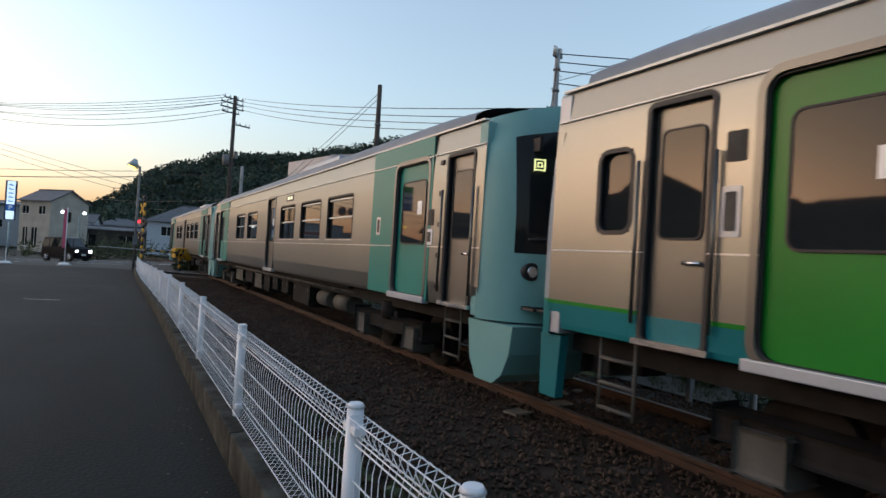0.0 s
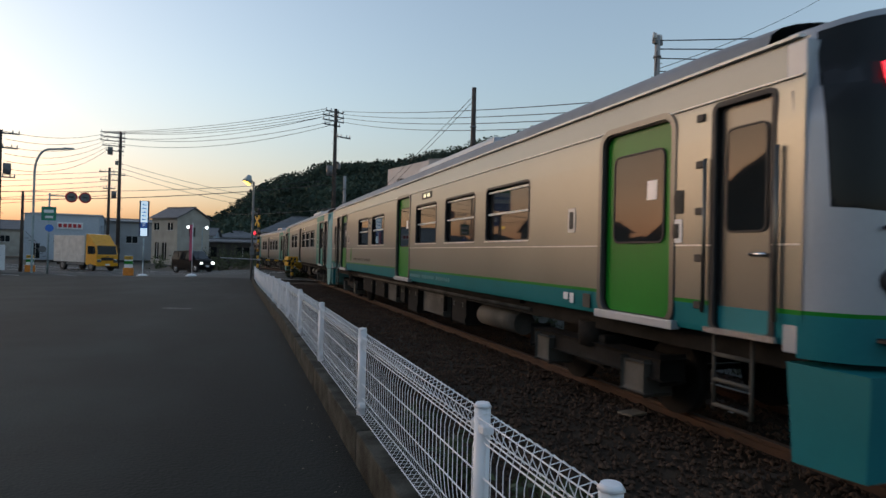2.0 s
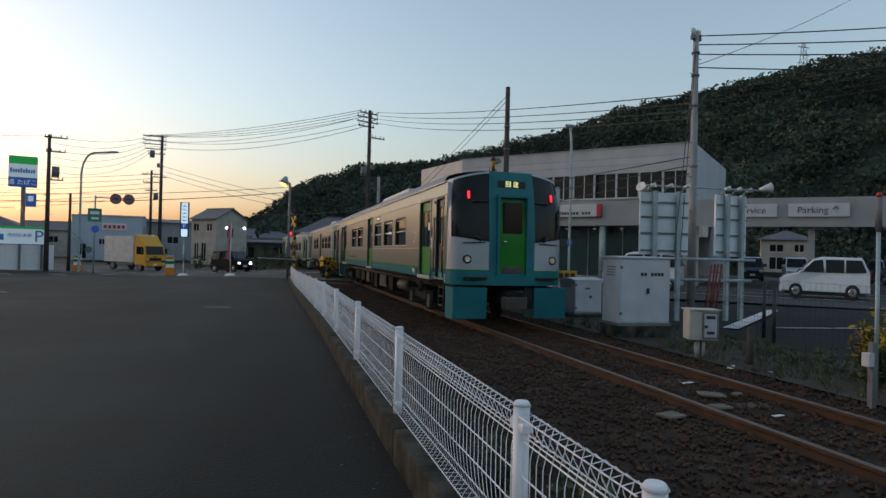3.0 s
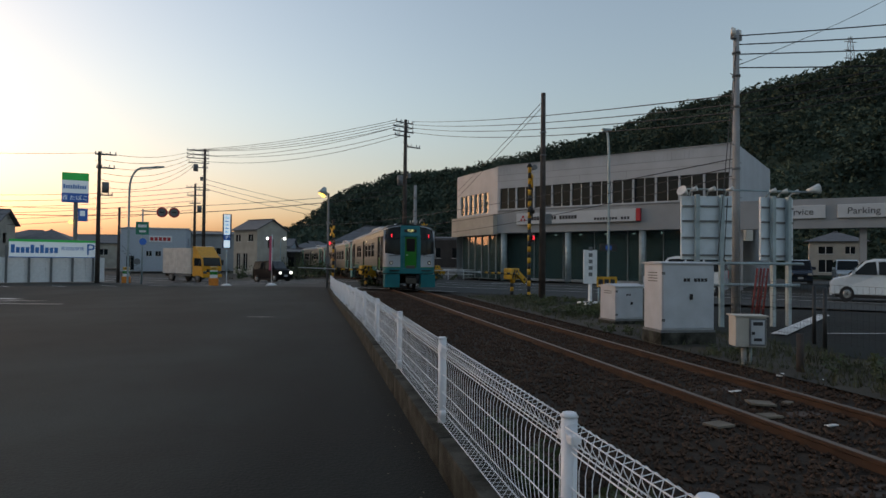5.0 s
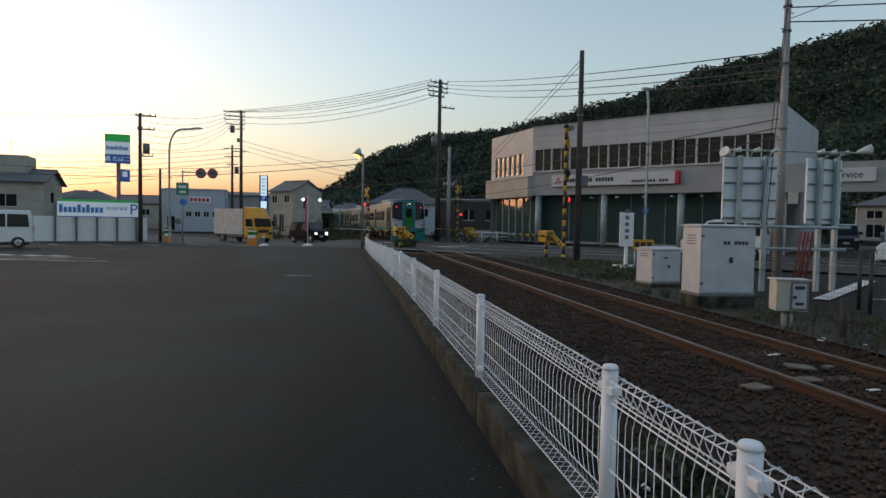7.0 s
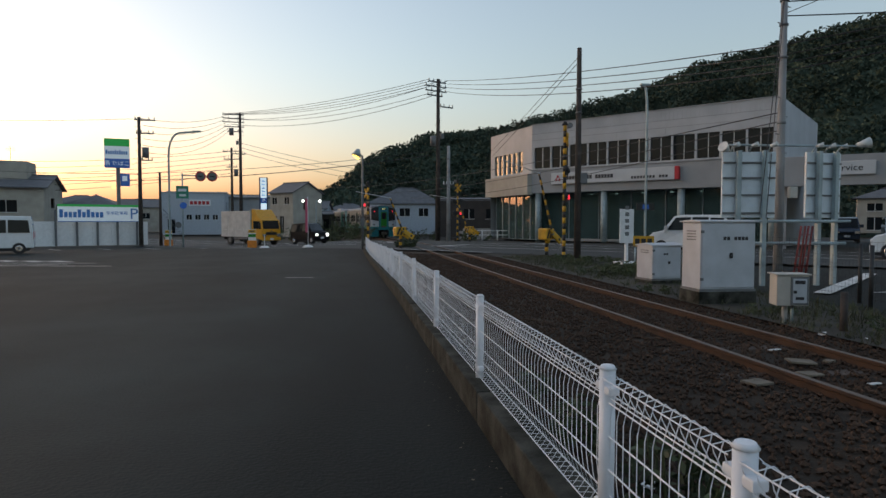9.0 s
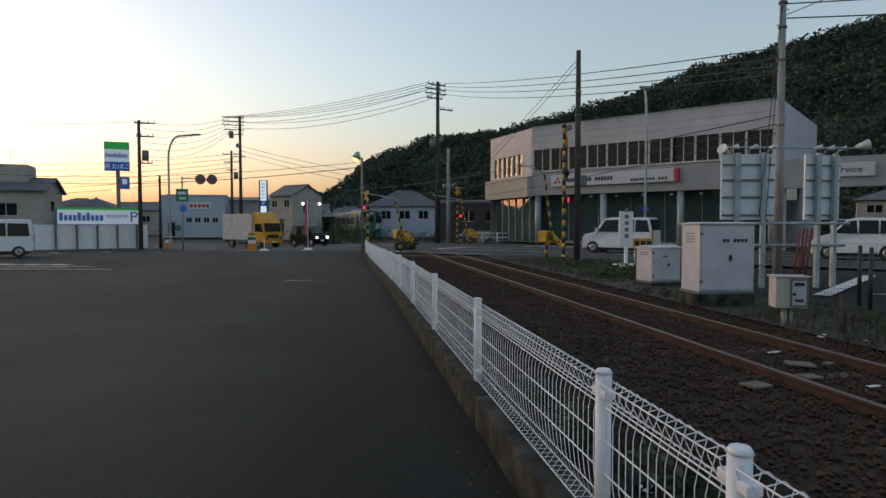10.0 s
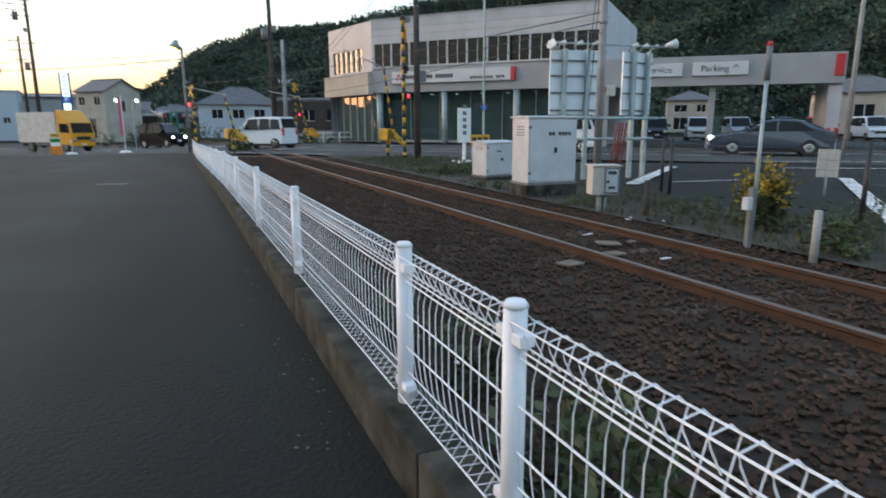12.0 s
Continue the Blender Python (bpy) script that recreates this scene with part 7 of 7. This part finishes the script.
leafy("goldenrod", "tall goldenrod bush with yellow flower plumes by the track", 6.6, 5.9, .26, .95, 1500, M_LEAF2, 1, "goldenrod", M_FLOWER, .07)
leafy("goldenrod", "low green goldenrod clump beside the marker post", 6.0, 4.6, .3, .42, 500, M_LEAF2, 2, "goldenrod", None, .06)
k = 0
for x, y, r, h, n in ((.95, 1.9, .22, .42, 420), (1.05, 2.8, .2, .35, 330), (.9, 3.6, .15, .3, 220), (1.1, 1.0, .3, .4, 400), (1.0, 4.6, .12, .22, 120), (7.6, 21.6, .6, .32, 260), (8.6, 20.9, .6, .28, 240), (7.2, 19.6, .4, .22, 160),
                      (6.7, 16.2, .6, .3, 300), (7.7, 17.3, .6, .3, 300), (5.9, 12.2, .3, .2, 160), (6.9, 7.0, .5, .4, 300), (7.2, 5.2, .6, .5, 420), (7.0, 3.6, .6, .5, 420), (6.4, 9.2, .3, .2, 150), (2.6, 34.5, .8, .7, 400), (-.5, 55, 2.2, 1.6, 900), (-2.6, 52.5, 1.6, 1.3, 700), (-6.8, 63.0, 1.8, 1.5, 600), (6.0, 52, 1.2, 1.0, 420), (9.5, 48, 1.2, .9, 420), (1.4, 60, 2.0, 2.2, 700), (-1.0, 66, 2.4, 2.6, 900)):
    k += 1
    leafy("weed_clump", "clump of green weeds beside the railway", x, y, r, h, n * (3 if 15 < y < 30 else 1), M_LEAF2, 30 + k, "weeds", None, .05 if y < 15 else .06 if y < 30 else .16)
def verge_grass():
    """Short dry grass and low weeds on the dirt beside the track."""
    rnd = np.random.RandomState(17)
    vs, fs = [], []
    for q in range(2600):
        y = 1.5 + 23 * rnd.rand() ** 1.2
        x = 5.75 + 2.3 * rnd.rand() ** .9
        if y > 9.6 and y < 14.6 and 5.7 < x < 7.4 and rnd.rand() < .7:
            continue
        z = ground_z(x, y) - .02
        h = rnd.uniform(.03, .16) * (1.5 if rnd.rand() < .15 else 1)
        for b in range(7):
            a, ox, oy = rnd.rand() * 6.28, rnd.randn() * .04, rnd.randn() * .04
            lean, wd = rnd.uniform(.2, .9) * h, rnd.uniform(.004, .010)
            ca, sa = math.cos(a), math.sin(a)
            k0 = len(vs)
            vs.extend([(x + ox - sa * wd, y + oy + ca * wd, z), (x + ox + sa * wd, y + oy - ca * wd, z), (x + ox + ca * lean, y + oy + sa * lean, z + h * rnd.uniform(.7, 1.1))])
            fs.append((k0, k0 + 1, k0 + 2))
    tagged(quick("verge_grass", vs, fs, M_DRYGRASS, None), "short dull green and dry grass on the dirt verge", "grass", kind="stuff")


verge_grass()
rl = np.random.RandomState(9)
vs, fs = [], []
for q in range(230):
    y = 1.0 + 22 * rl.rand() ** 1.6
    x = .40 - abs(rl.randn()) * .12 if q % 7 else -3.5 * rl.rand() + .3
    a, s = rl.rand() * 6.28, rl.uniform(.003, .010)
    z = ground_z(x, y) + .004
    b0 = len(vs)
    vs.extend([(x + s * math.cos(a + e), y + s * math.sin(a + e), z + .006 * rl.rand()) for e in (0, 1.7, 3.0, 4.6)])
    fs.append((b0, b0 + 1, b0 + 2, b0 + 3))
tagged(quick("dry_leaves", vs, fs, M_BOARD, None), "scattered dry leaves and grit along the kerb", "leaf litter", kind="stuff")


# ---- what moves ----
def lane_pose(u, v, ahead):
    x, y = road(u, v)
    x1, y1 = road(u + .8, v)
    slope = math.degrees(math.atan2(road_z(u + .8, v) - road_z(u - .8, v), 1.6)) * ahead
    return pose(x, y, road_z(u, v), slope, 0, -135 if ahead > 0 else 45)


def motions():
    for car, k in ((train_a, 0), (train_b, 1), (train_c, 2)):
        walk(car, train_rows(TR_L / 2 + k * 19.09))
    for thing_, v, ahead, rows in MOVES:
        walk(thing_, [(t, lane_pose(u, v, ahead)) for t, u in rows])
    for arm, tip, low in ARMS:
        walk(arm, [(t, pose(0, 0, .9, 0, a, 0)) for t, a in ARM_ROWS])
        walk(tip, [(t, pose(-low, -.29, 0, 0, -.9 * (a - ARM_DOWN), 0)) for t, a in ARM_ROWS])


MOVES = [
    (car_one, -1.55, -1, [(0, 17.7), (8.4, 17.7), (9.0, 16.3), (9.5, 14.7), (10.5, 11.05), (11.5, 5.2), (12, 1.3)]),
    (car_two, -1.55, -1, [(0, 24.72), (8.8, 24.62), (9.5, 23.42), (10.5, 21.92), (11.5, 20.02), (12, 18.12)]),
    (car_three, 1.3, 1, [(0, -12.5), (10.0, -12.4), (10.5, -11.6), (11.5, -9.8), (12, -9.2)]),
    (truck, 1.3, 1, [(0, -27.4), (1.5, -25.0), (2.5, -24.2), (5.5, -21.7), (6.5, -20.8), (8.5, -19.6), (9.5, -19.3), (12, -19.1)]),
    (car_four, -1.55, -1, [(0, 66), (9, 41), (10.5, 33.2), (11.5, 28.9), (12, 26.6)]),
]
ARM_ROWS = [(0, ARM_DOWN), (7.6, ARM_DOWN), (8.0, 14), (8.8, 62), (9.2, 70), (9.7, ARM_UP), (12, ARM_UP + 1)]
motions()
